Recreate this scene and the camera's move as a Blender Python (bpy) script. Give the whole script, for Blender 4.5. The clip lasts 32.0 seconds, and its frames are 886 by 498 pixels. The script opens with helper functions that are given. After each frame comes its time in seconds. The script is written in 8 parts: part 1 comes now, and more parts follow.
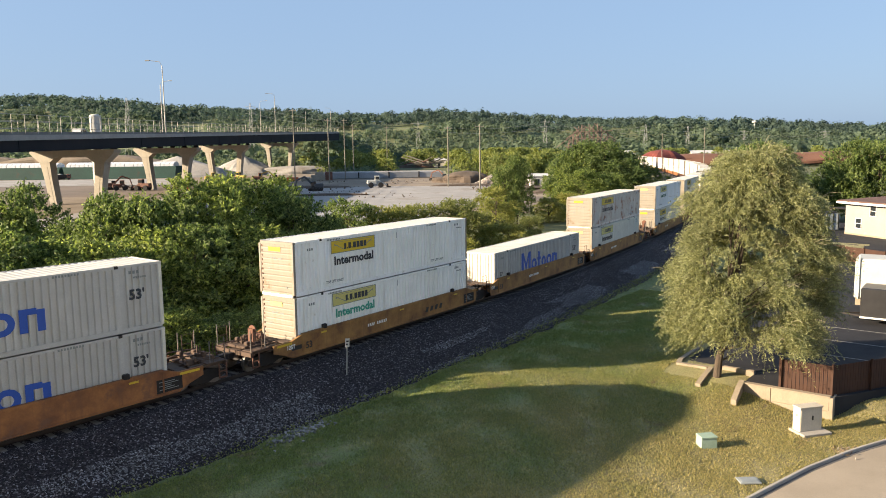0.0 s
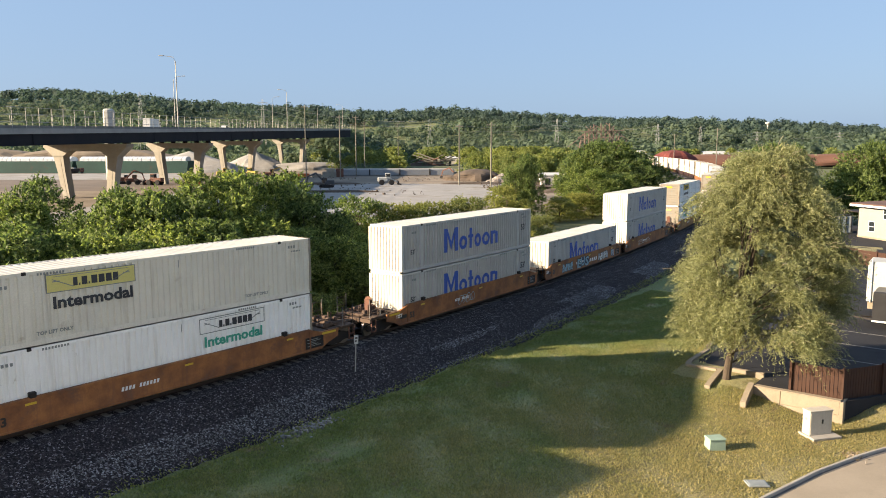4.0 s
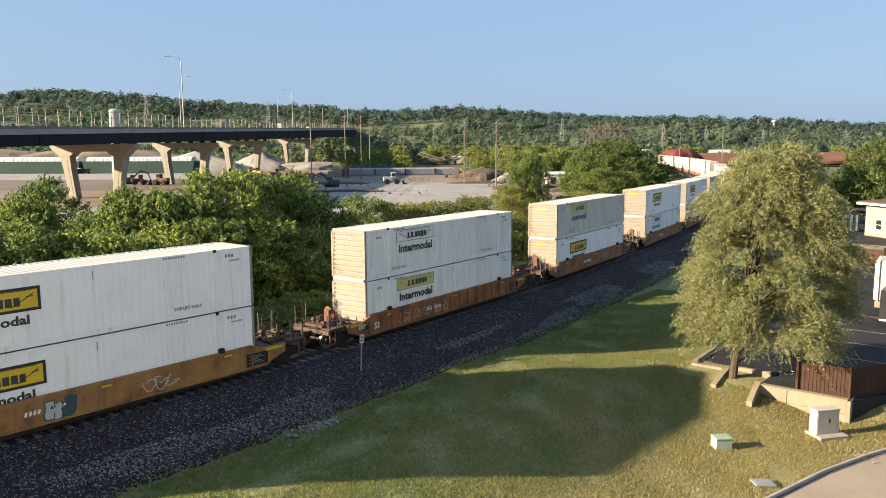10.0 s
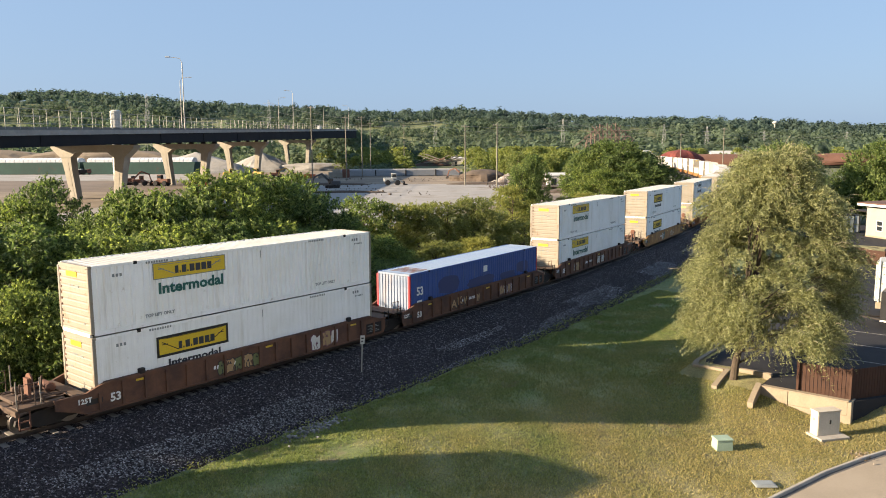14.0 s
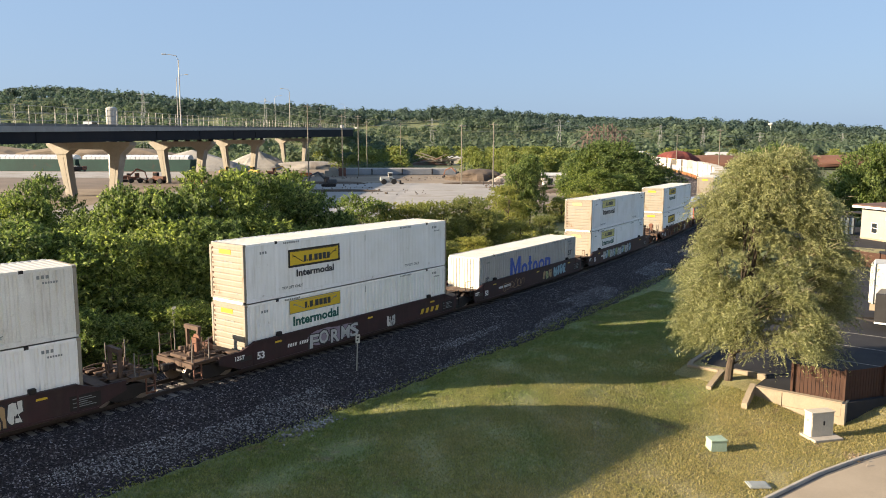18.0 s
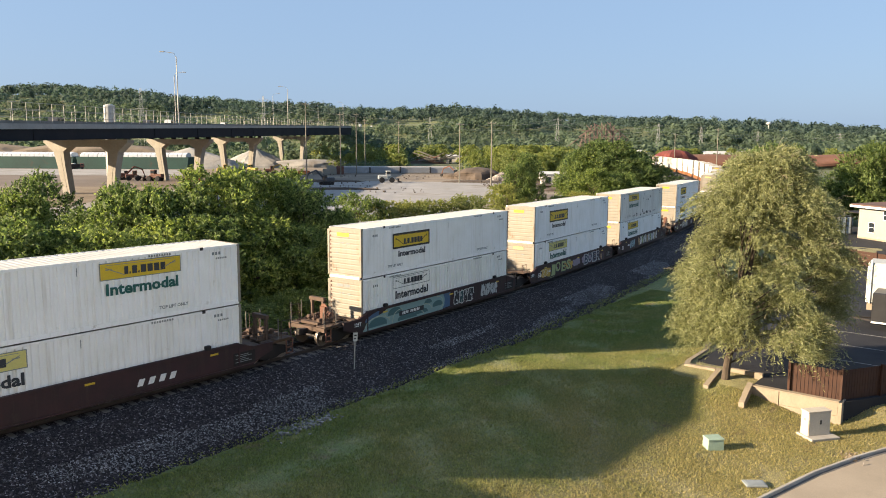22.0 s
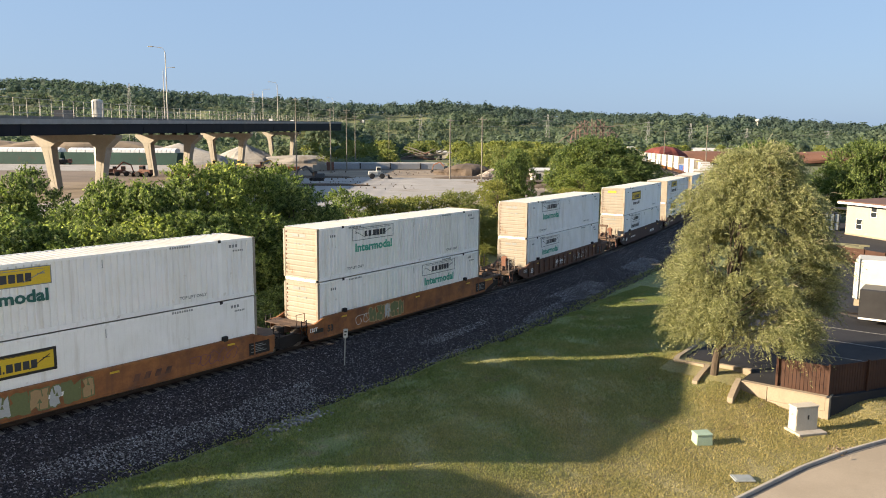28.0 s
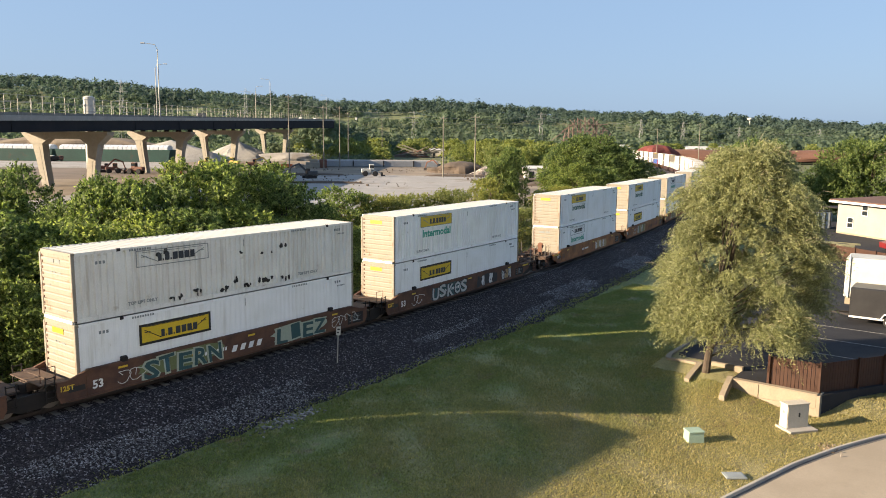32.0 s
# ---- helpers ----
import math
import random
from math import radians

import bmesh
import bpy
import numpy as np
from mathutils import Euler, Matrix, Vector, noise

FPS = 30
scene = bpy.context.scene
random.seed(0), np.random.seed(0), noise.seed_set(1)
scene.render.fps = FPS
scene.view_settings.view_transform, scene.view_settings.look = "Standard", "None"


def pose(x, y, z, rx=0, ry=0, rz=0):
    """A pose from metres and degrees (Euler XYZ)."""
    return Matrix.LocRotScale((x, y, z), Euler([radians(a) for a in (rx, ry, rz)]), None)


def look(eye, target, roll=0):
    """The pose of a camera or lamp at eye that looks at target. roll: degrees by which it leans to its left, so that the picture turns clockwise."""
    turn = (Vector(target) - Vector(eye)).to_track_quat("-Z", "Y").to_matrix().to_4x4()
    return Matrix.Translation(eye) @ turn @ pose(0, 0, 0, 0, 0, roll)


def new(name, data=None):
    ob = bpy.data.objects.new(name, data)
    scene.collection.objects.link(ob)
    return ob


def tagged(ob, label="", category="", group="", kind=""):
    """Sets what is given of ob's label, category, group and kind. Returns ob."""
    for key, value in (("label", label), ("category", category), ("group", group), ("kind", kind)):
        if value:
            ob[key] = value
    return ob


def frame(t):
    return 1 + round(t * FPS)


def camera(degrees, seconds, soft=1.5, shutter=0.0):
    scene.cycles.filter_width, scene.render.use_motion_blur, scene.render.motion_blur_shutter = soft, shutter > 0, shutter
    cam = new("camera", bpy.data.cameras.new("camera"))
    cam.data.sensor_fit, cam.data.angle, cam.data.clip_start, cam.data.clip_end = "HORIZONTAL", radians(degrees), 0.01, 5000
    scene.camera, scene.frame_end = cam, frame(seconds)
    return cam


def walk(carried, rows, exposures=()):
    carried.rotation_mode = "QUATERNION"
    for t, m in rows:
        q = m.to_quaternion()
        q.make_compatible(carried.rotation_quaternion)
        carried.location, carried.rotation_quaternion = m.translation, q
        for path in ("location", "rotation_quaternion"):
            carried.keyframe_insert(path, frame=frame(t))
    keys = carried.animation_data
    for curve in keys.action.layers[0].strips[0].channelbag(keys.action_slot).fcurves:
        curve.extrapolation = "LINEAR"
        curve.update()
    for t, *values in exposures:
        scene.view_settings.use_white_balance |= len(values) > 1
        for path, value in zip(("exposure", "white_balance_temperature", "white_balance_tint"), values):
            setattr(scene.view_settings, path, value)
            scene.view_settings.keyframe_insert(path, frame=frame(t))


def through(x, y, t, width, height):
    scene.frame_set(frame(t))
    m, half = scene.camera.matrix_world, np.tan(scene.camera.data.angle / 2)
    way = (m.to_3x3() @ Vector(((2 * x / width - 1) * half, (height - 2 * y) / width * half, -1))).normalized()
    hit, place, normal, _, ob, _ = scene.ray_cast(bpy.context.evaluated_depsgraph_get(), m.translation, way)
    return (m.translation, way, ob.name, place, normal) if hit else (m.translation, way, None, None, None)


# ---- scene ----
# World: x runs along the railway in the train's direction, y away from the camera, z = 0 at the top of the rails.
EYE = Vector((0.0, -30.85, 10.73))
cam = camera(60.46, 32.0, 0.95)


def aim(yaw, pitch, roll):
    """The camera's pose on its balcony: yaw from +y to the left, pitch up, lean to the left, in degrees."""
    a, b = radians(yaw), radians(pitch)
    ahead = Vector((-math.sin(a) * math.cos(b), math.cos(a) * math.cos(b), math.sin(b)))
    return look(EYE, EYE + ahead, roll)


AIMS = (
    (0.0, -52.400, -7.353, -0.716), (0.5, -52.395, -7.335, -0.695), (1.0, -52.370, -7.324, -0.623),
    (1.5, -52.309, -7.344, -0.497), (2.0, -52.188, -7.399, -0.362), (2.5, -52.026, -7.462, -0.241),
    (3.0, -51.868, -7.504, -0.134), (3.5, -51.731, -7.515, -0.049), (5.5, -51.312, -7.426, -0.366),
    (6.0, -51.167, -7.385, -0.412), (6.5, -51.066, -7.361, -0.460), (7.0, -51.030, -7.364, -0.480),
    (7.5, -51.031, -7.375, -0.465), (8.0, -51.040, -7.383, -0.418), (8.5, -51.060, -7.414, -0.338),
    (9.0, -51.102, -7.470, -0.264), (9.5, -51.165, -7.523, -0.243), (10.0, -51.236, -7.551, -0.247),
    (10.5, -51.286, -7.541, -0.242), (11.0, -51.296, -7.514, -0.214), (11.5, -51.286, -7.497, -0.165),
    (12.0, -51.277, -7.501, -0.123), (12.5, -51.273, -7.516, -0.105), (13.0, -51.262, -7.524, -0.122),
    (13.5, -51.233, -7.515, -0.173), (14.0, -51.187, -7.476, -0.228), (14.5, -51.136, -7.404, -0.265),
    (16.5, -51.253, -7.449, -0.079), (17.0, -51.358, -7.484, 0.019), (17.5, -51.443, -7.508, 0.101),
    (18.0, -51.498, -7.527, 0.158), (18.5, -51.524, -7.541, 0.203), (19.0, -51.568, -7.550, 0.214),
    (19.5, -51.621, -7.559, 0.270), (20.0, -51.676, -7.560, 0.327), (20.5, -51.716, -7.557, 0.337),
    (21.0, -51.702, -7.560, 0.424), (21.5, -51.676, -7.588, 0.395), (22.0, -51.662, -7.642, 0.320),
    (22.5, -51.631, -7.722, 0.388), (23.0, -51.656, -7.802, 0.484), (23.5, -51.758, -7.867, 0.573),
    (24.0, -51.907, -7.911, 0.615), (24.5, -52.048, -7.906, 0.619), (25.0, -52.147, -7.850, 0.614),
    (25.5, -52.204, -7.773, 0.613), (27.5, -52.265, -7.858, 0.487), (28.0, -52.400, -7.924, 0.444),
    (28.5, -52.537, -7.970, 0.389), (29.0, -52.663, -7.999, 0.347), (29.5, -52.753, -8.014, 0.330),
    (30.0, -52.811, -8.013, 0.342), (30.5, -52.857, -8.003, 0.382), (31.0, -52.893, -8.002, 0.440),
    (31.5, -52.916, -8.028, 0.516), (32.0, -52.929, -8.086, 0.601),
)
walk(cam, [(t, aim(yaw, pitch, roll)) for t, yaw, pitch, roll in AIMS])

# ---- light ----
SUN_AZ, SUN_EL = 142.0, 18.0            # towards the sun: degrees from +x, and above the horizon
world = bpy.data.worlds.new("sky")
scene.world = world
world.use_nodes = True
wn = world.node_tree.nodes
sky = wn.new("ShaderNodeTexSky")
sky.sky_type, sky.sun_disc, sky.altitude = "NISHITA", False, 400
sky.sun_elevation, sky.sun_rotation = radians(SUN_EL), radians(90 - SUN_AZ)
sky.air_density, sky.dust_density, sky.ozone_density = 1.0, 2.5, 2.0
wn["Background"].inputs["Strength"].default_value = 0.060
veil = wn.new("ShaderNodeMix")           # thin even summer haze over the whole sky
veil.data_type = "RGBA"
veil.inputs[0].default_value, veil.inputs[7].default_value = 0.76, (1.75, 2.66, 3.80, 1)
hue = wn.new("ShaderNodeMix")            # the lens's slight violet cast
hue.data_type, hue.blend_type = "RGBA", "MULTIPLY"
hue.inputs[0].default_value, hue.inputs[7].default_value = 1.0, (1.0, 0.97, 1.01, 1)
world.node_tree.links.new(sky.outputs["Color"], veil.inputs[6])
world.node_tree.links.new(veil.outputs[2], hue.inputs[6])
world.node_tree.links.new(hue.outputs[2], wn["Background"].inputs["Color"])
sun = new("sun", bpy.data.lights.new("sun", "SUN"))
sun.data.energy, sun.data.angle, sun.data.color = 5.0, radians(0.6), (1.0, 0.80, 0.56)
sun_dir = Vector((math.cos(radians(SUN_AZ)) * math.cos(radians(SUN_EL)), math.sin(radians(SUN_AZ)) * math.cos(radians(SUN_EL)), math.sin(radians(SUN_EL))))
sun.matrix_world = look(sun_dir * 200, (0, 0, 0))
scene.view_settings.exposure = 1.78

# ---- mesh tools ----
class Geo:
    """Collects vertices and faces of one mesh."""

    def __init__(self):
        self.v, self.f, self.m = [], [], []

    def face(self, pts, m=0):
        n = len(self.v)
        self.v += [tuple(p) for p in pts]
        self.f.append(tuple(range(n, n + len(pts))))
        self.m.append(m)
        return self

    def box(self, x0, x1, y0, y1, z0, z1, m=0):
        n = len(self.v)
        self.v += [(x0, y0, z0), (x1, y0, z0), (x1, y1, z0), (x0, y1, z0), (x0, y0, z1), (x1, y0, z1), (x1, y1, z1), (x0, y1, z1)]
        for q in ((0, 3, 2, 1), (4, 5, 6, 7), (0, 1, 5, 4), (1, 2, 6, 5), (2, 3, 7, 6), (3, 0, 4, 7)):
            self.f.append(tuple(n + i for i in q))
            self.m.append(m)
        return self

    def cbox(self, c, size, c_bevel=0.0, m=0, turn=None):
        """A box round c, with its edges cut by c_bevel."""
        b = c_bevel
        hx, hy, hz = (a / 2 for a in size)
        g = Geo()
        if b <= 0:
            g.box(-hx, hx, -hy, hy, -hz, hz, m)
        else:
            rings = []
            for z, k in ((-hz, b), (-hz + b, 0), (hz - b, 0), (hz, b)):
                x, y = hx - k, hy - k
                c2 = b if k == 0 else b * 0.6
                rings.append([(-x + c2, -y, z), (x - c2, -y, z), (x, -y + c2, z), (x, y - c2, z), (x - c2, y, z), (-x + c2, y, z), (-x, y - c2, z), (-x, -y + c2, z)])
            g.loft(rings, m=m)
        return self.add(g, Matrix.Translation(c) @ (turn or Matrix.Identity(4)))

    def loft(self, rings, m=0, caps=True, closed=True):
        n, k = len(self.v), len(rings[0])
        for r in rings:
            self.v += [tuple(p) for p in r]
        for i in range(len(rings) - 1):
            for j in range(k if closed else k - 1):
                a, b = n + i * k + j, n + i * k + (j + 1) % k
                self.f.append((a, b, b + k, a + k))
                self.m.append(m)
        if caps:
            self.f.append(tuple(n + j for j in reversed(range(k))))
            self.f.append(tuple(n + (len(rings) - 1) * k + j for j in range(k)))
            self.m += [m, m]
        return self

    def tube(self, pts, radii, n=8, m=0, caps=True):
        """A round bar along pts; radii: one for all, or one a point."""
        pts = [Vector(p) for p in pts]
        if not isinstance(radii, (list, tuple)):
            radii = [radii] * len(pts)
        rings = []
        for i, p in enumerate(pts):
            d = (pts[min(i + 1, len(pts) - 1)] - pts[max(i - 1, 0)]).normalized()
            a = d.orthogonal().normalized() if abs(d.z) > 0.99 else Vector((0, 0, 1)).cross(d).normalized()
            b = d.cross(a)
            rings.append([p + (a * math.cos(2 * math.pi * k / n) + b * math.sin(2 * math.pi * k / n)) * radii[i] for k in range(n)])
        return self.loft(rings, m=m, caps=caps)

    def bar(self, p, q, w, h, m=0):
        """A square bar from p to q, w wide and h high."""
        p, q = Vector(p), Vector(q)
        d = (q - p).normalized()
        a = Vector((0, 0, 1)).cross(d)
        a = Vector((1, 0, 0)) if a.length < 1e-4 else a.normalized()
        b = d.cross(a)
        ring = lambda c: [c - a * w / 2 - b * h / 2, c + a * w / 2 - b * h / 2, c + a * w / 2 + b * h / 2, c - a * w / 2 + b * h / 2]
        return self.loft([ring(p), ring(q)], m=m)

    def plate(self, poly, y0, y1, m=0):
        """A polygon in x, z (counter-clockwise seen from -y), thick from y0 (near) to y1."""
        return self.loft([[(x, y1, z) for x, z in poly], [(x, y0, z) for x, z in poly]], m=m)

    def slab(self, poly, z0, z1, m=0):
        """A polygon in x, y, counter-clockwise from above, from z0 to z1."""
        return self.loft([[(x, y, z0) for x, y in poly], [(x, y, z1) for x, y in poly]], m=m)

    def add(self, other, at):
        n = len(self.v)
        self.v += [tuple(at @ Vector(p)) for p in other.v]
        self.f += [tuple(n + i for i in q) for q in other.f]
        self.m += other.m
        return self

    def mesh(self, name, *mats, smooth=False):
        me = bpy.data.meshes.new(name)
        me.from_pydata(self.v, [], self.f)
        for mt in mats:
            me.materials.append(mt)
        if any(self.m):
            me.polygons.foreach_set("material_index", self.m)
        if smooth:
            me.polygons.foreach_set("use_smooth", [True] * len(self.f))
        me.update()
        return me


def part(name, geo, material, parent, label="", at=None, smooth=False):
    """One mesh object under a thing or a part. geo: a Geo or a mesh that alike parts share."""
    mats = material if isinstance(material, (list, tuple)) else [material]
    me = geo.mesh(name, *mats, smooth=smooth) if isinstance(geo, Geo) else geo
    ob = new(name, me)
    ob.parent = parent
    if at is not None:
        ob.matrix_basis = at
    return tagged(ob, label)


def thing(name, at, label, category, group="", kind=""):
    ob = new(name)
    ob.empty_display_size = 0.2
    ob.matrix_basis = at
    return tagged(ob, label, category, group, kind)


def solid(name, geo, material, label, category, group="", kind="", at=None, smooth=False):
    """A thing of one mesh."""
    mats = material if isinstance(material, (list, tuple)) else [material]
    ob = new(name, geo.mesh(name, *mats, smooth=smooth) if isinstance(geo, Geo) else geo)
    if at is not None:
        ob.matrix_basis = at
    return tagged(ob, label, category, group, kind)


def setting(name, geo, material, label):
    return solid(name, geo, material, label, "", kind="structure")


KEEP = {}


def shared(key, make):
    """The mesh kept under key; made on first use."""
    if key not in KEEP:
        KEEP[key] = make()
    return KEEP[key]


def writing(text, height, material, wide=None, bold=None):
    """A flat mesh of the words, standing in x, z, with its lower left corner at the origin."""
    def make():
        cu = bpy.data.curves.new("writing", "FONT")
        cu.body, cu.size, cu.resolution_u, cu.offset = text, height * 1.42, 2, (height * 0.05 if bold is None else bold * 0.5)
        ob = bpy.data.objects.new("writing", cu)
        scene.collection.objects.link(ob)
        me = bpy.data.meshes.new_from_object(ob.evaluated_get(bpy.context.evaluated_depsgraph_get()))
        bpy.data.objects.remove(ob)
        if wide:
            far = max(v.co.x for v in me.vertices)
            me.transform(Matrix.Diagonal((wide / far, 1, 1, 1)))
        me.transform(Matrix.Rotation(radians(90), 4, "X"))
        me.materials.clear()
        me.materials.append(material)
        return me
    return shared(("writing", text, height, material.name, wide, bold), make)


# ---- materials ----
def material(name, rough=0.7, metal=0.0):
    mt = bpy.data.materials.new(name)
    mt.use_nodes = True
    b = mt.node_tree.nodes["Principled BSDF"]
    b.inputs["Roughness"].default_value, b.inputs["Metallic"].default_value = rough, metal
    return mt, mt.node_tree, b


def node(tree, kind, **settings):
    n = tree.nodes.new(kind)
    for key, value in settings.items():
        if key == "blend":
            n.data_type, n.blend_type = "RGBA", value
        else:
            n.inputs[key.replace("_", " ")].default_value = value
    return n


def ramp(tree, socket, stops):
    r = tree.nodes.new("ShaderNodeValToRGB")
    el = r.color_ramp.elements
    while len(el) < len(stops):
        el.new(0.5)
    for e, (p, c) in zip(el, stops):
        e.position, e.color = p, (*c, 1) if len(c) == 3 else (c[0],) * 3 + (1,)
    tree.links.new(socket, r.inputs[0])
    return r.outputs[0]


def mixed(tree, fac, a, b, how="MIX"):
    n = tree.nodes.new("ShaderNodeMix")
    n.data_type, n.blend_type = "RGBA", how
    for i, x in ((0, fac), (6, a), (7, b)):
        if isinstance(x, bpy.types.NodeSocket):
            tree.links.new(x, n.inputs[i])
        else:
            n.inputs[i].default_value = x if i == 0 else (*x, 1)
    return n.outputs[2]


def noise_at(tree, coords, scale, detail=4.0, rough=0.6, stretch=None):
    if stretch:
        mp = tree.nodes.new("ShaderNodeMapping")
        mp.inputs["Scale"].default_value = stretch
        tree.links.new(coords, mp.inputs["Vector"])
        coords = mp.outputs[0]
    n = node(tree, "ShaderNodeTexNoise", Scale=scale, Detail=detail, Roughness=rough)
    tree.links.new(coords, n.inputs["Vector"])
    return n.outputs["Fac"]


def bumped(tree, b, height, strength, distance):
    n = node(tree, "ShaderNodeBump", Strength=strength, Distance=distance)
    tree.links.new(height, n.inputs["Height"])
    tree.links.new(n.outputs[0], b.inputs["Normal"])


def coords_of(tree, kind="Object"):
    return tree.nodes.new("ShaderNodeTexCoord").outputs[kind]


def surface(name, col, col2=None, rough=0.7, metal=0.0, scale=1.5, grain=30.0, stain=None, stain_size=1.0, stain_amount=0.5, streak=None, bump=0.3, depth=0.01, vary=0.0, grit=0.45, gloss=0.5):
    """A worn surface: two tones at one scale, fine grain, blotches of a stain, and streaks that run down."""
    mt, tr, b = material(name, rough, metal)
    co = coords_of(tr)
    col2 = col2 or tuple(c * 0.72 for c in col)
    c = mixed(tr, ramp(tr, noise_at(tr, co, scale), [(0.35, (0,)), (0.68, (1,))]), col, col2)
    g = noise_at(tr, co, grain, 3.0, 0.7)
    c = mixed(tr, 0.35, c, ramp(tr, g, [(0.25, (grit,)), (0.75, (1.0,))]), "MULTIPLY")
    b.inputs["Specular IOR Level"].default_value = gloss
    if stain:
        edge = 0.62 - 0.25 * stain_amount
        c = mixed(tr, ramp(tr, noise_at(tr, co, stain_size, 6.0, 0.68), [(edge, (0,)), (edge + 0.12, (1,))]), c, stain)
    if streak:
        down = noise_at(tr, co, 1.0, 5.0, 0.7, (3.2, 3.2, 0.22))
        c = mixed(tr, ramp(tr, down, [(0.52, (0,)), (0.75, (0.75,))]), c, streak)
    if vary:
        rnd = tr.nodes.new("ShaderNodeObjectInfo").outputs["Random"]
        c = mixed(tr, 1.0, c, ramp(tr, rnd, [(0.0, (1 - vary,)), (1.0, (1.0,))]), "MULTIPLY")
    tr.links.new(c, b.inputs["Base Color"])
    if bump:
        bumped(tr, b, g, bump, depth)
    return mt


def plain(name, col, rough=0.6, metal=0.0):
    """Small painted things: one colour with a little grain."""
    mt, tr, b = material(name, rough, metal)
    c = mixed(tr, 0.3, col, ramp(tr, noise_at(tr, coords_of(tr), 14.0), [(0.3, (0.5,)), (0.7, (1.0,))]), "MULTIPLY")
    tr.links.new(c, b.inputs["Base Color"])
    return mt

# ---- the railway's line ----
HEADINGS = ((-400, -0.33), (-61, -0.33), (-40, -0.236), (-20, -0.149), (0, -0.0697), (20, 0.0), (40, 0.059), (60, 0.1077), (80, 0.145), (100, 0.18),
            (125, 0.23), (150, 0.28), (200, 0.36), (260, 0.42), (340, 0.48), (420, 0.50), (1600, 0.50))
_s = np.arange(-400.0, 1600.0, 0.5)
_h = np.interp(_s, [a for a, _ in HEADINGS], [b for _, b in HEADINGS])
_x, _y = np.cumsum(np.cos(_h)) * 0.5, np.cumsum(np.sin(_h)) * 0.5
_x, _y = _x - np.interp(0, _s, _x), _y - np.interp(0, _s, _y) + 0.68


def line(s, off=0.0):
    """The track's x, y and heading s metres along it; off: to the left of it."""
    h = float(np.interp(s, _s, _h))
    return float(np.interp(s, _s, _x)) - math.sin(h) * off, float(np.interp(s, _s, _y)) + math.cos(h) * off, h


def strip(s0, s1, step, profile):
    """A ribbon along the track from its cross-section: pairs of offset (to the left) and height."""
    g = Geo()
    n = int(round((s1 - s0) / step))
    k = len(profile)
    for i in range(n + 1):
        for off, z in profile:
            x, y, _ = line(s0 + (s1 - s0) * i / n, off)
            g.v.append((x, y, z))
    for i in range(n):
        for j in range(k - 1):
            a = i * k + j
            g.f.append((a, a + k, a + k + 1, a + 1))
            g.m.append(0)
    return g


GROUND = -1.0
LOW = GROUND - 0.32

# ---- ground, railway bed, lawn ----
def foliage(name, dark, mid, light, through=0.3, rough=0.6, patch=0.35, least=0.74, crowns=0.0):
    mt, tr, b = material(name, rough)
    rnd = tr.nodes.new("ShaderNodeNewGeometry").outputs["Random Per Island"]
    if crowns:                         # tones that change from crown to crown more than from leaf to leaf
        tone = tr.nodes.new("ShaderNodeMath")
        tone.operation = "MULTIPLY_ADD"
        wide = ramp(tr, noise_at(tr, coords_of(tr), crowns, 2.0), [(0.3, (0,)), (0.7, (0.76,))])
        tr.links.new(rnd, tone.inputs[0])
        tr.links.new(wide, tone.inputs[2])
        tone.inputs[1].default_value = 0.24
        rnd = tone.outputs[0]
    c = ramp(tr, rnd, [(0.0, dark), (0.55, mid), (1.0, light)])
    big = ramp(tr, noise_at(tr, coords_of(tr), patch, 3.0), [(0.35, (least,)), (0.68, (1.0,))])
    c = mixed(tr, 1.0, c, big, "MULTIPLY")
    each = tr.nodes.new("ShaderNodeObjectInfo").outputs["Random"]
    c = mixed(tr, 1.0, c, ramp(tr, each, [(0.0, (0.70, 0.74, 0.85)), (0.5, (0.92, 0.92, 0.92)), (1.0, (1.08, 1.02, 0.90))]), "MULTIPLY")
    tr.links.new(c, b.inputs["Base Color"])
    if through:
        t = tr.nodes.new("ShaderNodeBsdfTranslucent")
        tr.links.new(mixed(tr, 1.0, c, (1.3, 1.3, 1.0), "MULTIPLY"), t.inputs["Color"])     # leaves let through more yellow light than they reflect
        mx = tr.nodes.new("ShaderNodeMixShader")
        mx.inputs[0].default_value = through
        tr.links.new(b.outputs[0], mx.inputs[1])
        tr.links.new(t.outputs[0], mx.inputs[2])
        tr.links.new(mx.outputs[0], tr.nodes["Material Output"].inputs["Surface"])
    return mt


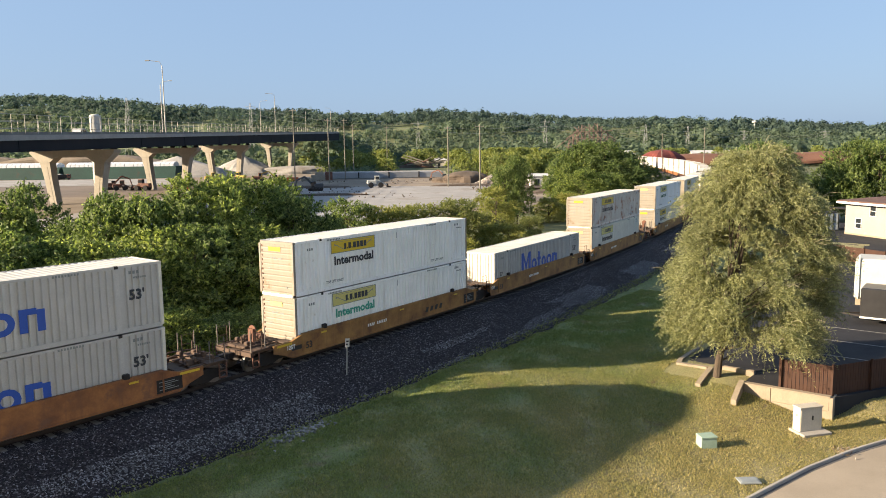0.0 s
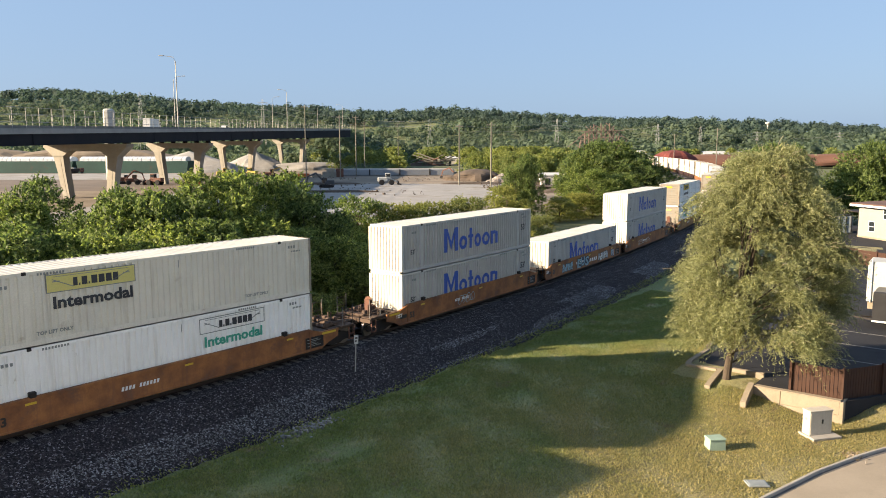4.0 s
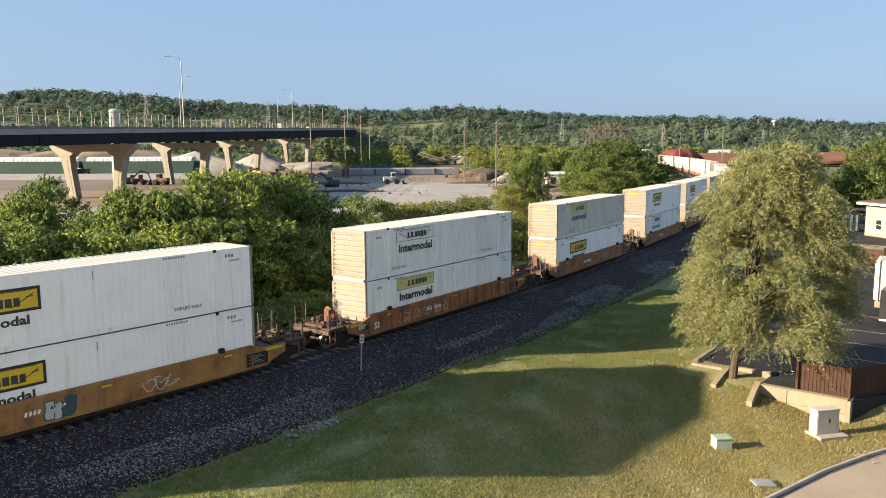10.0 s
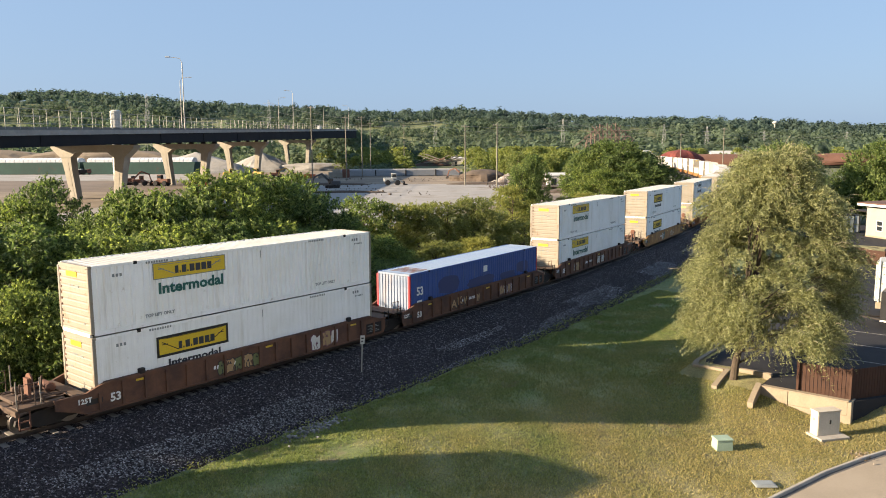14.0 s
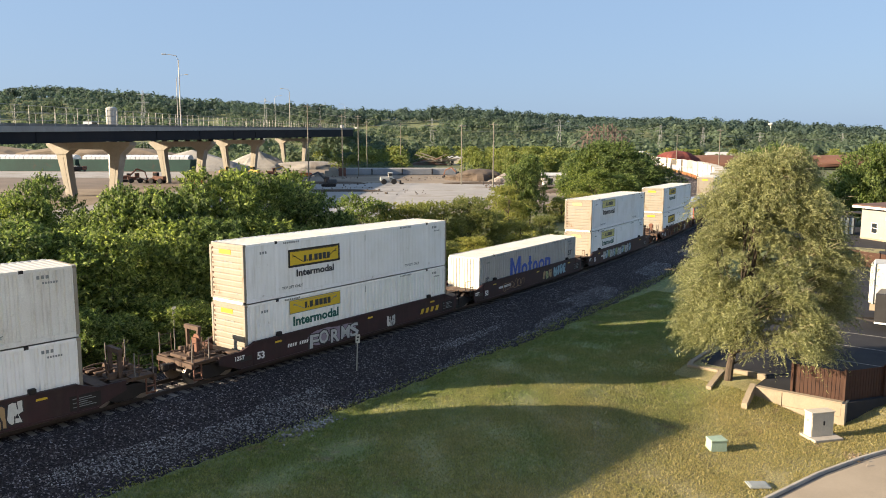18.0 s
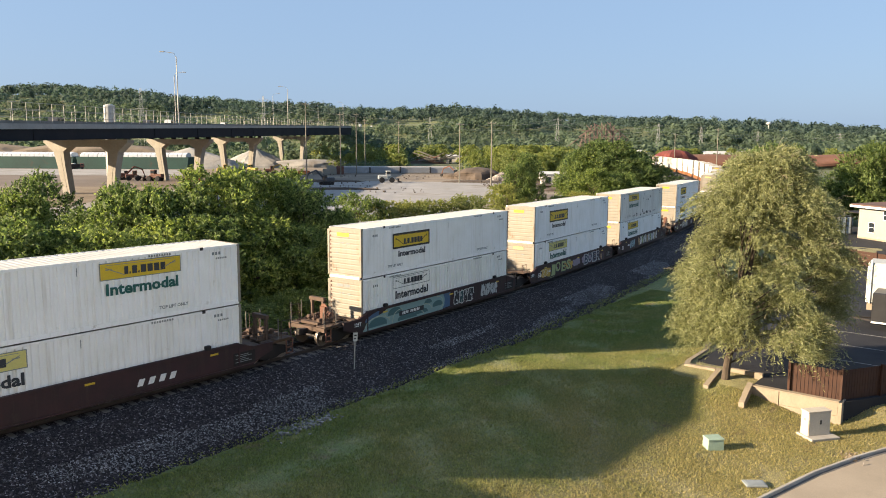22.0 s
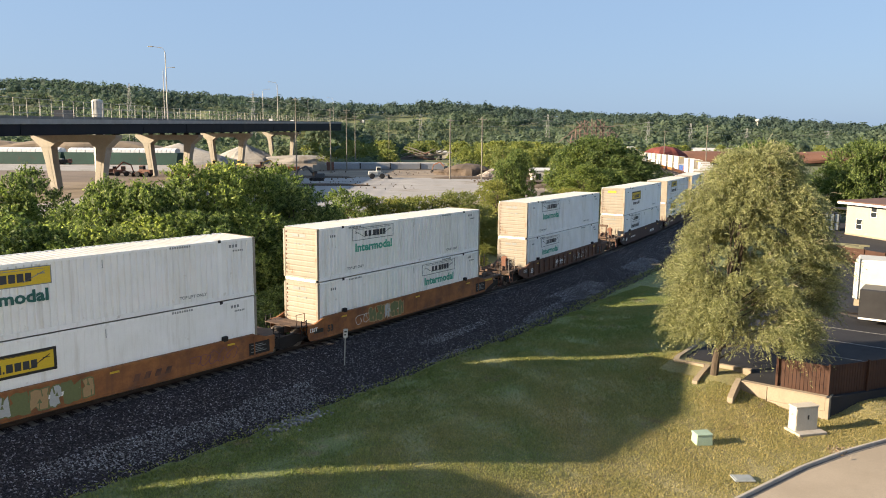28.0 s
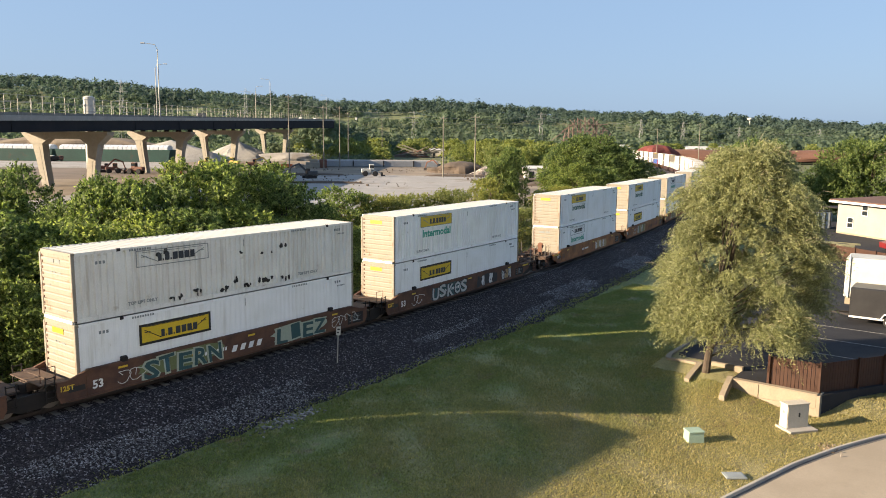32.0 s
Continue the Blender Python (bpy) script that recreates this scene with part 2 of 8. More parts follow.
def lawn_tone(tr, co):
    """The lawn's colour: greener by the railway, drier towards the road, in patches."""
    sep = tr.nodes.new("ShaderNodeSeparateXYZ")
    tr.links.new(co, sep.inputs[0])
    dry = tr.nodes.new("ShaderNodeMath")
    dry.operation = "MULTIPLY_ADD"
    tr.links.new(sep.outputs[1], dry.inputs[0])
    dry.inputs[1].default_value, dry.inputs[2].default_value = -0.028, -0.40
    both = tr.nodes.new("ShaderNodeMath")
    both.operation = "ADD"
    tr.links.new(dry.outputs[0], both.inputs[0])
    tr.links.new(noise_at(tr, co, 0.16, 5.0, 0.6), both.inputs[1])
    c = mixed(tr, ramp(tr, both.outputs[0], [(0.30, (0,)), (0.62, (1,))]), (0.165, 0.20, 0.07), (0.285, 0.25, 0.118))
    c = mixed(tr, ramp(tr, noise_at(tr, co, 1.3, 5.0, 0.65), [(0.52, (0,)), (0.74, (0.6,))]), c, (0.35, 0.31, 0.155))
    return mixed(tr, ramp(tr, noise_at(tr, co, 0.5, 6.0, 0.7), [(0.60, (0,)), (0.72, (0.85,))]), c, (0.22, 0.165, 0.115))


def turf():
    """The mown lawn's ground."""
    mt, tr, b = material("mown_grass", 0.9)
    co = coords_of(tr)
    c = lawn_tone(tr, co)
    g = noise_at(tr, co, 16.0, 4.0, 0.75)
    c = mixed(tr, 0.75, c, ramp(tr, g, [(0.34, (0.30,)), (0.60, (1.15,))]), "MULTIPLY")
    tr.links.new(c, b.inputs["Base Color"])
    bumped(tr, b, g, 0.9, 0.06)
    return mt


def blade_grass():
    """Grass blades in the lawn's tones, each a little lighter or darker, letting light through."""
    mt, tr, b = material("grass_blades", 0.6)
    rnd = tr.nodes.new("ShaderNodeNewGeometry").outputs["Random Per Island"]
    c = mixed(tr, 1.0, lawn_tone(tr, coords_of(tr)), ramp(tr, rnd, [(0.0, (0.65, 0.72, 0.62)), (0.55, (1.1, 1.1, 1.0)), (1.0, (1.6, 1.5, 1.35))]), "MULTIPLY")
    tr.links.new(c, b.inputs["Base Color"])
    t = tr.nodes.new("ShaderNodeBsdfTranslucent")
    tr.links.new(mixed(tr, 1.0, c, (1.2, 1.25, 1.0), "MULTIPLY"), t.inputs["Color"])
    mx = tr.nodes.new("ShaderNodeMixShader")
    mx.inputs[0].default_value = 0.5
    tr.links.new(b.outputs[0], mx.inputs[1])
    tr.links.new(t.outputs[0], mx.inputs[2])
    tr.links.new(mx.outputs[0], tr.nodes["Material Output"].inputs["Surface"])
    return mt


def stones(name, tones, size, depth, patch=None):
    """Crushed stone: cells of several tones with deep gaps."""
    mt, tr, b = material(name, 0.9)
    b.inputs["Specular IOR Level"].default_value = 0.2
    co = coords_of(tr)
    v = node(tr, "ShaderNodeTexVoronoi", Scale=size)
    tr.links.new(co, v.inputs["Vector"])
    sep = tr.nodes.new("ShaderNodeSeparateColor")
    tr.links.new(v.outputs["Color"], sep.inputs[0])
    c = ramp(tr, sep.outputs[0], tones)
    c = mixed(tr, 0.55, c, ramp(tr, noise_at(tr, co, 0.7, 5.0), [(0.35, (0.6,)), (0.65, (1.0,))]), "MULTIPLY")
    if patch:
        c = mixed(tr, ramp(tr, noise_at(tr, co, 0.35, 5.0), [(0.52, (0,)), (0.66, (0.75,))]), c, patch)
    tr.links.new(c, b.inputs["Base Color"])
    bumped(tr, b, v.outputs["Distance"], 1.0, depth)
    return mt


grass_mat = turf()
ballast_mat = stones("dark_ballast", [(0.0, (0.0115, 0.0105, 0.012)), (0.55, (0.031, 0.027, 0.031)), (0.86, (0.064, 0.055, 0.062)), (0.982, (0.29, 0.27, 0.285))], 19.0, 0.05)
pale_ballast_mat = stones("pale_ballast", [(0.0, (0.06, 0.058, 0.056)), (0.5, (0.14, 0.135, 0.13)), (0.8, (0.30, 0.29, 0.28)), (0.95, (0.52, 0.51, 0.49))], 15.0, 0.05)
rough_land = surface("rough_grassland", (0.075, 0.095, 0.03), (0.12, 0.12, 0.045), 0.95, scale=0.05, grain=1.5, stain=(0.17, 0.14, 0.08), stain_size=0.02, stain_amount=0.1, bump=0.6, depth=0.15)
dirt_mat = surface("packed_dirt", (0.243, 0.194, 0.14), (0.135, 0.108, 0.081), 0.95, scale=0.06, grain=2.5, stain=(0.099, 0.081, 0.063), stain_size=0.05, stain_amount=0.2, bump=0.4, depth=0.05)
gravel_mat = surface("pale_gravel", (0.315, 0.305, 0.292), (0.238, 0.228, 0.217), 0.95, scale=0.08, grain=3, stain=(0.171, 0.144, 0.117), stain_size=0.06, stain_amount=0.3, bump=0.4, depth=0.04)
concrete_mat = surface("weathered_concrete", (0.378, 0.351, 0.306), (0.315, 0.288, 0.252), 0.85, scale=0.8, grain=12, stain=(0.216, 0.189, 0.162), stain_size=0.6, stain_amount=0.0, bump=0.2)
asphalt_mat = surface("worn_asphalt", (0.026, 0.027, 0.031), (0.037, 0.037, 0.041), 0.85, scale=0.4, grain=26, stain=(0.018, 0.018, 0.02), stain_size=0.5, stain_amount=0.1, bump=0.4, depth=0.008, gloss=0.15)
road_mat = surface("pale_concrete_road", (0.331, 0.278, 0.212), (0.282, 0.236, 0.178), 0.85, scale=0.5, grain=22, stain=(0.207, 0.182, 0.149), stain_size=0.9, stain_amount=-0.05, bump=0.2, depth=0.006)
gutter_mat = surface("dark_gutter_concrete", (0.14, 0.125, 0.115), (0.10, 0.09, 0.085), 0.9, scale=0.8, grain=16, bump=0.2)
water_mat, _tr, _b = material("calm_river_water", 0.06)
_b.inputs["Base Color"].default_value = (0.03, 0.045, 0.05, 1)
_b.inputs["Specular IOR Level"].default_value = 0.6
bumped(_tr, _b, noise_at(_tr, coords_of(_tr), 0.6, 4.0), 0.12, 0.05)

FAR = 4200.0
NEAR_LOW = -3.75                        # the land this side of the railway lies lower
g = Geo()
mid = [line(s)[:2] for s in range(-400, 1600, 20)]
away = mid[-1][0] + 2000, mid[-1][1] + 1092
back = mid[0][0] - 2000, mid[0][1] + 685
g.v = [(*back, LOW), *[(x, y, LOW) for x, y in mid], (*away, LOW), (FAR, FAR, LOW), (-FAR, FAR, LOW)]
n = len(g.v)
g.v += [(*back, NEAR_LOW), *[(x, y, NEAR_LOW) for x, y in mid], (*away, NEAR_LOW), (FAR, -FAR, NEAR_LOW), (-FAR, -FAR, NEAR_LOW)]
g.f = [tuple(range(n)), (*reversed(range(n, n + len(mid) + 2)), 2 * n - 1, 2 * n - 2)]
g.f += [(n + i, n + i + 1, i + 1, i) for i in range(len(mid) + 1)]
g.m = [0] * len(g.f)
setting("ground", g, rough_land, "flat rough grassland of a river valley")

# the railway: bed, sleepers, rails
setting("railway_bed", strip(-120, 420, 2.0, [(7.5, GROUND - 0.4), (4.6, -0.85), (2.1, -0.22), (-2.1, -0.22), (-3.6, -0.86), (-5.2, -1.52), (-6.5, -2.2), (-9.0, NEAR_LOW - 0.1)]), ballast_mat, "dark crushed-stone railway bed")


def pebbles(name, count, seed, mt, low, high, size, s0, s1, patchy):
    """Loose stones on the bed's slope: small blocks joined in one mesh."""
    r = np.random.RandomState(seed)
    g = Geo()
    k = 0
    while k < count:
        s, off = r.uniform(s0, s1), r.uniform(low, high)
        if patchy and noise.noise((s * 0.12, off * 0.8, 1.0)) + 0.25 * noise.noise((s * 0.5, off * 2, 3.0)) < 0.02:
            continue
        x, y, _ = line(s, off)
        z = float(np.interp(-off, (2.1, 3.6, 5.2, 6.5), (-0.22, -0.86, -1.52, -2.2))) + 0.01
        w = size * r.uniform(0.5, 1.5, 3)
        a = r.uniform(0, 3.14)
        c, q = math.cos(a) * w[0], math.sin(a) * w[0]
        g.v += [(x + c, y + q, z), (x - q, y + c, z + w[2] * 0.2), (x - c, y - q, z), (x + q, y - c, z - w[2] * 0.1), (x + c * 0.2, y + q * 0.2, z + w[2])]
        n = len(g.v) - 5
        g.f += [(n, n + 1, n + 4), (n + 1, n + 2, n + 4), (n + 2, n + 3, n + 4), (n + 3, n, n + 4)]
        g.m += [0] * 4
        k += 1
    return g


pale_stone = foliage("pale_loose_stone", (0.082, 0.0804, 0.082), (0.213, 0.205, 0.205), (0.451, 0.443, 0.435), 0.0, 0.9)
dark_stone = foliage("dark_loose_stone", (0.014, 0.012, 0.013), (0.038, 0.032, 0.033), (0.13, 0.115, 0.115), 0.0, 0.9)
solid("loose_stones", pebbles("loose_stones", 12000, 3, pale_stone, -5.3, -3.6, 0.036, 6, 110, True), pale_stone, "pale loose stones along the foot of the railway bed", "stones", kind="stuff")
solid("bed_stones", pebbles("bed_stones", 9000, 4, dark_stone, -5.2, -1.5, 0.04, 4, 70, False), dark_stone, "dark loose stones on the railway bed", "stones", kind="stuff")
rail_steel = surface("rail_steel", (0.055, 0.042, 0.036), (0.035, 0.027, 0.024), 0.6, 0.4, scale=2, grain=20, bump=0.2)
tie_mat = surface("pale_concrete_tie", (0.22, 0.20, 0.18), (0.14, 0.13, 0.12), 0.9, scale=2.0, grain=15, stain=(0.15, 0.12, 0.10), stain_size=3.0, stain_amount=0.1, bump=0.2, vary=0.35)
track = thing("railway_track", pose(0, 0, 0), "single railway track of steel rails on concrete ties", "railway track", kind="structure")
for off in (-0.755, 0.755):
    part("rail", strip(-120, 420, 1.5, [(off + 0.07, -0.17), (off + 0.02, -0.14), (off + 0.036, -0.03), (off + 0.03, 0.0), (off - 0.03, 0.0), (off - 0.036, -0.03), (off - 0.02, -0.14), (off - 0.07, -0.17)]), rail_steel, track)
tie_mesh = Geo().cbox((0, 0, 0), (0.26, 2.6, 0.2), 0.03).mesh("tie", tie_mat)
for i in range(230):
    x, y, h = line(2 + i * 0.6)
    part("tie", tie_mesh, None, track, "", Matrix.Translation((x, y, -0.295)) @ Matrix.Rotation(h, 4, "Z"))

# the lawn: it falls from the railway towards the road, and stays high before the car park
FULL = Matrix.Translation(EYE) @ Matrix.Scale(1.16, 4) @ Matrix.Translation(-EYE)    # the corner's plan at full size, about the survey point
LOT_X, LOT_Y, LOT_Z = 35.5, -17.4, -0.10
FALL = ((6.0, -1.62), (8.0, -1.56), (10.0, -1.62), (13.0, -1.92), (16.0, -2.42), (18.7, -2.80), (21.0, -2.93), (60.0, -2.95))


def smooth(a, b, x):
    t = min(1.0, max(0.0, (x - a) / (b - a)))
    return t * t * (3 - 2 * t)


def fence_y(x):
    return float(np.interp(x, (41.0, 45.3, 52.2, 60), (-23.6, -25.98, -30.1, -34.7)))


def lawn_z(x, y):
    o = float(np.interp(x, _x, _y)) - y
    fall = float(np.interp(o, [a for a, _ in FALL], [b for _, b in FALL]))
    b = smooth(36.3, 43, x) * smooth(-23.2, -18.0, y)
    z = fall * (1 - b) - 1.80 * b
    if x > 40.9 and y < fence_y(x) + 0.4:   # the verge between road and fence
        k = kerb_y(x)
        z += smooth(40.9, 43.5, x) * (-2.9 + 0.62 * smooth(k + 0.3, fence_y(x), y) - z)
    if o < 9:                          # a ragged edge where grass meets the stones
        z += (9 - o) / 3 * (0.10 * noise.noise((x * 0.9, y * 0.9, 2.0)) + 0.07 * noise.noise((x * 3.1, y * 3.1, 8.0)))
    return z + 0.05 * noise.noise((x * 0.25, y * 0.25, 0.3)) + 0.02 * noise.noise((x * 1.3, y * 1.3, 4.0))


KERB_PLAN = ((-4, -22.9), (8, -22.7), (16, -22.75), (21, -23.15), (25.0, -23.9), (29.3, -25.05), (32.15, -26.1), (34.7, -27.3), (38.5, -29.6), (43, -33.0), (50, -40))
KERB = [(FULL @ Vector((x, y, GROUND))).xy for x, y in KERB_PLAN]
ROAD = (FULL @ Vector((0, 0, GROUND))).z


def kerb_y(x):
    return float(np.interp(x, [a for a, _ in KERB], [b for _, b in KERB]))


g = Geo()
nx, ny = 300, 110
for i in range(nx + 1):
    for j in range(ny + 1):
        x = -12 + 122.0 * (i / nx)
        top = float(np.interp(x, _x, _y)) - 5.3 / math.cos(float(np.interp(x, _x, _h)))
        low = kerb_y(x) - (0.0 if x < 58 else 20)
        y = low + (top - low) * (j / ny)
        z = lawn_z(x, y)
        if x > 43.8 and fence_y(x) + 0.4 < y < -15.5:
            z = -2.1
        if j == ny:
            z = -1.75
        g.v.append((x, y, z))
for i in range(nx):
    for j in range(ny):
        a = i * (ny + 1) + j
        g.f.append((a, a + ny + 1, a + ny + 2, a + 1))
        g.m.append(0)
lawn = setting("lawn", g, grass_mat, "mown lawn, green and dry in patches")
lawn.data.polygons.foreach_set("use_smooth", [True] * len(lawn.data.polygons))

# the road with its kerb in the lower corner
road = Geo()
pts = [(x, kerb_y(x)) for x in np.linspace(-4, 58, 63)]
for (x0, y0), (x1, y1) in zip(pts, pts[1:]):
    road.face([(x0, y0 - 9, ROAD - 0.08), (x0, y0 - 9, NEAR_LOW - 0.1), (x1, y1 - 9, NEAR_LOW - 0.1), (x1, y1 - 9, ROAD - 0.08)])
    road.face([(x0, y0 - 0.29, ROAD - 0.10), (x0, y0 - 9, ROAD - 0.08), (x1, y1 - 9, ROAD - 0.08), (x1, y1 - 0.29, ROAD - 0.10)])
setting("road", road, road_mat, "pale concrete road")
kerb = Geo()
gut = Geo()
rings, rings2 = [], []
for x, y in pts:
    rings.append([(x, y + 0.02, ROAD - 0.3), (x, y + 0.02, ROAD + 0.03), (x, y - 0.10, ROAD + 0.035), (x, y - 0.13, ROAD + 0.0), (x, y - 0.15, ROAD - 0.3)])
    rings2.append([(x, y - 0.14, ROAD - 0.3), (x, y - 0.14, ROAD - 0.085), (x, y - 0.30, ROAD - 0.092), (x, y - 0.30, ROAD - 0.3)])
kerb.loft(rings)
gut.loft(rings2)
setting("kerb", kerb, concrete_mat, "pale concrete kerb beside the road")
setting("gutter", gut, gutter_mat, "dark gutter along the kerb")

# the raised car park
lot = Geo().slab([(LOT_X - 0.1, -24.7), (40.5, -27.7), (60, -39), (120, -39), (120, -6), (98, -5.5), (60, -13), (40, LOT_Y), (36.75, LOT_Y - 0.1), (36.75, -19.1), (37.1, -19.12), (37.1, -21.0), (LOT_X - 0.1, -21.0)], GROUND - 0.6, LOT_Z)
setting("car_park", lot, asphalt_mat, "worn dark asphalt car park with faded lines").matrix_basis = FULL

# an unseen plain wall that closes the place behind the balcony, added to bounce sun onto the train
bounce_wall_mat = surface("pale_grey_bounce_wall", (0.38, 0.413, 0.465), (0.337, 0.366, 0.413), 0.85, scale=0.4, grain=9, streak=(0.294, 0.318, 0.351), bump=0.1)
setting("wall_south", Geo().box(-75, 20, -44, -31.7, NEAR_LOW - 0.2, 17.5), bounce_wall_mat, "unseen plain pale grey wall behind the balcony, added to bounce sunlight")

# ---- the train ----
LEN, WID, HGT = 16.15, 2.59, 2.896      # a 53-foot container
CW, CL = WID / 2, LEN / 2

white_paint = surface("white_container_paint", (0.88, 0.88, 0.87), (0.82, 0.82, 0.79), 0.55, scale=0.7, grain=22, stain=(0.46, 0.42, 0.36), stain_size=1.6, stain_amount=-0.05, streak=(0.60, 0.575, 0.52), bump=0.1, vary=0.08, grit=0.75)
cream_paint = surface("cream_container_paint", (0.70, 0.67, 0.58), (0.63, 0.60, 0.52), 0.6, scale=0.8, grain=22, stain=(0.38, 0.33, 0.26), stain_amount=0.0, streak=(0.45, 0.41, 0.34), bump=0.1)
grey_paint = surface("light_grey_container_paint", (0.508, 0.5, 0.476), (0.435, 0.426, 0.402), 0.6, scale=0.8, grain=22, stain=(0.33, 0.31, 0.28), stain_amount=0.0, streak=(0.40, 0.38, 0.35), bump=0.1, vary=0.1)
rusty_paint = surface("rust_streaked_container_paint", (0.68, 0.64, 0.57), (0.60, 0.52, 0.44), 0.7, scale=0.6, grain=20, stain=(0.30, 0.13, 0.07), stain_size=0.9, stain_amount=0.35, streak=(0.33, 0.15, 0.08), bump=0.2)
scarred_paint = surface("black_patched_container_paint", (0.76, 0.75, 0.70), (0.68, 0.66, 0.61), 0.65, scale=0.7, grain=20, stain=(0.40, 0.36, 0.30), stain_amount=0.0, streak=(0.38, 0.34, 0.29), bump=0.15)
# sun-facing ends: white paint darkened against the sun's glare, with rust stains
end_paint = surface("dimmed_stained_end_paint", (0.285, 0.26, 0.214), (0.248, 0.22, 0.174), 0.65, scale=0.9, grain=18, stain=(0.179, 0.106, 0.0558), stain_size=1.3, stain_amount=0.2, streak=(0.262, 0.199, 0.13), bump=0.15, vary=0.12)
blue_paint = surface("blue_container_paint", (0.022, 0.075, 0.29), (0.018, 0.06, 0.23), 0.5, scale=0.8, grain=25, stain=(0.03, 0.06, 0.16), stain_amount=0.1, streak=(0.05, 0.08, 0.18), bump=0.1)
blue_end = surface("pale_blue_end_paint", (0.24, 0.29, 0.38), (0.16, 0.21, 0.31), 0.6, scale=1.2, grain=25, streak=(0.32, 0.24, 0.20), bump=0.1)
blue_roof = surface("faded_blue_roof_paint", (0.19, 0.26, 0.39), (0.23, 0.29, 0.39), 0.5, scale=0.8, grain=18, streak=None, stain=(0.30, 0.20, 0.16), stain_amount=-0.2, bump=0.1)
roof_paint = surface("weathered_white_roof", (0.504, 0.5, 0.468), (0.405, 0.396, 0.365), 0.6, scale=0.9, grain=12, stain=(0.405, 0.369, 0.306), stain_size=0.8, stain_amount=0.05, bump=0.15)
red_post = plain("red_post_paint", (0.42, 0.03, 0.04))
rust_brown = surface("rusted_brown_steel", (0.17, 0.075, 0.045), (0.11, 0.05, 0.035), 0.85, scale=1.4, grain=18, stain=(0.05, 0.03, 0.025), stain_amount=0.4, streak=(0.09, 0.045, 0.03), bump=0.3)
car_orange = surface("orange_brown_car_paint", (0.35, 0.145, 0.045), (0.165, 0.062, 0.024), 0.75, scale=1.1, grain=14, stain=(0.15, 0.07, 0.04), stain_size=1.2, stain_amount=0.3, streak=(0.15, 0.065, 0.035), bump=0.2, vary=0.15)
car_tan = surface("yellow_brown_car_paint", (0.36, 0.19, 0.055), (0.19, 0.085, 0.028), 0.7, scale=1.1, grain=14, stain=(0.14, 0.065, 0.03), stain_size=1.1, stain_amount=0.2, streak=(0.15, 0.07, 0.035), bump=0.2, vary=0.12)
car_brown = surface("brown_car_paint", (0.15, 0.070, 0.040), (0.066, 0.031, 0.022), 0.8, scale=1.2, grain=14, stain=(0.07, 0.036, 0.026), stain_size=1.2, stain_amount=0.25, streak=(0.09, 0.045, 0.03), bump=0.2, vary=0.15)
car_red = surface("dark_red_car_paint", (0.043, 0.0135, 0.0155), (0.020, 0.008, 0.009), 0.7, scale=1.2, grain=14, stain=(0.035, 0.018, 0.016), stain_size=1.2, stain_amount=0.2, streak=(0.05, 0.025, 0.02), bump=0.2, vary=0.15)
deck_steel = surface("worn_deck_steel", (0.102, 0.063, 0.042), (0.06, 0.036, 0.0252), 0.8, scale=2.0, grain=14, stain=(0.036, 0.024, 0.021), stain_amount=0.2, bump=0.3)
post_grey = plain("worn_grey_post_paint", (0.16, 0.145, 0.13), 0.6)
dark_steel = surface("greasy_dark_steel", (0.012, 0.010, 0.010), (0.02, 0.015, 0.013), 0.7, 0.2, scale=3, grain=16, bump=0.3)
tread_steel = plain("worn_wheel_steel", (0.22, 0.19, 0.17), 0.45, 0.8)
black_paint = plain("black_paint", (0.012, 0.012, 0.013), 0.5)
logo_yellow = plain("yellow_panel_paint", (0.62, 0.43, 0.02), 0.5)
pale_yellow = plain("faded_yellow_panel_paint", (0.58, 0.52, 0.17), 0.6)
safety_yellow = plain("yellow_reflector", (0.60, 0.40, 0.03), 0.4)
grey_lines = plain("grey_print", (0.20, 0.22, 0.22), 0.6)
green_print = plain("dark_green_print", (0.012, 0.10, 0.085), 0.5)
bright_green = plain("green_print", (0.05, 0.33, 0.24), 0.5)
navy_print = plain("near_black_print", (0.025, 0.03, 0.04), 0.5)
blue_print = plain("blue_print", (0.012, 0.07, 0.36), 0.5)
white_print = plain("white_print", (0.72, 0.72, 0.70), 0.6)
GRAFF = [plain("spray_" + n, c, 0.6) for n, c in (("black", (0.015, 0.015, 0.02)), ("silver", (0.42, 0.44, 0.44)), ("pale_blue", (0.22, 0.36, 0.42)), ("white", (0.6, 0.6, 0.57)),
                                                  ("teal", (0.022, 0.07, 0.075)), ("olive", (0.13, 0.15, 0.06)), ("plum", (0.13, 0.05, 0.08)), ("tan", (0.36, 0.24, 0.12)), ("navy", (0.015, 0.025, 0.06)), ("lime", (0.30, 0.36, 0.16)), ("yellow", (0.48, 0.30, 0.05)), ("lilac", (0.24, 0.20, 0.26)), ("sage", (0.34, 0.38, 0.30)), ("sea_green", (0.19, 0.30, 0.30)), ("blue", (0.05, 0.11, 0.21)), ("deep_sea", (0.045, 0.115, 0.125)))]


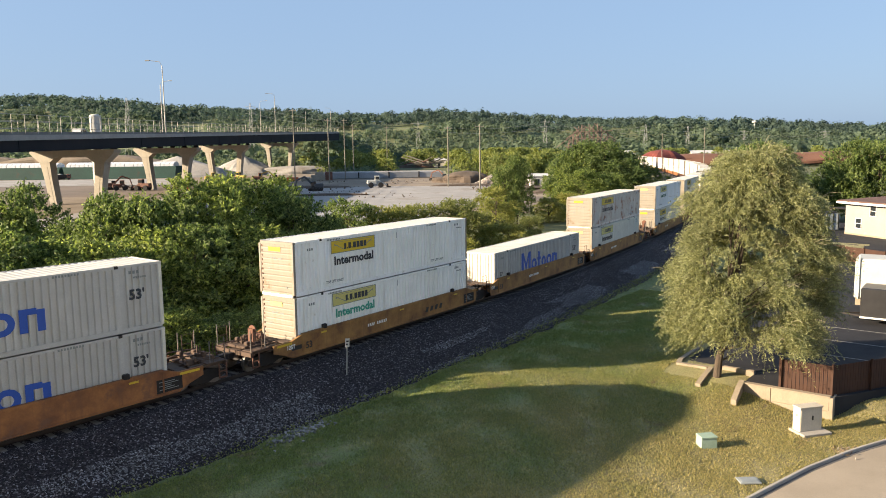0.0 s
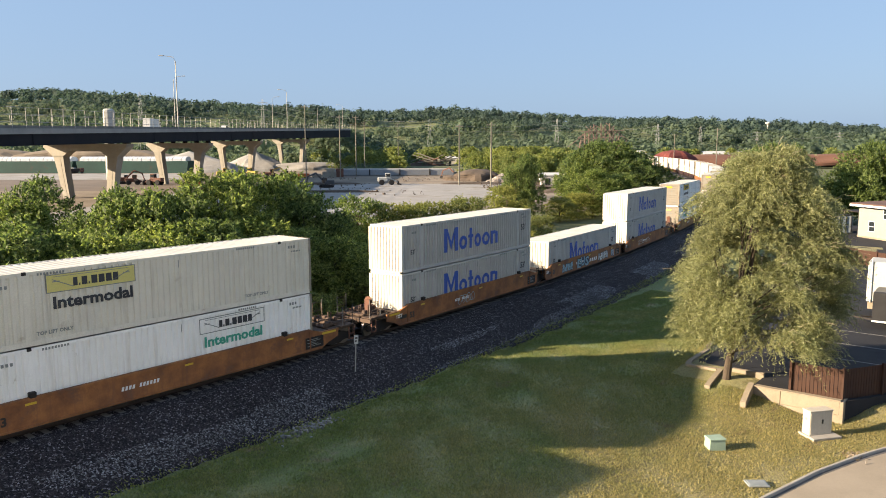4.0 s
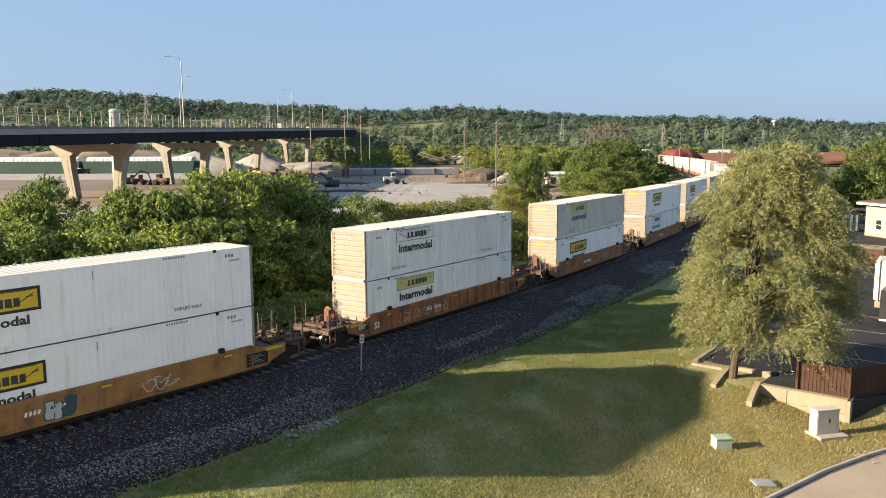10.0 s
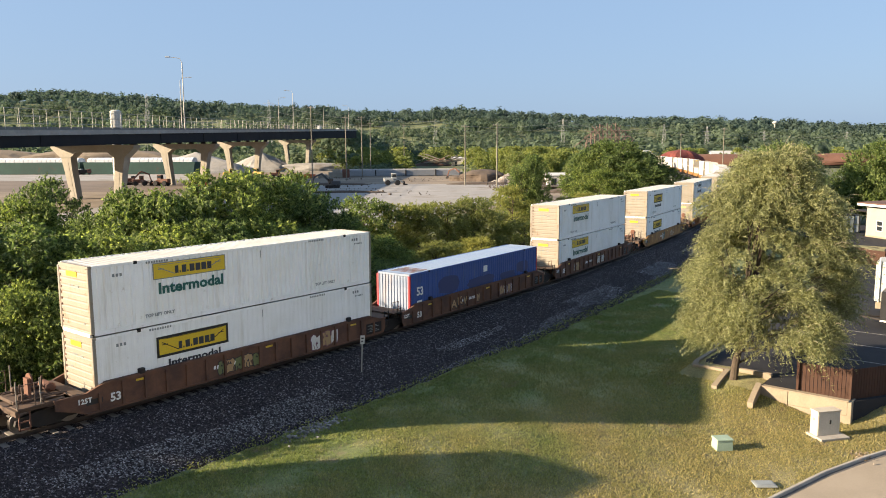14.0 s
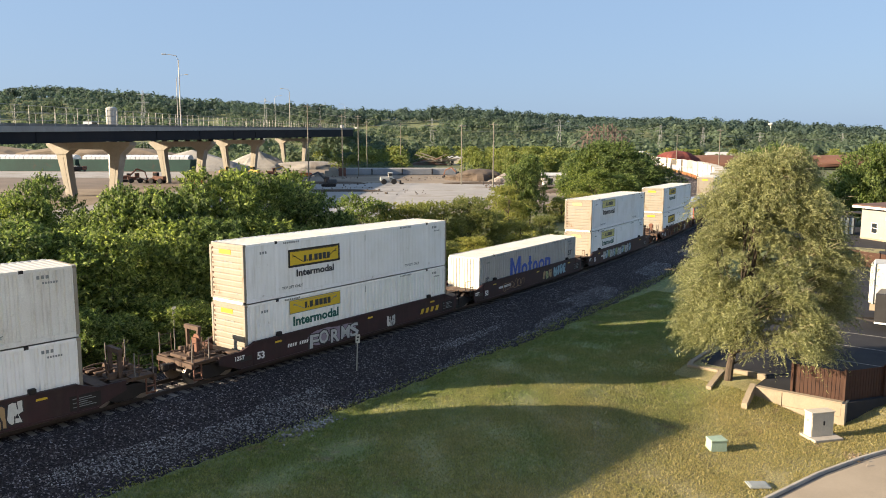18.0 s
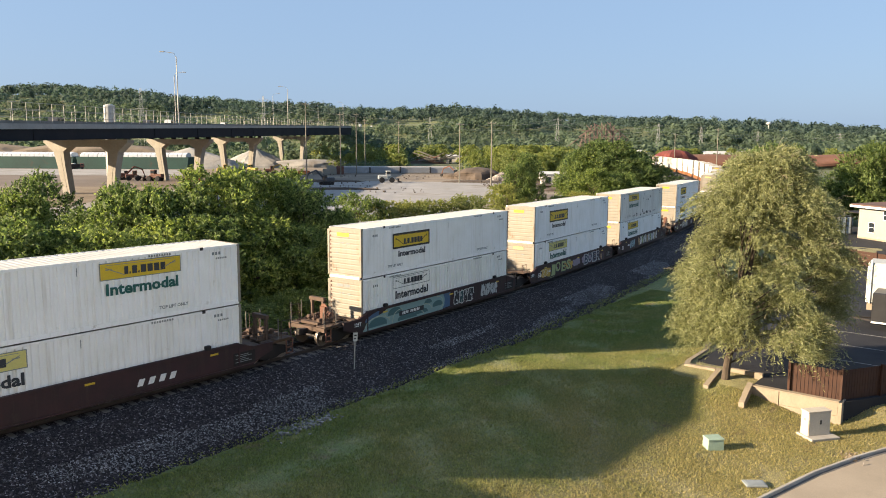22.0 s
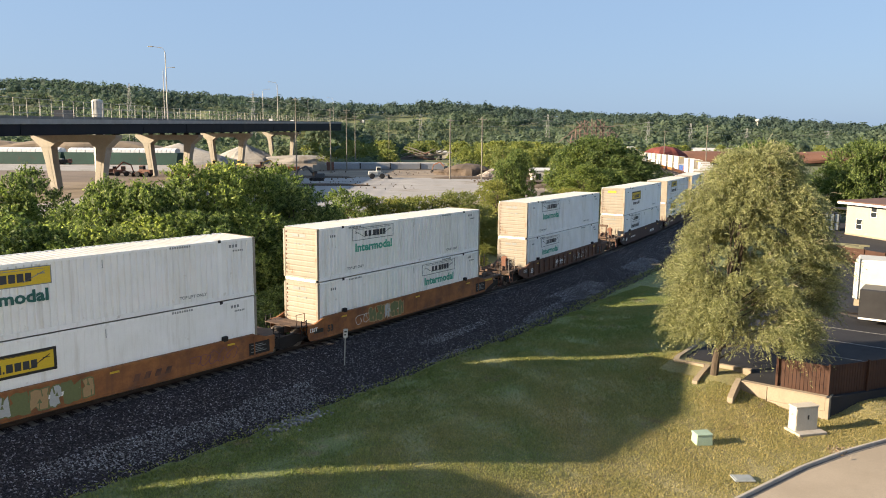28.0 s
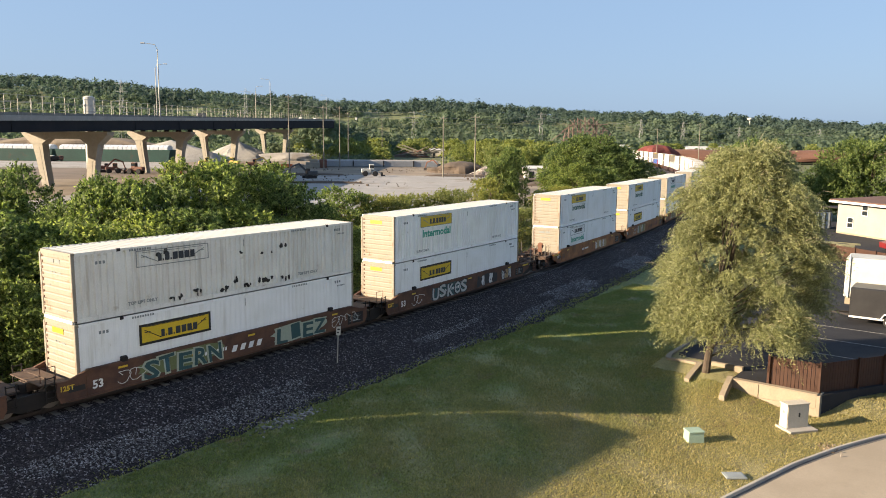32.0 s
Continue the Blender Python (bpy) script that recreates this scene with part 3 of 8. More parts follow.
def wall_panel(length, height, pitch, deep, skip=()):
    """A corrugated wall in x, z: its outer faces at y = 0, its grooves at y = deep; plain at the posts named in skip."""
    g = Geo()
    n = max(1, int(round(length / pitch)))
    p = length / n
    pts = [(0.0, 0.0)]
    for i in range(n):
        a = i * p
        if deep and not any(abs(a + p / 2 - s) < 0.16 for s in skip):
            pts += [(a + p * 0.30, 0.0), (a + p * 0.42, deep), (a + p * 0.78, deep), (a + p * 0.90, 0.0)]
        pts.append((a + p, 0.0))
    g.v = [(x, y, 0.0) for x, y in pts] + [(x, y, height) for x, y in pts]
    k = len(pts)
    g.f = [(i, i + 1, k + i + 1, k + i) for i in range(k - 1)]
    g.m = [0] * (k - 1)
    return g


def slat_end(width, height):
    """An end wall with wide horizontal ribs, in y, z, its outer face towards -x."""
    g = Geo()
    n = 9
    h = height / n
    prof = [(0.0, 0.0)]
    for i in range(n):
        a = i * h
        prof += [(0.0, a + h * 0.16), (0.014, a + h * 0.26), (0.014, a + h * 0.40), (0.0, a + h * 0.52), (0.0, a + h)]
    k = len(prof)
    g.v = [(x, -width / 2, z) for x, z in prof] + [(x, width / 2, z) for x, z in prof]
    g.f = [(k + i, i, i + 1, k + i + 1) for i in range(k - 1)]
    g.m = [0] * (k - 1)
    for i in range(10):                # dark hinge ends and small notices
        g.box(-0.02, 0.0, width / 2 - 0.13, width / 2 - 0.07, 0.22 + i * height / 10.6, 0.32 + i * height / 10.6, 1)
    for y, z, w in ((0.35, 1.86, 0.16), (0.12, 1.86, 0.18), (-0.30, 1.84, 0.26), (-0.72, 0.34, 0.12), (0.55, 1.30, 0.14)):
        g.box(-0.008, 0.0, y - w / 2, y + w / 2, z, z + 0.07, 2)
    return g


def side_marks(body, kind, colour, y, fine):
    """What is painted on the side that the camera sees. kind: the panel's style, and an r where it sits near the front."""
    right = kind.endswith("r")
    style = kind.rstrip("r")
    x0 = -CL + (9.4 if right else 2.8)
    if style in ("Y", "YB", "F", "G"):
        fill = {"Y": logo_yellow, "YB": logo_yellow, "F": pale_yellow, "G": None}[style]
        rim = 0.11 if style == "YB" else 0.035
        w, h, z0 = 3.65, (0.92 if style == "YB" else 0.72), (1.46 if style == "YB" else 1.98)
        if fill:
            part("logo_panel", shared(("panel", style), lambda: Geo().box(0, w, -0.008, -0.001, 0, h).mesh("logo_panel", fill)), None, body, "yellow logo panel", pose(x0, y, z0))
        lines = black_paint if style == "YB" else grey_lines

        def frame_mesh():
            g = Geo()
            for a, b, c, d in ((0, w, 0, rim), (0, w, h - rim, h), (0, rim, rim, h - rim), (w - rim, w, rim, h - rim)):
                g.box(a, b, -0.014, -0.002, c, d)
            for e in (0, 1):            # slanting bands at both ends of the panel
                xa = 0.25 if e == 0 else w - 0.25
                xb = 1.05 if e == 0 else w - 1.05
                g.bar((xa, -0.011, h * 0.72), (xb, -0.011, h * 0.22), 0.01, 0.035)
                g.bar((xa, -0.011, h * 0.60), (xa + (xb - xa) * 0.35, -0.011, h * 0.60), 0.01, 0.035)
            g.bar((0.3, -0.011, h * 0.86), (w - 0.3, -0.011, h * 0.86), 0.01, 0.02)
            return g.mesh("logo_border", lines)
        part("logo_border", shared(("border", style), frame_mesh), None, body, "", pose(x0, y, z0))

        def bars_mesh():
            g = Geo()
            x = 0.0
            for wd, tall in ((0.17, 0.33), (0.06, 0.09), (0.22, 0.33), (0.06, 0.09), (0.24, 0.33), (0.24, 0.33), (0.24, 0.33), (0.22, 0.33)):
                g.box(x, x + wd, -0.016, -0.003, 0, tall)
                x += wd + (0.06 if tall < 0.2 or x > 0.6 else 0.05)
            return g.mesh("logo_mark", navy_print)
        part("logo_mark", shared(("bars",), bars_mesh), None, body, "dark bars of the owner's mark", pose(x0 + 1.05, y, z0 + h * 0.24))
        if colour:
            hh = 0.34 if style == "YB" else 0.46
            part("caption", writing("Intermodal", hh, colour, 2.7 if style == "YB" else 3.3), None, body, "", pose(x0 + (0.5 if style == "YB" else 0.2), y - 0.012, 0.98 if style == "YB" else 1.36))
    elif style == "M":
        def shapes():
            g = Geo()
            lower, cap = 0.92, 1.55
            g.box(0, 0.36, -0.012, 0, 0, cap)
            g.box(1.25, 1.61, -0.012, 0, 0, cap)
            g.plate([(0.36, cap), (0.36, cap * 0.72), (0.8, 0.12), (1.25, cap * 0.72), (1.25, cap), (0.8, cap * 0.42)], -0.012, 0)
            x = 1.75
            for wd, kind_ in ((0.98, "ring"), (0.62, "tall"), (0.86, "ring"), (1.02, "ring"), (0.95, "arch")):
                if kind_ == "tall":
                    g.box(x + 0.16, x + 0.44, -0.012, 0, 0, cap * 0.88)
                    g.box(x, x + wd, -0.012, -0.001, lower - 0.2, lower)
                elif kind_ == "arch":
                    g.box(x, x + 0.3, -0.012, 0, 0, lower)
                    g.box(x + wd - 0.3, x + wd, -0.012, 0, 0, lower * 0.92)
                    g.box(x + 0.3, x + wd - 0.3, -0.012, 0, lower - 0.24, lower)
                else:
                    n = 14
                    for k in range(n):
                        a0, a1 = 2 * math.pi * k / n, 2 * math.pi * (k + 1) / n
                        rx, rz, ix, iz = wd / 2, lower / 2, wd / 2 - 0.27, lower / 2 - 0.24
                        c = (x + rx, rz)
                        g.face([(c[0] + r * math.cos(a), -0.012, c[1] + q * math.sin(a)) for r, q, a in ((ix, iz, a0), (rx, rz, a0), (rx, rz, a1), (ix, iz, a1))])
                x += wd + 0.14
            return g.mesh("owner_mark", blue_print)
        part("owner_mark", shared(("M",), shapes), None, body, "large blue shapes of the owner's mark", pose(-CL + 4.45, y, 0.80))
    if style in ("Y", "YB", "F", "G"):
        if not fine:
            return
        part("notice", writing("TOP LIFT ONLY", 0.14, grey_lines), None, body, "", pose(-CL + 2.35, y - 0.01, 0.42))
        part("notice", writing("TOP LIFT ONLY", 0.14, grey_lines), None, body, "", pose(CL - 4.2, y - 0.01, 0.42))
    elif style == "M":
        part("size_mark", writing("53'", 0.28, navy_print), None, body, "", pose(-CL + 0.85, y - 0.01, 1.1))
        part("size_mark", writing("53'", 0.42, navy_print), None, body, "", pose(CL - 1.55, y - 0.01, 1.42))
    elif style == "B":
        part("size_mark", writing("53", 0.5, white_print), None, body, "", pose(-CL + 0.7, y - 0.01, 1.5))
        for xx, zz in ((-CL + 0.75, 0.75), (0.3, 1.95)):
            part("patch", shared(("patch",), lambda: Geo().box(0, 0.5, -0.008, 0, 0, 0.42).mesh("patch", white_print)), None, body, "white square patch", pose(xx, y, zz))

        dark_blue = shared("repaint_mat", lambda: plain("dark_blue_repaint", (0.012, 0.03, 0.125), 0.5))
        for k, (xx, zz, w, h) in enumerate(((-CL + 3.0, 1.1, 2.4, 1.2), (-CL + 6.3, 0.85, 3.6, 0.9), (-CL + 10.6, 0.9, 2.2, 0.7), (CL - 3.2, 1.2, 1.8, 0.9))):
            def blot(w=w, h=h, k=k):
                q = random.Random(k)
                return Geo().face([(w / 2 * math.cos(a) / max(abs(math.cos(a)), abs(math.sin(a))) ** 0.6 * q.uniform(0.85, 1.05), -0.004, h / 2 * math.sin(a) / max(abs(math.cos(a)), abs(math.sin(a))) ** 0.6 * q.uniform(0.8, 1.05)) for a in [j * math.pi / 9 for j in range(18)]]).mesh("repainted_patch", dark_blue)
            part("repainted_patch", shared(("repaint", k), blot), None, body, "darker repainted patch", pose(xx + w / 2, y, zz + h / 2))
        for k in range(5):
            part("rust_streak", shared("roof_rust", lambda: Geo().box(0, 0.16, -CW + 0.3, CW - 0.5, HGT - 0.009, HGT - 0.004).mesh("rust_streak", rust_brown)), None, body, "rust-brown streak across the roof", pose(-CL + 0.75 + k * 0.34, 0, 0))

    def small_print():
        g = Geo()
        for x, z, n, wd in ((-CL + 1.0, 2.35, 3, 0.16), (-CL + 2.5, 2.72, 9, 0.12), (CL - 1.5, 2.5, 3, 0.17), (CL - 1.3, 2.3, 6, 0.10), (CL - 4.6, 2.74, 9, 0.12), (0.4, 2.30, 1, 0.05)):
            for i in range(n):
                g.box(x + i * wd, x + i * wd + wd * 0.62, -0.008, -0.001, z, z + wd * (0.8 if n > 1 else 7))
        return g.mesh("small_print", grey_lines)
    if style != "B" and fine:
        tagged(part("small_print", shared(("small",), small_print), None, body, "", pose(0, y, 0)), kind="stuff")


STYLES = {
    # paint, wall depth, end wall, label
    "Y": ("white", 0.065, "slat", "white corrugated container with yellow panel"),
    "F": ("white", 0.07, "slat", "white corrugated container with faded yellow panel"),
    "YB": ("smooth", 0.014, "slat", "smooth white container with black-rimmed yellow panel"),
    "G": ("white", 0.07, "slat", "white corrugated container with outlined logo"),
    "M": ("grey", 0.085, "ribs", "light grey corrugated container with blue shapes"),
    "B": ("blue", 0.030, "ribs", "blue corrugated container with red corner posts"),
}


def container(spec, at, where, fine=True):
    """spec: style, then after a colon: g green caption, t teal, d dark caption, n none; then extra wear: c cream, u rust, k black patches, o doors at the end seen, l plain end."""
    style, _, more = spec.partition(":")
    paint_name, deep, end, label = STYLES[style.rstrip("r")]
    paint = {"white": white_paint, "smooth": white_paint, "grey": grey_paint, "blue": blue_paint}[paint_name]
    if "c" in more:
        paint, deep, label = cream_paint, 0.055, "cream corrugated container with yellow panel"
    if "u" in more:
        paint, label = rusty_paint, "white freight container badly streaked with rust"
    if "k" in more:
        paint, label = scarred_paint, "grey-white freight container with scattered black patches"
    caption = green_print if "g" in more else bright_green if "t" in more else navy_print if "d" in more else None
    blue = style == "B"
    rail_mat = paint if not blue else blue_paint
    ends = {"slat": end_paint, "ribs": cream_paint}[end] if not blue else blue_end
    th = thing("freight_container", at, label + ", " + where, "container", "containers of the train")
    key = (paint.name, deep)
    z0, z1 = 0.11, HGT - 0.10
    inner = LEN - 0.30
    wall = shared(("wall", *key), lambda: wall_panel(inner, z1 - z0, 0.283, deep, (1.9, inner - 1.9)).mesh("side_wall", paint))
    body = part("side_wall", wall, None, th, "", pose(-inner / 2, -CW + 0.012, z0))
    part("side_wall", wall, None, th, "", pose(inner / 2, CW - 0.012, z0, 0, 0, 180))
    roof_mat = blue_roof if blue else roof_paint

    def roof():
        g = Geo()
        n = 56
        pts = []
        for i in range(n):
            a = -inner / 2 + inner * i / n
            p = inner / n
            pts += [(a, 0), (a + p * 0.4, 0), (a + p * 0.55, -0.02), (a + p * 0.85, -0.02)]
        pts.append((inner / 2, 0))
        k = len(pts)
        g.v = [(x, -CW + 0.05, HGT - 0.012 + z) for x, z in pts] + [(x, CW - 0.05, HGT - 0.012 + z) for x, z in pts]
        g.f = [(i, i + 1, k + i + 1, k + i) for i in range(k - 1)]
        g.m = [0] * (k - 1)
        return g.mesh("roof", roof_mat)
    part("roof", shared(("roof", roof_mat.name), roof), None, th, "rust-worn pale blue roof" if blue else "")
    part("floor", shared(("floor",), lambda: Geo().box(-CL + 0.1, CL - 0.1, -CW + 0.1, CW - 0.1, 0.06, 0.16).mesh("floor", dark_steel)), None, th)
    rail = shared(("rail", rail_mat.name), lambda: Geo().cbox((0, 0, 0.145), (LEN - 0.30, 0.06, 0.20), 0.008).mesh("bottom_rail", rail_mat))
    top = shared(("toprail", rail_mat.name), lambda: Geo().box(-CL + 0.15, CL - 0.15, -0.035, 0.035, 0, 0.11).mesh("top_rail", rail_mat))
    for sgn in (-1, 1):
        part("bottom_rail", rail, None, th, "", pose(0, sgn * (CW - 0.033), 0.0))
        part("top_rail", top, None, th, "", pose(0, sgn * (CW - 0.038), HGT - 0.11))
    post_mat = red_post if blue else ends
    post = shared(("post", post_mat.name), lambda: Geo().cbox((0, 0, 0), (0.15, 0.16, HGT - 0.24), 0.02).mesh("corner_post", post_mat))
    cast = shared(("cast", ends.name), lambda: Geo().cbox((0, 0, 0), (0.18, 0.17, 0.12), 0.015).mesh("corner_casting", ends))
    lift = shared(("lift", paint.name), lambda: Geo().box(-0.09, 0.09, -0.02, 0.02, 0.0, HGT - 0.24).mesh("lift_post", paint))
    lug = shared(("lug",), lambda: Geo().cbox((0, 0, 0), (0.19, 0.12, 0.13), 0.015).mesh("lifting_lug", dark_steel))
    for sx in (-1, 1):
        for sy in (-1, 1):
            part("corner_post", post, None, th, "red corner post" if blue else "", pose(sx * (CL - 0.075), sy * (CW - 0.08), HGT / 2))
            if not fine or sy > 0:
                continue
            part("corner_casting", cast, None, th, "", pose(sx * (CL - 0.09), sy * (CW - 0.085), HGT - 0.06))
            part("lift_post", lift, None, th, "", pose(sx * (CL - 2.03), sy * (CW - 0.014), 0.12))
            part("lifting_lug", lug, None, th, "", pose(sx * (CL - 2.03), sy * (CW - 0.055), HGT - 0.058))
    eh, ew = HGT - 0.26, WID - 0.30
    if "o" in more:                     # doors with locking bars and a yellow band
        door = shared(("door",), lambda: Geo().box(0, 0.06, 0.006, ew / 2, 0, eh).box(-0.012, 0, 0.1, ew / 2 - 0.1, eh * 0.05, eh * 0.95).mesh("door", end_paint))
        rod = shared(("rod",), lambda: Geo().tube([(0, 0, 0), (0, 0, eh)], 0.028, 6).box(-0.03, 0.03, -0.05, 0.05, 0.4, 0.5).box(-0.03, 0.03, -0.05, 0.05, eh - 0.5, eh - 0.4).mesh("locking_bar", rust_brown))
        for sy in (0, 1):
            dd = part("door", door, None, th, "", pose(-CL + 0.05, 0 if sy else -ew / 2 - 0.0, 0.13))
            for yy in (0.3, 0.85):
                part("locking_bar", rod, None, dd, "", pose(-0.05, yy, 0))
            part("band", shared(("band",), lambda: Geo().box(-0.02, -0.013, 0.12, ew / 2 - 0.12, 0, 0.34).mesh("band", logo_yellow)), None, dd, "yellow painted band", pose(0, 0, eh * 0.72))
    elif end == "ribs":
        me = shared(("ribend", ends.name), lambda: wall_panel(ew, eh, 0.24, 0.04).mesh("end_wall", ends))
        part("end_wall", me, None, th, "", pose(-CL + 0.02, ew / 2, 0.13, 0, 0, -90))
    else:
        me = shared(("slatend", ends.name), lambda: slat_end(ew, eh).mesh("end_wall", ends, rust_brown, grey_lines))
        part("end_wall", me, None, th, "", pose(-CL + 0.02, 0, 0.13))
        tab = pale_yellow if style.rstrip("r") in ("F", "G") else logo_yellow
        if style.rstrip("r") != "G":
            part("end_panel", shared(("tab", tab.name), lambda: Geo().box(-0.012, 0, -0.45, 0.45, 0, 0.22).mesh("end_panel", tab)), None, th, "small yellow panel", pose(-CL + 0.02, 0.1, 2.38))
        else:
            part("end_panel", shared(("tabg",), lambda: Geo().box(-0.012, 0, -0.5, -0.1, 0, 0.16).box(-0.012, 0, 0.0, 0.5, 0, 0.16).mesh("end_panel", grey_lines)), None, th, "", pose(-CL + 0.02, 0.1, 2.4))
    sill = shared(("endsill", rail_mat.name), lambda: Geo().box(-0.06, 0.06, -CW + 0.16, CW - 0.16, 0, 0.14).mesh("end_sill", rail_mat))
    head = shared(("endhead", ends.name), lambda: Geo().box(-0.06, 0.06, -CW + 0.16, CW - 0.16, 0, 0.13).mesh("end_header", ends))
    for sx in (-1, 1):
        part("end_sill", sill, None, th, "", pose(sx * (CL - 0.06), 0, 0))
        part("end_header", head, None, th, "", pose(sx * (CL - 0.06), 0, HGT - 0.13))
    part("end_wall", shared(("farend", paint.name), lambda: wall_panel(ew, eh, 0.24, 0.03).mesh("end_wall", paint)), None, th, "", pose(CL - 0.02, -ew / 2, 0.13, 0, 0, 90))
    if "k" in more:                    # tar where patches were torn off: clusters along the foot, a few drips above
        r = random.Random(5)
        for i, (x, z, n) in enumerate(((-3.3, 0.42, 5), (-2.5, 0.45, 5), (-0.6, 0.40, 6), (-0.2, 0.75, 3), (0.5, 0.42, 6), (1.5, 0.45, 7), (2.2, 0.5, 4), (3.0, 0.42, 5), (0.3, 2.05, 3), (1.9, 1.75, 2), (2.9, 2.2, 3), (-4.0, 2.45, 4))):
            def splats(x=x, z=z, n=n, i=i):
                q = random.Random(40 + i)
                g = Geo()
                for _ in range(n):
                    w, h, cx, cz = q.uniform(0.05, 0.13), q.uniform(0.05, 0.17), q.gauss(0, 0.20), q.gauss(0, 0.07)
                    g.plate([(cx + w * math.cos(a) * q.uniform(0.5, 1.1), cz + h * math.sin(a) * q.uniform(0.5, 1.1)) for a in [k * math.pi / 4 for k in range(8)]], -0.014, -0.004)
                return g.mesh("tar_patch", black_paint)
            part("tar_patch", shared(("tar", i), splats), None, body, "black tar splashes", pose(inner / 2 + x, 0, z - 0.1))
    side_marks(th, style, caption, -CW + 0.008, fine)
    return th


def truck_mesh():
    g = Geo()
    for sgn in (-1, 1):
        y = sgn * 1.0
        g.plate([(-1.25, 0.42), (-1.1, 0.30), (-0.7, 0.30), (-0.35, 0.16), (0.35, 0.16), (0.7, 0.30), (1.1, 0.30), (1.25, 0.42), (1.2, 0.62), (0.5, 0.80), (-0.5, 0.80), (-1.2, 0.62)], y - 0.08, y + 0.08)
    g.box(-0.25, 0.25, -1.05, 1.05, 0.36, 0.68)
    return g.mesh("side_frames", dark_steel)


def wheel_mesh():
    g = Geo()
    n, rings = 20, []
    for y, r in ((-0.07, 0.30), (-0.07, 0.455), (-0.04, 0.46), (0.05, 0.455), (0.05, 0.485), (0.07, 0.485), (0.07, 0.30), (0.04, 0.12), (-0.08, 0.12)):
        rings.append([(r * math.cos(2 * math.pi * k / n), y, r * math.sin(2 * math.pi * k / n)) for k in range(n)])
    g.loft(list(reversed(rings)))
    return g.mesh("wheel", tread_steel)


def truck(parent, x):
    tk = part("truck", shared("truck", truck_mesh), None, parent, "", pose(x, 0, 0.0))
    me = shared("wheel", wheel_mesh)
    axle = shared("axle", lambda: Geo().tube([(0, -0.68, 0), (0, 0.68, 0)], 0.085, 8).mesh("axle", dark_steel))
    for ax in (-0.89, 0.89):
        part("axle", axle, None, tk, "", pose(ax, 0, 0.46))
        for sgn in (-1, 1):
            part("wheel", me, None, tk, "", pose(ax, sgn * 0.755, 0.46, 0, 0, 0 if sgn < 0 else 180))
    return tk


def sill_mesh(ribbed, ends, paint, top):
    """One long side of a well: plate, chords and posts. ends: c for coupled, a for jointed, at the rear and the front."""
    g = Geo()
    zt, zb = top, 0.27
    xs0, xs1 = (-9.75 if ends[0] == "c" else -9.0), (9.75 if ends[1] == "c" else 9.0)
    low0 = [(-8.55, zb), (-9.05, zb + 0.22), (xs0, 0.72)] if ends[0] == "c" else [(-8.85, zb), (xs0, 0.55)]
    low1 = [(8.55, zb), (9.05, zb + 0.22), (xs1, 0.72)] if ends[1] == "c" else [(8.85, zb), (xs1, 0.55)]
    endtop = 1.12
    poly = list(reversed(low0)) + low1 + [(xs1, endtop), (8.5, endtop), (7.7, zt), (-7.7, zt), (-8.5, endtop), (xs0, endtop)]
    g.plate(poly, -0.02, 0.03)
    g.box(-7.75, 7.75, -0.06, 0.09, zt - 0.10, zt + 0.03)               # top chord
    g.box(-8.55, 8.55, -0.075, 0.12, zb - 0.025, zb + 0.05)             # bottom chord
    for sx in (-1, 1):
        g.bar((sx * 7.7, 0.0, zt - 0.03), (sx * 8.5, 0.0, endtop - 0.02), 0.12, 0.10)
        g.box(min(sx * 8.5, (xs0 if sx < 0 else xs1)), max(sx * 8.5, (xs0 if sx < 0 else xs1)), -0.05, 0.08, endtop - 0.07, endtop + 0.02)
    if ribbed:
        for i in range(17):
            x = -8.0 + i
            t = zt if abs(x) < 7.6 else endtop
            g.box(x - 0.05, x + 0.05, -0.12, 0.0, zb + 0.05, t - 0.09)
    else:
        for x in (-7.75, 7.75):
            g.box(x - 0.04, x + 0.04, -0.045, 0.0, zb + 0.05, zt - 0.09)
    return g.mesh("side_sill", paint)


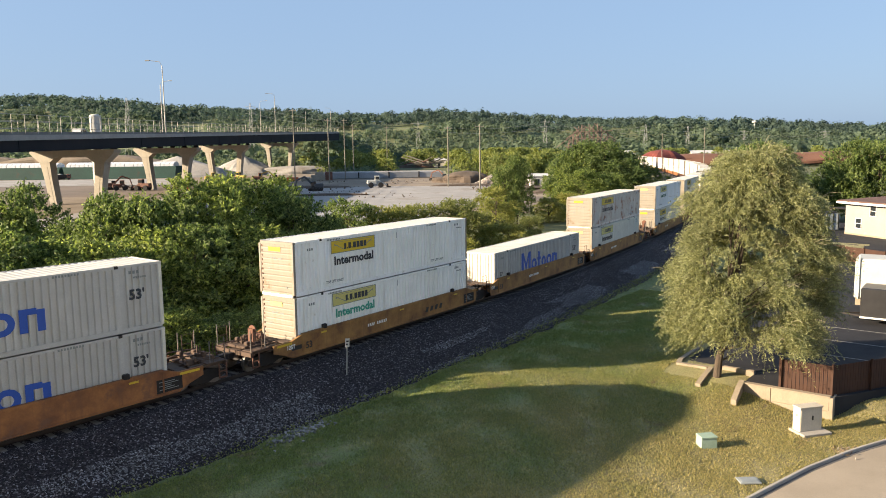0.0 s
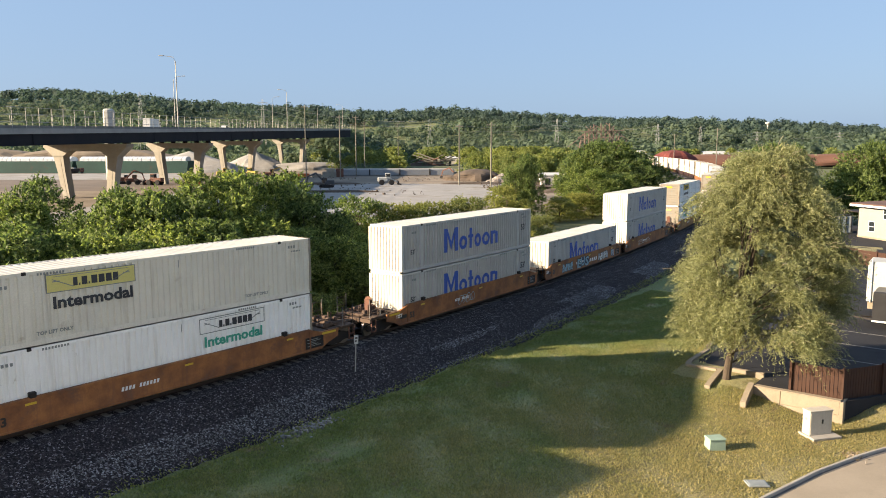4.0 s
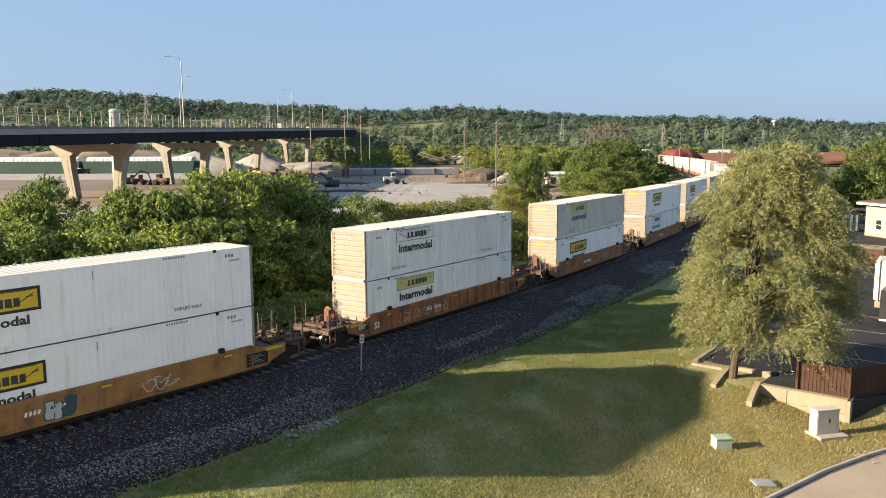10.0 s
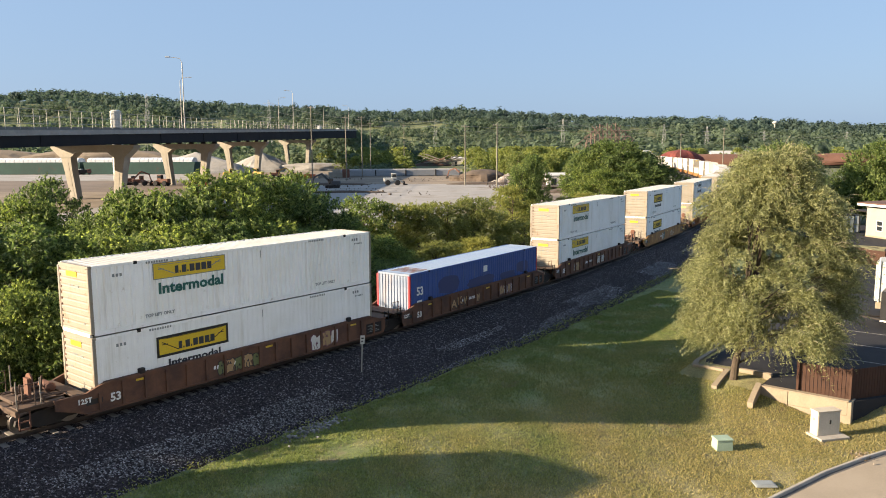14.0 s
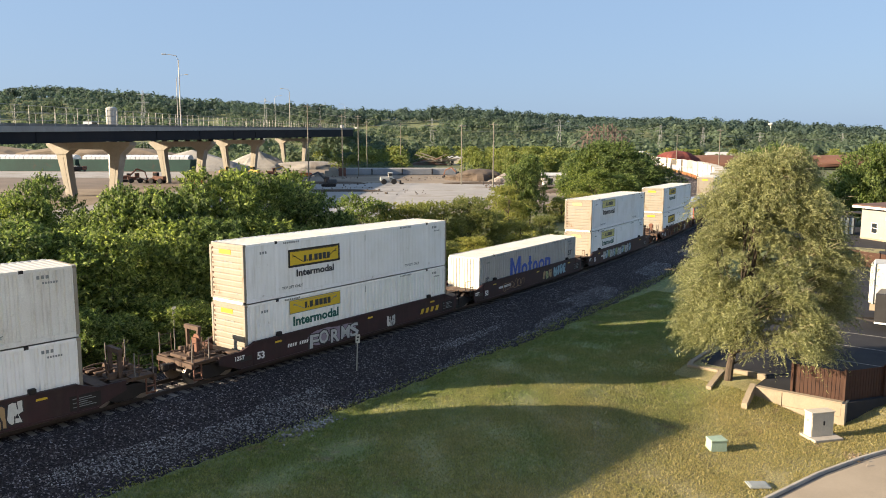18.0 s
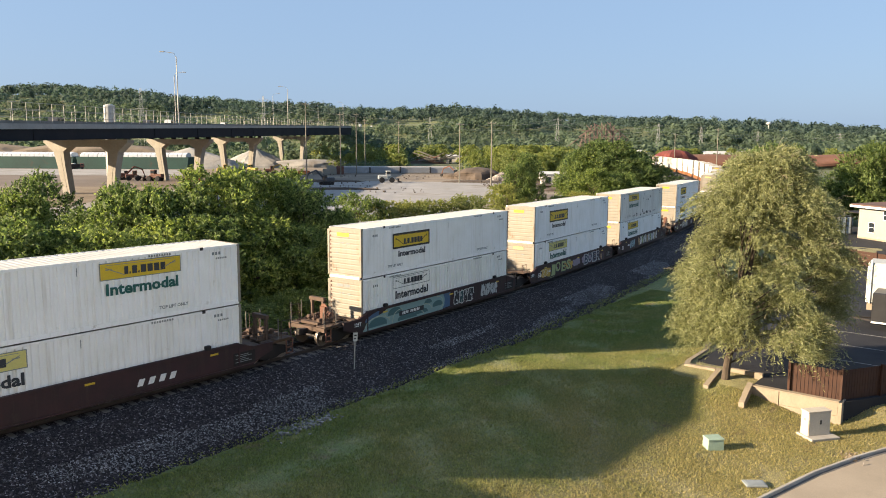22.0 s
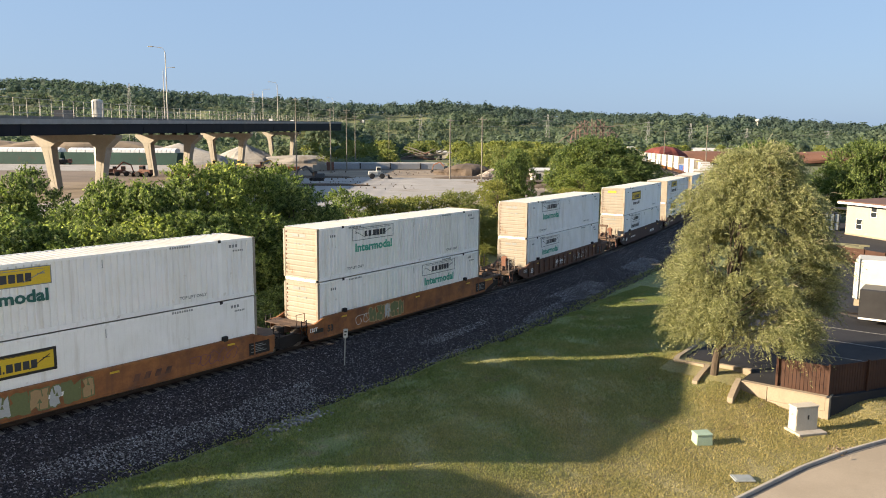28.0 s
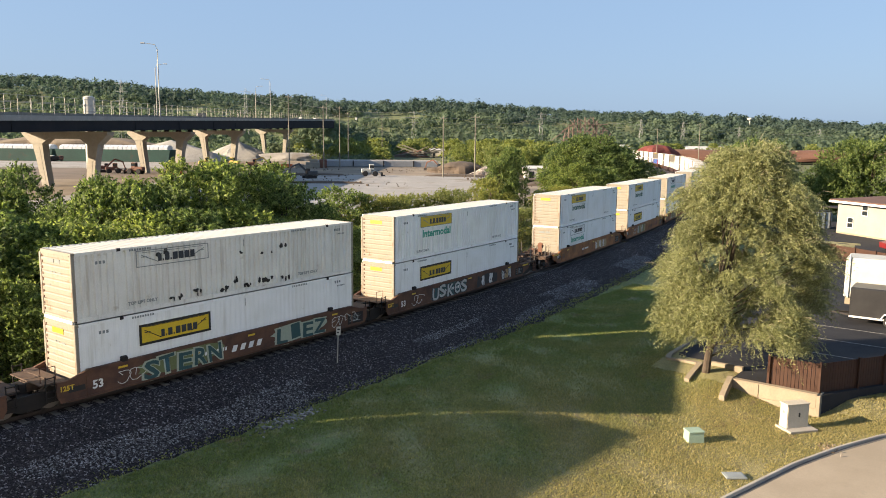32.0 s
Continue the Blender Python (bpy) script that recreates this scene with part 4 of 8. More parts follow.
def graffiti(parent, x0, seed, n, height, cols):
    """A row of sprayed swollen shapes with dark rims, each a part of its own."""
    r = random.Random(seed)
    x = 0.0
    for i in range(n):
        g = Geo()
        w = height * r.uniform(0.55, 0.95)
        cx, cz = x + w / 2, height / 2 + r.uniform(-0.05, 0.05)
        lean = r.uniform(-0.18, 0.22) * height
        shape = []
        for k in range(16):            # a swollen letter-like body, notched on one side
            ang = 2 * math.pi * k / 16
            q = r.uniform(0.86, 1.12) / max(abs(math.cos(ang)), abs(math.sin(ang))) ** 0.75
            if k == 3 + 4 * (i % 4):
                q *= 0.55
            shape.append((cx + 0.5 * w * q * math.cos(ang) + lean * 0.5 * math.sin(ang), cz + 0.5 * height * q * math.sin(ang)))
        y = -0.024 - 0.0025 * (i % 2)
        for k_, m in ((1.0, 0), (0.84, 1 + i % (len(cols) - 1))):
            g.face([(cx + (px - cx) * k_, y, cz + (pz - cz) * (k_ + 0.04 * (k_ < 1))) for px, pz in shape], m)
            y -= 0.0045
        hx, hz = cx + r.uniform(-0.12, 0.12) * w, cz + r.uniform(-0.2, 0.2) * height      # the eye and the slits of each swollen sign
        g.face([(hx - 0.13 * w, y, hz - 0.06 * height), (hx + 0.12 * w, y, hz - 0.09 * height), (hx + 0.02 * w, y, hz + 0.12 * height)], 0)
        for _ in range(2):
            sx, up = cx + r.uniform(-0.3, 0.3) * w, r.choice((-1, 1))
            g.bar((sx, y - 0.002, cz + up * height * 0.42), (sx + lean * 0.4, y - 0.002, cz + up * height * 0.12), 0.003, 0.04, 0)
        x += w * 0.94
        part("graffiti", g.mesh("graffiti", *[GRAFF[c] for c in cols]), None, parent, "sprayed swollen graffiti shape", pose(x0, 0, 0.36))


def sprayed_word(parent, x0, text, height, wide, fill, rim, lift=0.36):
    """A word in fat sprayed letters: a rim behind and a fill before, letter by letter."""
    for i, ch in enumerate(text):
        at = pose(x0 + i * wide, 0, lift + (0.03 if i % 2 else -0.02), 0, (4, -5, 2)[i % 3])
        back = part("graffiti_letter", writing(ch, height * 1.06, GRAFF[rim], wide * 1.10, height * 0.17), None, parent, "sprayed graffiti letter", at @ pose(-wide * 0.06, -0.030 - 0.002 * (i % 2), -0.02))
        part("fill", writing(ch, height * 0.96, GRAFF[fill], wide * 0.92, height * 0.07), None, back, "", pose(wide * 0.08, -0.005, 0.05))


def sprayed_blot(parent, x0, z0, w, h, colour, seed):
    """An uneven sprayed patch of colour."""
    r = random.Random(seed)
    n = 18
    shape = []
    for k in range(n):
        a = 2 * math.pi * k / n
        q = r.uniform(0.72, 1.08)
        sq = 1.0 / max(abs(math.cos(a)), abs(math.sin(a))) ** 0.5
        shape.append((w / 2 * math.cos(a) * q * sq, h / 2 * math.sin(a) * q * sq))
    part("spray_patch", Geo().face([(px, -0.0225, pz) for px, pz in shape]).mesh("spray_patch", GRAFF[colour]), None, parent, "sprayed patch of colour", pose(x0, 0, z0))


def sprayed_mural(parent, x0, x1):
    """A pale sea-green piece over the whole height of the sill: domes, sweeping strokes and blue ends."""
    w = x1 - x0
    def patch(shape, y, colour):
        part("spray_patch", Geo().face([(px, y, pz) for px, pz in shape]).mesh("spray_patch", GRAFF[colour]), None, parent, "sprayed patch of colour")
    patch([(x0 + 0.1, 0.60), (x0 + 1.3, 0.60), (x0 + 1.5, 1.35), (x0 + 0.9, 1.22), (x0 + 0.3, 1.02)], -0.0215, 14)
    patch([(x1 - 0.3, 0.36), (x1 + 0.75, 0.40), (x1 + 0.8, 1.34), (x1 - 0.3, 1.38)], -0.0215, 14)
    patch([(x0, 0.31), (x1 - 0.1, 0.31), (x1 + 0.12, 0.62), (x1 + 0.15, 1.0), (x1 - 0.05, 1.38), (x0 + 0.30 * w, 1.38), (x0 + 0.22 * w, 1.12), (x0 + 0.12 * w, 0.98), (x0 + 0.05 * w, 0.72)], -0.0225, 13)
    g = Geo()
    for cx, cz, rx, rz in ((0.17, 0.52, 0.105, 0.42), (0.37, 0.92, 0.085, 0.36), (0.52, 0.44, 0.12, 0.30), (0.70, 0.52, 0.085, 0.26), (0.79, 1.02, 0.05, 0.22), (0.92, 0.70, 0.07, 0.30)):
        g.face([(x0 + w * (cx + rx * math.cos(math.pi * k / 12)), -0.0245, cz + rz * (math.sin(math.pi * k / 12) - (0.2 if k in (0, 12) else 0.0))) for k in range(13)])
    part("spray_patch", g.mesh("spray_patch", GRAFF[15]), None, parent, "dark sea-green sprayed domes")
    g = Geo()
    for cx, cz, rx, rz, a0, a1 in ((0.17, 0.42, 0.145, 0.58, 0.3, 3.1), (0.43, 0.42, 0.09, 0.66, 1.2, 3.3), (0.60, 0.36, 0.13, 0.46, 0.1, 1.9), (0.74, 0.56, 0.10, 0.42, 0.0, 1.7), (0.92, 0.80, 0.075, 0.44, -1.2, 1.8), (0.30, 1.05, 0.05, 0.28, 2.2, 5.0)):
        pts = [(x0 + w * (cx + rx * math.cos(a0 + (a1 - a0) * k / 14)), min(1.36, max(0.34, cz + rz * math.sin(a0 + (a1 - a0) * k / 14)))) for k in range(15)]
        for a, b in zip(pts, pts[1:]):
            g.bar((a[0], -0.027, a[1]), (b[0], -0.027, b[1]), 0.004, 0.05)
    part("scrawl", g.mesh("scrawl", GRAFF[12]), None, parent, "pale sweeping sprayed strokes")
    part("spray_patch", Geo().box(x0 + 0.42 * w, x0 + 0.73 * w, -0.030, -0.028, 0.66, 0.94).mesh("spray_patch", GRAFF[0]), None, parent, "black band behind the number")


def scrawl_mesh(seed, length, height, mt):
    """Thin sprayed outlines: a row of round looping signs, not letters."""
    r = random.Random(seed)
    g = Geo()
    n = max(2, int(length / 0.5))
    for i in range(n):
        cx, w, h, lean = length * (i + 0.5) / n, length / n * 0.56, height * r.uniform(0.36, 0.52), r.uniform(-0.1, 0.15)
        start, turn = r.uniform(0, 6.28), r.choice((4.2, 5.4, 6.6))
        pts = []
        for k in range(15):
            a = start + turn * k / 14
            q = 1 + 0.18 * math.sin(3 * a + i)
            pts.append((cx + w * q * math.cos(a) + lean * math.sin(a), height * 0.5 + h * q * math.sin(a)))
        pts.append((cx + r.uniform(-0.1, 0.1), height * 0.5 + r.uniform(-0.1, 0.1)))
        for a, b in zip(pts, pts[1:]):
            g.bar((a[0], -0.026, a[1]), (b[0], -0.026, b[1]), 0.004, 0.028)
    return g.mesh("scrawl", mt)


CARS = {"o": (car_orange, False, 1.38, "orange-brown"), "t": (car_tan, False, 1.36, "yellow-brown"), "O": (car_orange, True, 1.38, "ribbed orange-brown"), "w": (car_brown, True, 1.40, "ribbed rusty brown"),
        "b": (car_brown, False, 1.38, "rusty brown"), "r": (car_red, False, 1.42, "dark red")}


def well_car(kind, ends, spray, at, half_gap, fine=True):
    """One well of the train: long side sills, end decks, trucks, rails and posts. half_gap: half the free way to the next well at rear and front."""
    paint, ribbed, top, words = CARS[kind]
    th = thing("well_car", at, words + " well car" + (" sprayed with graffiti" if spray else " carrying containers"), "railway car", "wells of the train")
    me = shared(("sill", kind, ends), lambda: sill_mesh(ribbed, ends, paint, top))
    back = "".join(reversed(ends))
    me2 = shared(("sill", kind, back), lambda: sill_mesh(ribbed, back, paint, top))
    near = part("side_sill", me, None, th, "", pose(0, -1.43, 0))
    part("side_sill", me2, None, th, "", pose(0, 1.43, 0, 0, 0, 180))
    beam = shared(("beam",), lambda: Geo().box(-0.12, 0.12, -1.39, 1.39, 0.24, 0.34).mesh("cross_beam", dark_steel))
    for x in (-6, -2, 2, 6):
        part("cross_beam", beam, None, th, "", pose(x, 0, 0))
    bulk = shared(("bulk", kind), lambda: Geo().box(-0.05, 0.05, -1.36, 1.36, 0.40, 1.06).mesh("bulkhead", paint))
    for sx, e in ((-1, ends[0]), (1, ends[1])):
        part("bulkhead", bulk, None, th, "", pose(sx * 8.45, 0, 0))
        tip = 11.15 if e == "c" else 9.62

        flip = pose(0, 0, 0, 0, 0, 0 if sx > 0 else 180)
        dk = part("centre_sill", shared(("centre_sill", e), lambda: Geo().box(8.5, tip, -0.34, 0.34, 0.72, 1.08).mesh("centre_sill", deck_steel)), None, th, "", flip)
        part("end_platform", shared("end_platform", lambda: Geo().cbox((8.75, 0, 1.115), (0.5, 2.7, 0.07), 0.015).mesh("end_platform", deck_steel)), None, dk)
        if fine and e == "c":
            side = shared("side_platform", lambda: Geo().cbox((0, 0, 0), (1.05, 0.72, 0.05), 0.012).mesh("side_platform", deck_steel))
            arm = shared("platform_arm", lambda: Geo().box(-0.375, 0.375, -0.12, 0.12, -0.04, 0.04).mesh("platform_arm", deck_steel))
            bar = shared("stringer", lambda: Geo().box(9.0, 11.03, -0.04, 0.04, 0.95, 1.05).mesh("stringer", deck_steel))
            for yy in (-1.0, 1.0):
                part("side_platform", side, None, dk, "", pose(10.55, yy, 1.112))
                part("platform_arm", arm, None, dk, "", pose(9.6, yy * 1.12, 1.09))
                for k in (0.55, 1.2):
                    part("stringer", bar, None, dk, "", pose(0, yy * k, 0))
            part("walkway", shared("walkway", lambda: Geo().cbox((9.6, 0, 1.112), (0.5, 1.5, 0.05), 0.01).mesh("walkway", deck_steel)), None, dk)
            part("end_beam", shared("end_beam", lambda: Geo().box(11.03, 11.16, -1.36, 1.36, 0.86, 1.075).mesh("end_beam", deck_steel)), None, dk)
        elif e == "a":
            part("walkway", shared("joint_walkway", lambda: Geo().cbox((9.28, 0, 1.112), (0.55, 2.5, 0.05), 0.012).mesh("walkway", deck_steel)), None, dk)
            part("joint", shared("joint", lambda: Geo().tube([(9.63, 0, 0.55), (9.63, 0, 1.05)], 0.32, 10).mesh("joint", dark_steel)), None, dk)
        if e == "c":
            truck(th, sx * 9.85)
            if not fine:
                continue
            post = shared("grab_post", lambda: Geo().tube([(0, 0, 0), (0, 0, 1.1)], 0.026, 6).mesh("grab_post", post_grey))
            for x, y in ((11.05, -1.25), (11.05, 1.25), (10.2, -1.32), (10.2, 1.32)):
                part("grab_post", post, None, dk, "", pose(x, y, 1.08))
            step = shared("step", lambda: Geo().box(-0.22, 0.22, -0.03, 0.03, 0.30, 0.36).box(-0.22, -0.17, -0.03, 0.03, 0.3, 1.0).box(0.17, 0.22, -0.03, 0.03, 0.3, 1.0).box(-0.22, 0.22, -0.03, 0.03, 0.6, 0.65).mesh("step", rust_brown))
            for y in (-1.36, 1.36):
                part("step", step, None, dk, "", pose(10.85, y, 0))
            coup = shared("coupler", lambda: Geo().box(11.1, 11.62, -0.11, 0.11, 0.72, 0.96).cbox((11.66, 0, 0.84), (0.3, 0.34, 0.34), 0.05).mesh("coupler", dark_steel))
            part("coupler", coup, None, dk)
            hose = shared("air_hose", lambda: Geo().tube([(11.15, -0.4, 0.9), (11.45, -0.42, 0.55), (11.75, -0.36, 0.42)], 0.03, 6).mesh("air_hose", black_paint))
            part("air_hose", hose, None, dk)
            if kind == "r":
                loop = shared("brake_frame", lambda: Geo().box(-0.07, 0.07, -0.5, -0.36, 0, 1.05).box(-0.07, 0.07, 0.36, 0.5, 0, 1.05).box(-0.1, 0.1, -0.55, 0.55, 1.05, 1.25).mesh("brake_frame", deck_steel))
                part("brake_frame", loop, None, dk, "rusty upright brake frame", pose(9.75, -0.5, 1.135))
            def hoop():
                g = Geo()
                g.tube([(11.0, 0, 0.5), (11.0, 0, 2.02), (10.4, 0, 2.02), (10.4, 0, 1.1)], 0.024, 6)
                g.tube([(11.0, 0, 1.55), (10.4, 0, 1.55)], 0.018, 6)
                return g.mesh("handrail", deck_steel)
            for y in (-1.3, 1.3):
                part("handrail", shared("handrail", hoop), None, dk, "", pose(0, y, 0))

            def gear():
                q = random.Random(7)
                g = Geo()
                for yy, zz in ((-0.95, 1.20), (-0.35, 1.34), (0.6, 1.22), (1.05, 1.30)):
                    g.tube([(9.1, yy, zz), (9.6, yy + 0.1, zz + 0.05), (10.9, yy - 0.05, zz)], 0.035, 6)
                for _ in range(9):
                    g.cbox((q.uniform(9.2, 10.9), q.uniform(-1.1, 1.1), q.uniform(1.2, 1.34)), (q.uniform(0.15, 0.4), q.uniform(0.12, 0.4), q.uniform(0.14, 0.4)), 0.03)
                for _ in range(4):
                    x, y = q.uniform(9.3, 10.9), q.uniform(-1.2, 0.9)
                    g.tube([(x, y, 1.1), (x + q.uniform(-0.06, 0.06), y, q.uniform(1.5, 1.95))], 0.04, 6)
                g.tube([(10.0, -1.1, 1.25), (10.0, 1.1, 1.25)], 0.06, 8)
                return g.mesh("brake_gear", deck_steel)
            part("brake_gear", shared("brake_gear", gear), None, dk, "rusty pipes, valves and levers")
            block = shared("deck_block", lambda: Geo().cbox((0, 0, -0.05), (0.95, 1.3, 0.14), 0.02).mesh("deck_block", deck_steel))
            part("deck_block", block, None, dk, "", pose(10.45, 0.0, 1.235))
            if sx < 0:
                brake = shared("brake_stand", lambda: Geo().box(-0.06, 0.06, -0.18, 0.18, 0, 0.95).tube([(-0.12, 0, 0.85), (-0.06, 0, 0.85)], 0.27, 14).mesh("brake_stand", rust_brown))
                part("brake_stand", brake, None, dk, "rusty brake wheel on its stand", pose(10.3, 0.45, 1.08))
                tank = shared("air_tank", lambda: Geo().tube([(-0.45, 0, 0), (-0.38, 0, 0), (0.38, 0, 0), (0.45, 0, 0)], [0.1, 0.19, 0.19, 0.1], 12).mesh("air_tank", rust_brown, smooth=False))
                part("air_tank", tank, None, dk, "", pose(9.25, -0.3, 1.32, 0, 0, 90))
        else:
            if sx < 0:
                truck(th, -(9.62 + half_gap[0]))
            if not fine:
                continue
            lad = shared("ladder", lambda: Geo().box(-0.2, -0.16, -0.02, 0.02, 0.45, 1.45).box(0.16, 0.2, -0.02, 0.02, 0.45, 1.45).box(-0.2, 0.2, -0.02, 0.02, 0.55, 0.59).box(-0.2, 0.2, -0.02, 0.02, 0.82, 0.86).box(-0.2, 0.2, -0.02, 0.02, 1.09, 1.13).box(-0.2, 0.2, -0.02, 0.02, 1.36, 1.4).mesh("ladder", dark_steel))
            part("ladder", lad, None, dk, "", pose(9.2, -1.36, 0))
            part("ladder", lad, None, dk, "", pose(9.2, 1.36, 0))
            post = shared("hand_post", lambda: Geo().tube([(0, -0.3, 0), (0, -0.3, 0.62), (0, 0.3, 0.62), (0, 0.3, 0)], 0.022, 6).mesh("hand_post", rust_brown))
            part("hand_post", post, None, dk, "", pose(9.1, 1.0, 1.1, 0, 0, 90))
    if not fine:
        return th
    # markings on the side that the camera sees
    ink = black_paint if kind in "to" else white_print
    painted = any(item[0] == "m" for item in spray)      # the marks lie under the paint
    if not painted:
        part("size_mark", writing("53", 0.34, ink), None, near, "", pose(-7.55, -0.03, 0.55))
    part("load_mark", writing("125T", 0.20, white_print if kind != "b" else safety_yellow), None, near, "", pose(-8.9, -0.03, 0.74))
    if kind in "otOb":
        stripe = shared("yellow_stripe", lambda: Geo().box(-0.5, 0.5, -0.055, -0.048, 0, 0.11).mesh("yellow_stripe", safety_yellow))
        for x, e in ((-9.05, ends[0]), (9.05, ends[1])):
            if e == "c":
                part("yellow_stripe", stripe, None, near, "worn yellow stripe", pose(x, 0, 0.98))
    soot = shared("soot", lambda: Geo().box(-0.35, 0.35, -0.026, -0.021, 0, 0.22).mesh("data_panel", black_paint))
    part("data_panel", soot, None, near, "black painted data panel", pose(-8.2, 0, 0.62))
    wide = shared("wide_soot", lambda: Geo().box(-0.62, 0.62, -0.026, -0.021, 0, 0.60).mesh("data_panel", dark_steel))
    panel = part("data_panel", wide, None, near, "wide black data panel with small white lines", pose(8.05, 0, 0.38))
    def data_lines():
        g = Geo()
        for k in range(5):
            g.box(-0.5 + 0.2 * (k % 2), 0.42 - 0.17 * (k % 3), -0.03, -0.027, 0.12 + 0.085 * k, 0.15 + 0.085 * k)
        return g.mesh("data_print", grey_lines)
    lines = shared("data_lines", data_lines)
    tagged(part("data_print", lines, None, panel), kind="stuff")

    def number():
        g = Geo()
        for i in range(11):
            if i != 4:
                g.plate([(i * 0.16, 0), (i * 0.16 + 0.10, 0), (i * 0.16 + 0.14, 0.17), (i * 0.16 + 0.04, 0.17)], -0.028, -0.022)
        return g.mesh("car_number", white_print)
    tagged(part("car_number", shared("number", number), None, near, "white bars of the car's number", pose(-2.6 if kind != "r" else (-4.6 if painted else -5.6), -0.006 if painted else 0, 0.72)), kind="stuff")
    tag = shared("reflector", lambda: Geo().box(0, 0.42, -0.03, -0.02, 0, 0.09).mesh("reflector", safety_yellow))
    for x in (-6.4, 0.4, 6.2):
        part("reflector", tag, None, near, "", pose(x, -0.002, 1.12))
    lug = shared("corner_guide", lambda: Geo().cbox((0, 0, 0), (0.28, 0.2, 0.24), 0.03).mesh("corner_guide", dark_steel))
    for x in (-6.1, 6.1):
        part("corner_guide", lug, None, near, "", pose(x, 0.02, top + 0.10))
    for item in spray:
        if item[0] == "g":
            _, x, n, seed, h, cols = item
            graffiti(near, x, seed, n, h, cols)
        elif item[0] == "w":
            sprayed_word(near, *item[1:])
        elif item[0] == "b":
            sprayed_blot(near, *item[1:])
        elif item[0] == "m":
            sprayed_mural(near, *item[1:])
        elif item[0] == "s":
            _, x, seed, length, m = item
            part("scrawl", scrawl_mesh(seed, length, 0.6, GRAFF[m]), None, near, "thin sprayed scrawl", pose(x, 0, 0.45))
        elif item[0] == "x":            # the owner's mark as plain slanted bars
            _, x, m = item
            def mark(m=m):
                g = Geo()
                for i in range(4):
                    g.plate([(i * 0.5, 0), (i * 0.5 + 0.26, 0), (i * 0.5 + 0.38, 0.3), (i * 0.5 + 0.12, 0.3)], -0.03, -0.02)
                return g.mesh("owner_mark", m)
            part("owner_mark", shared(("mark", m.name), mark), None, near, "slanted bars of the owner's mark", pose(x, 0, 0.55))
    return th


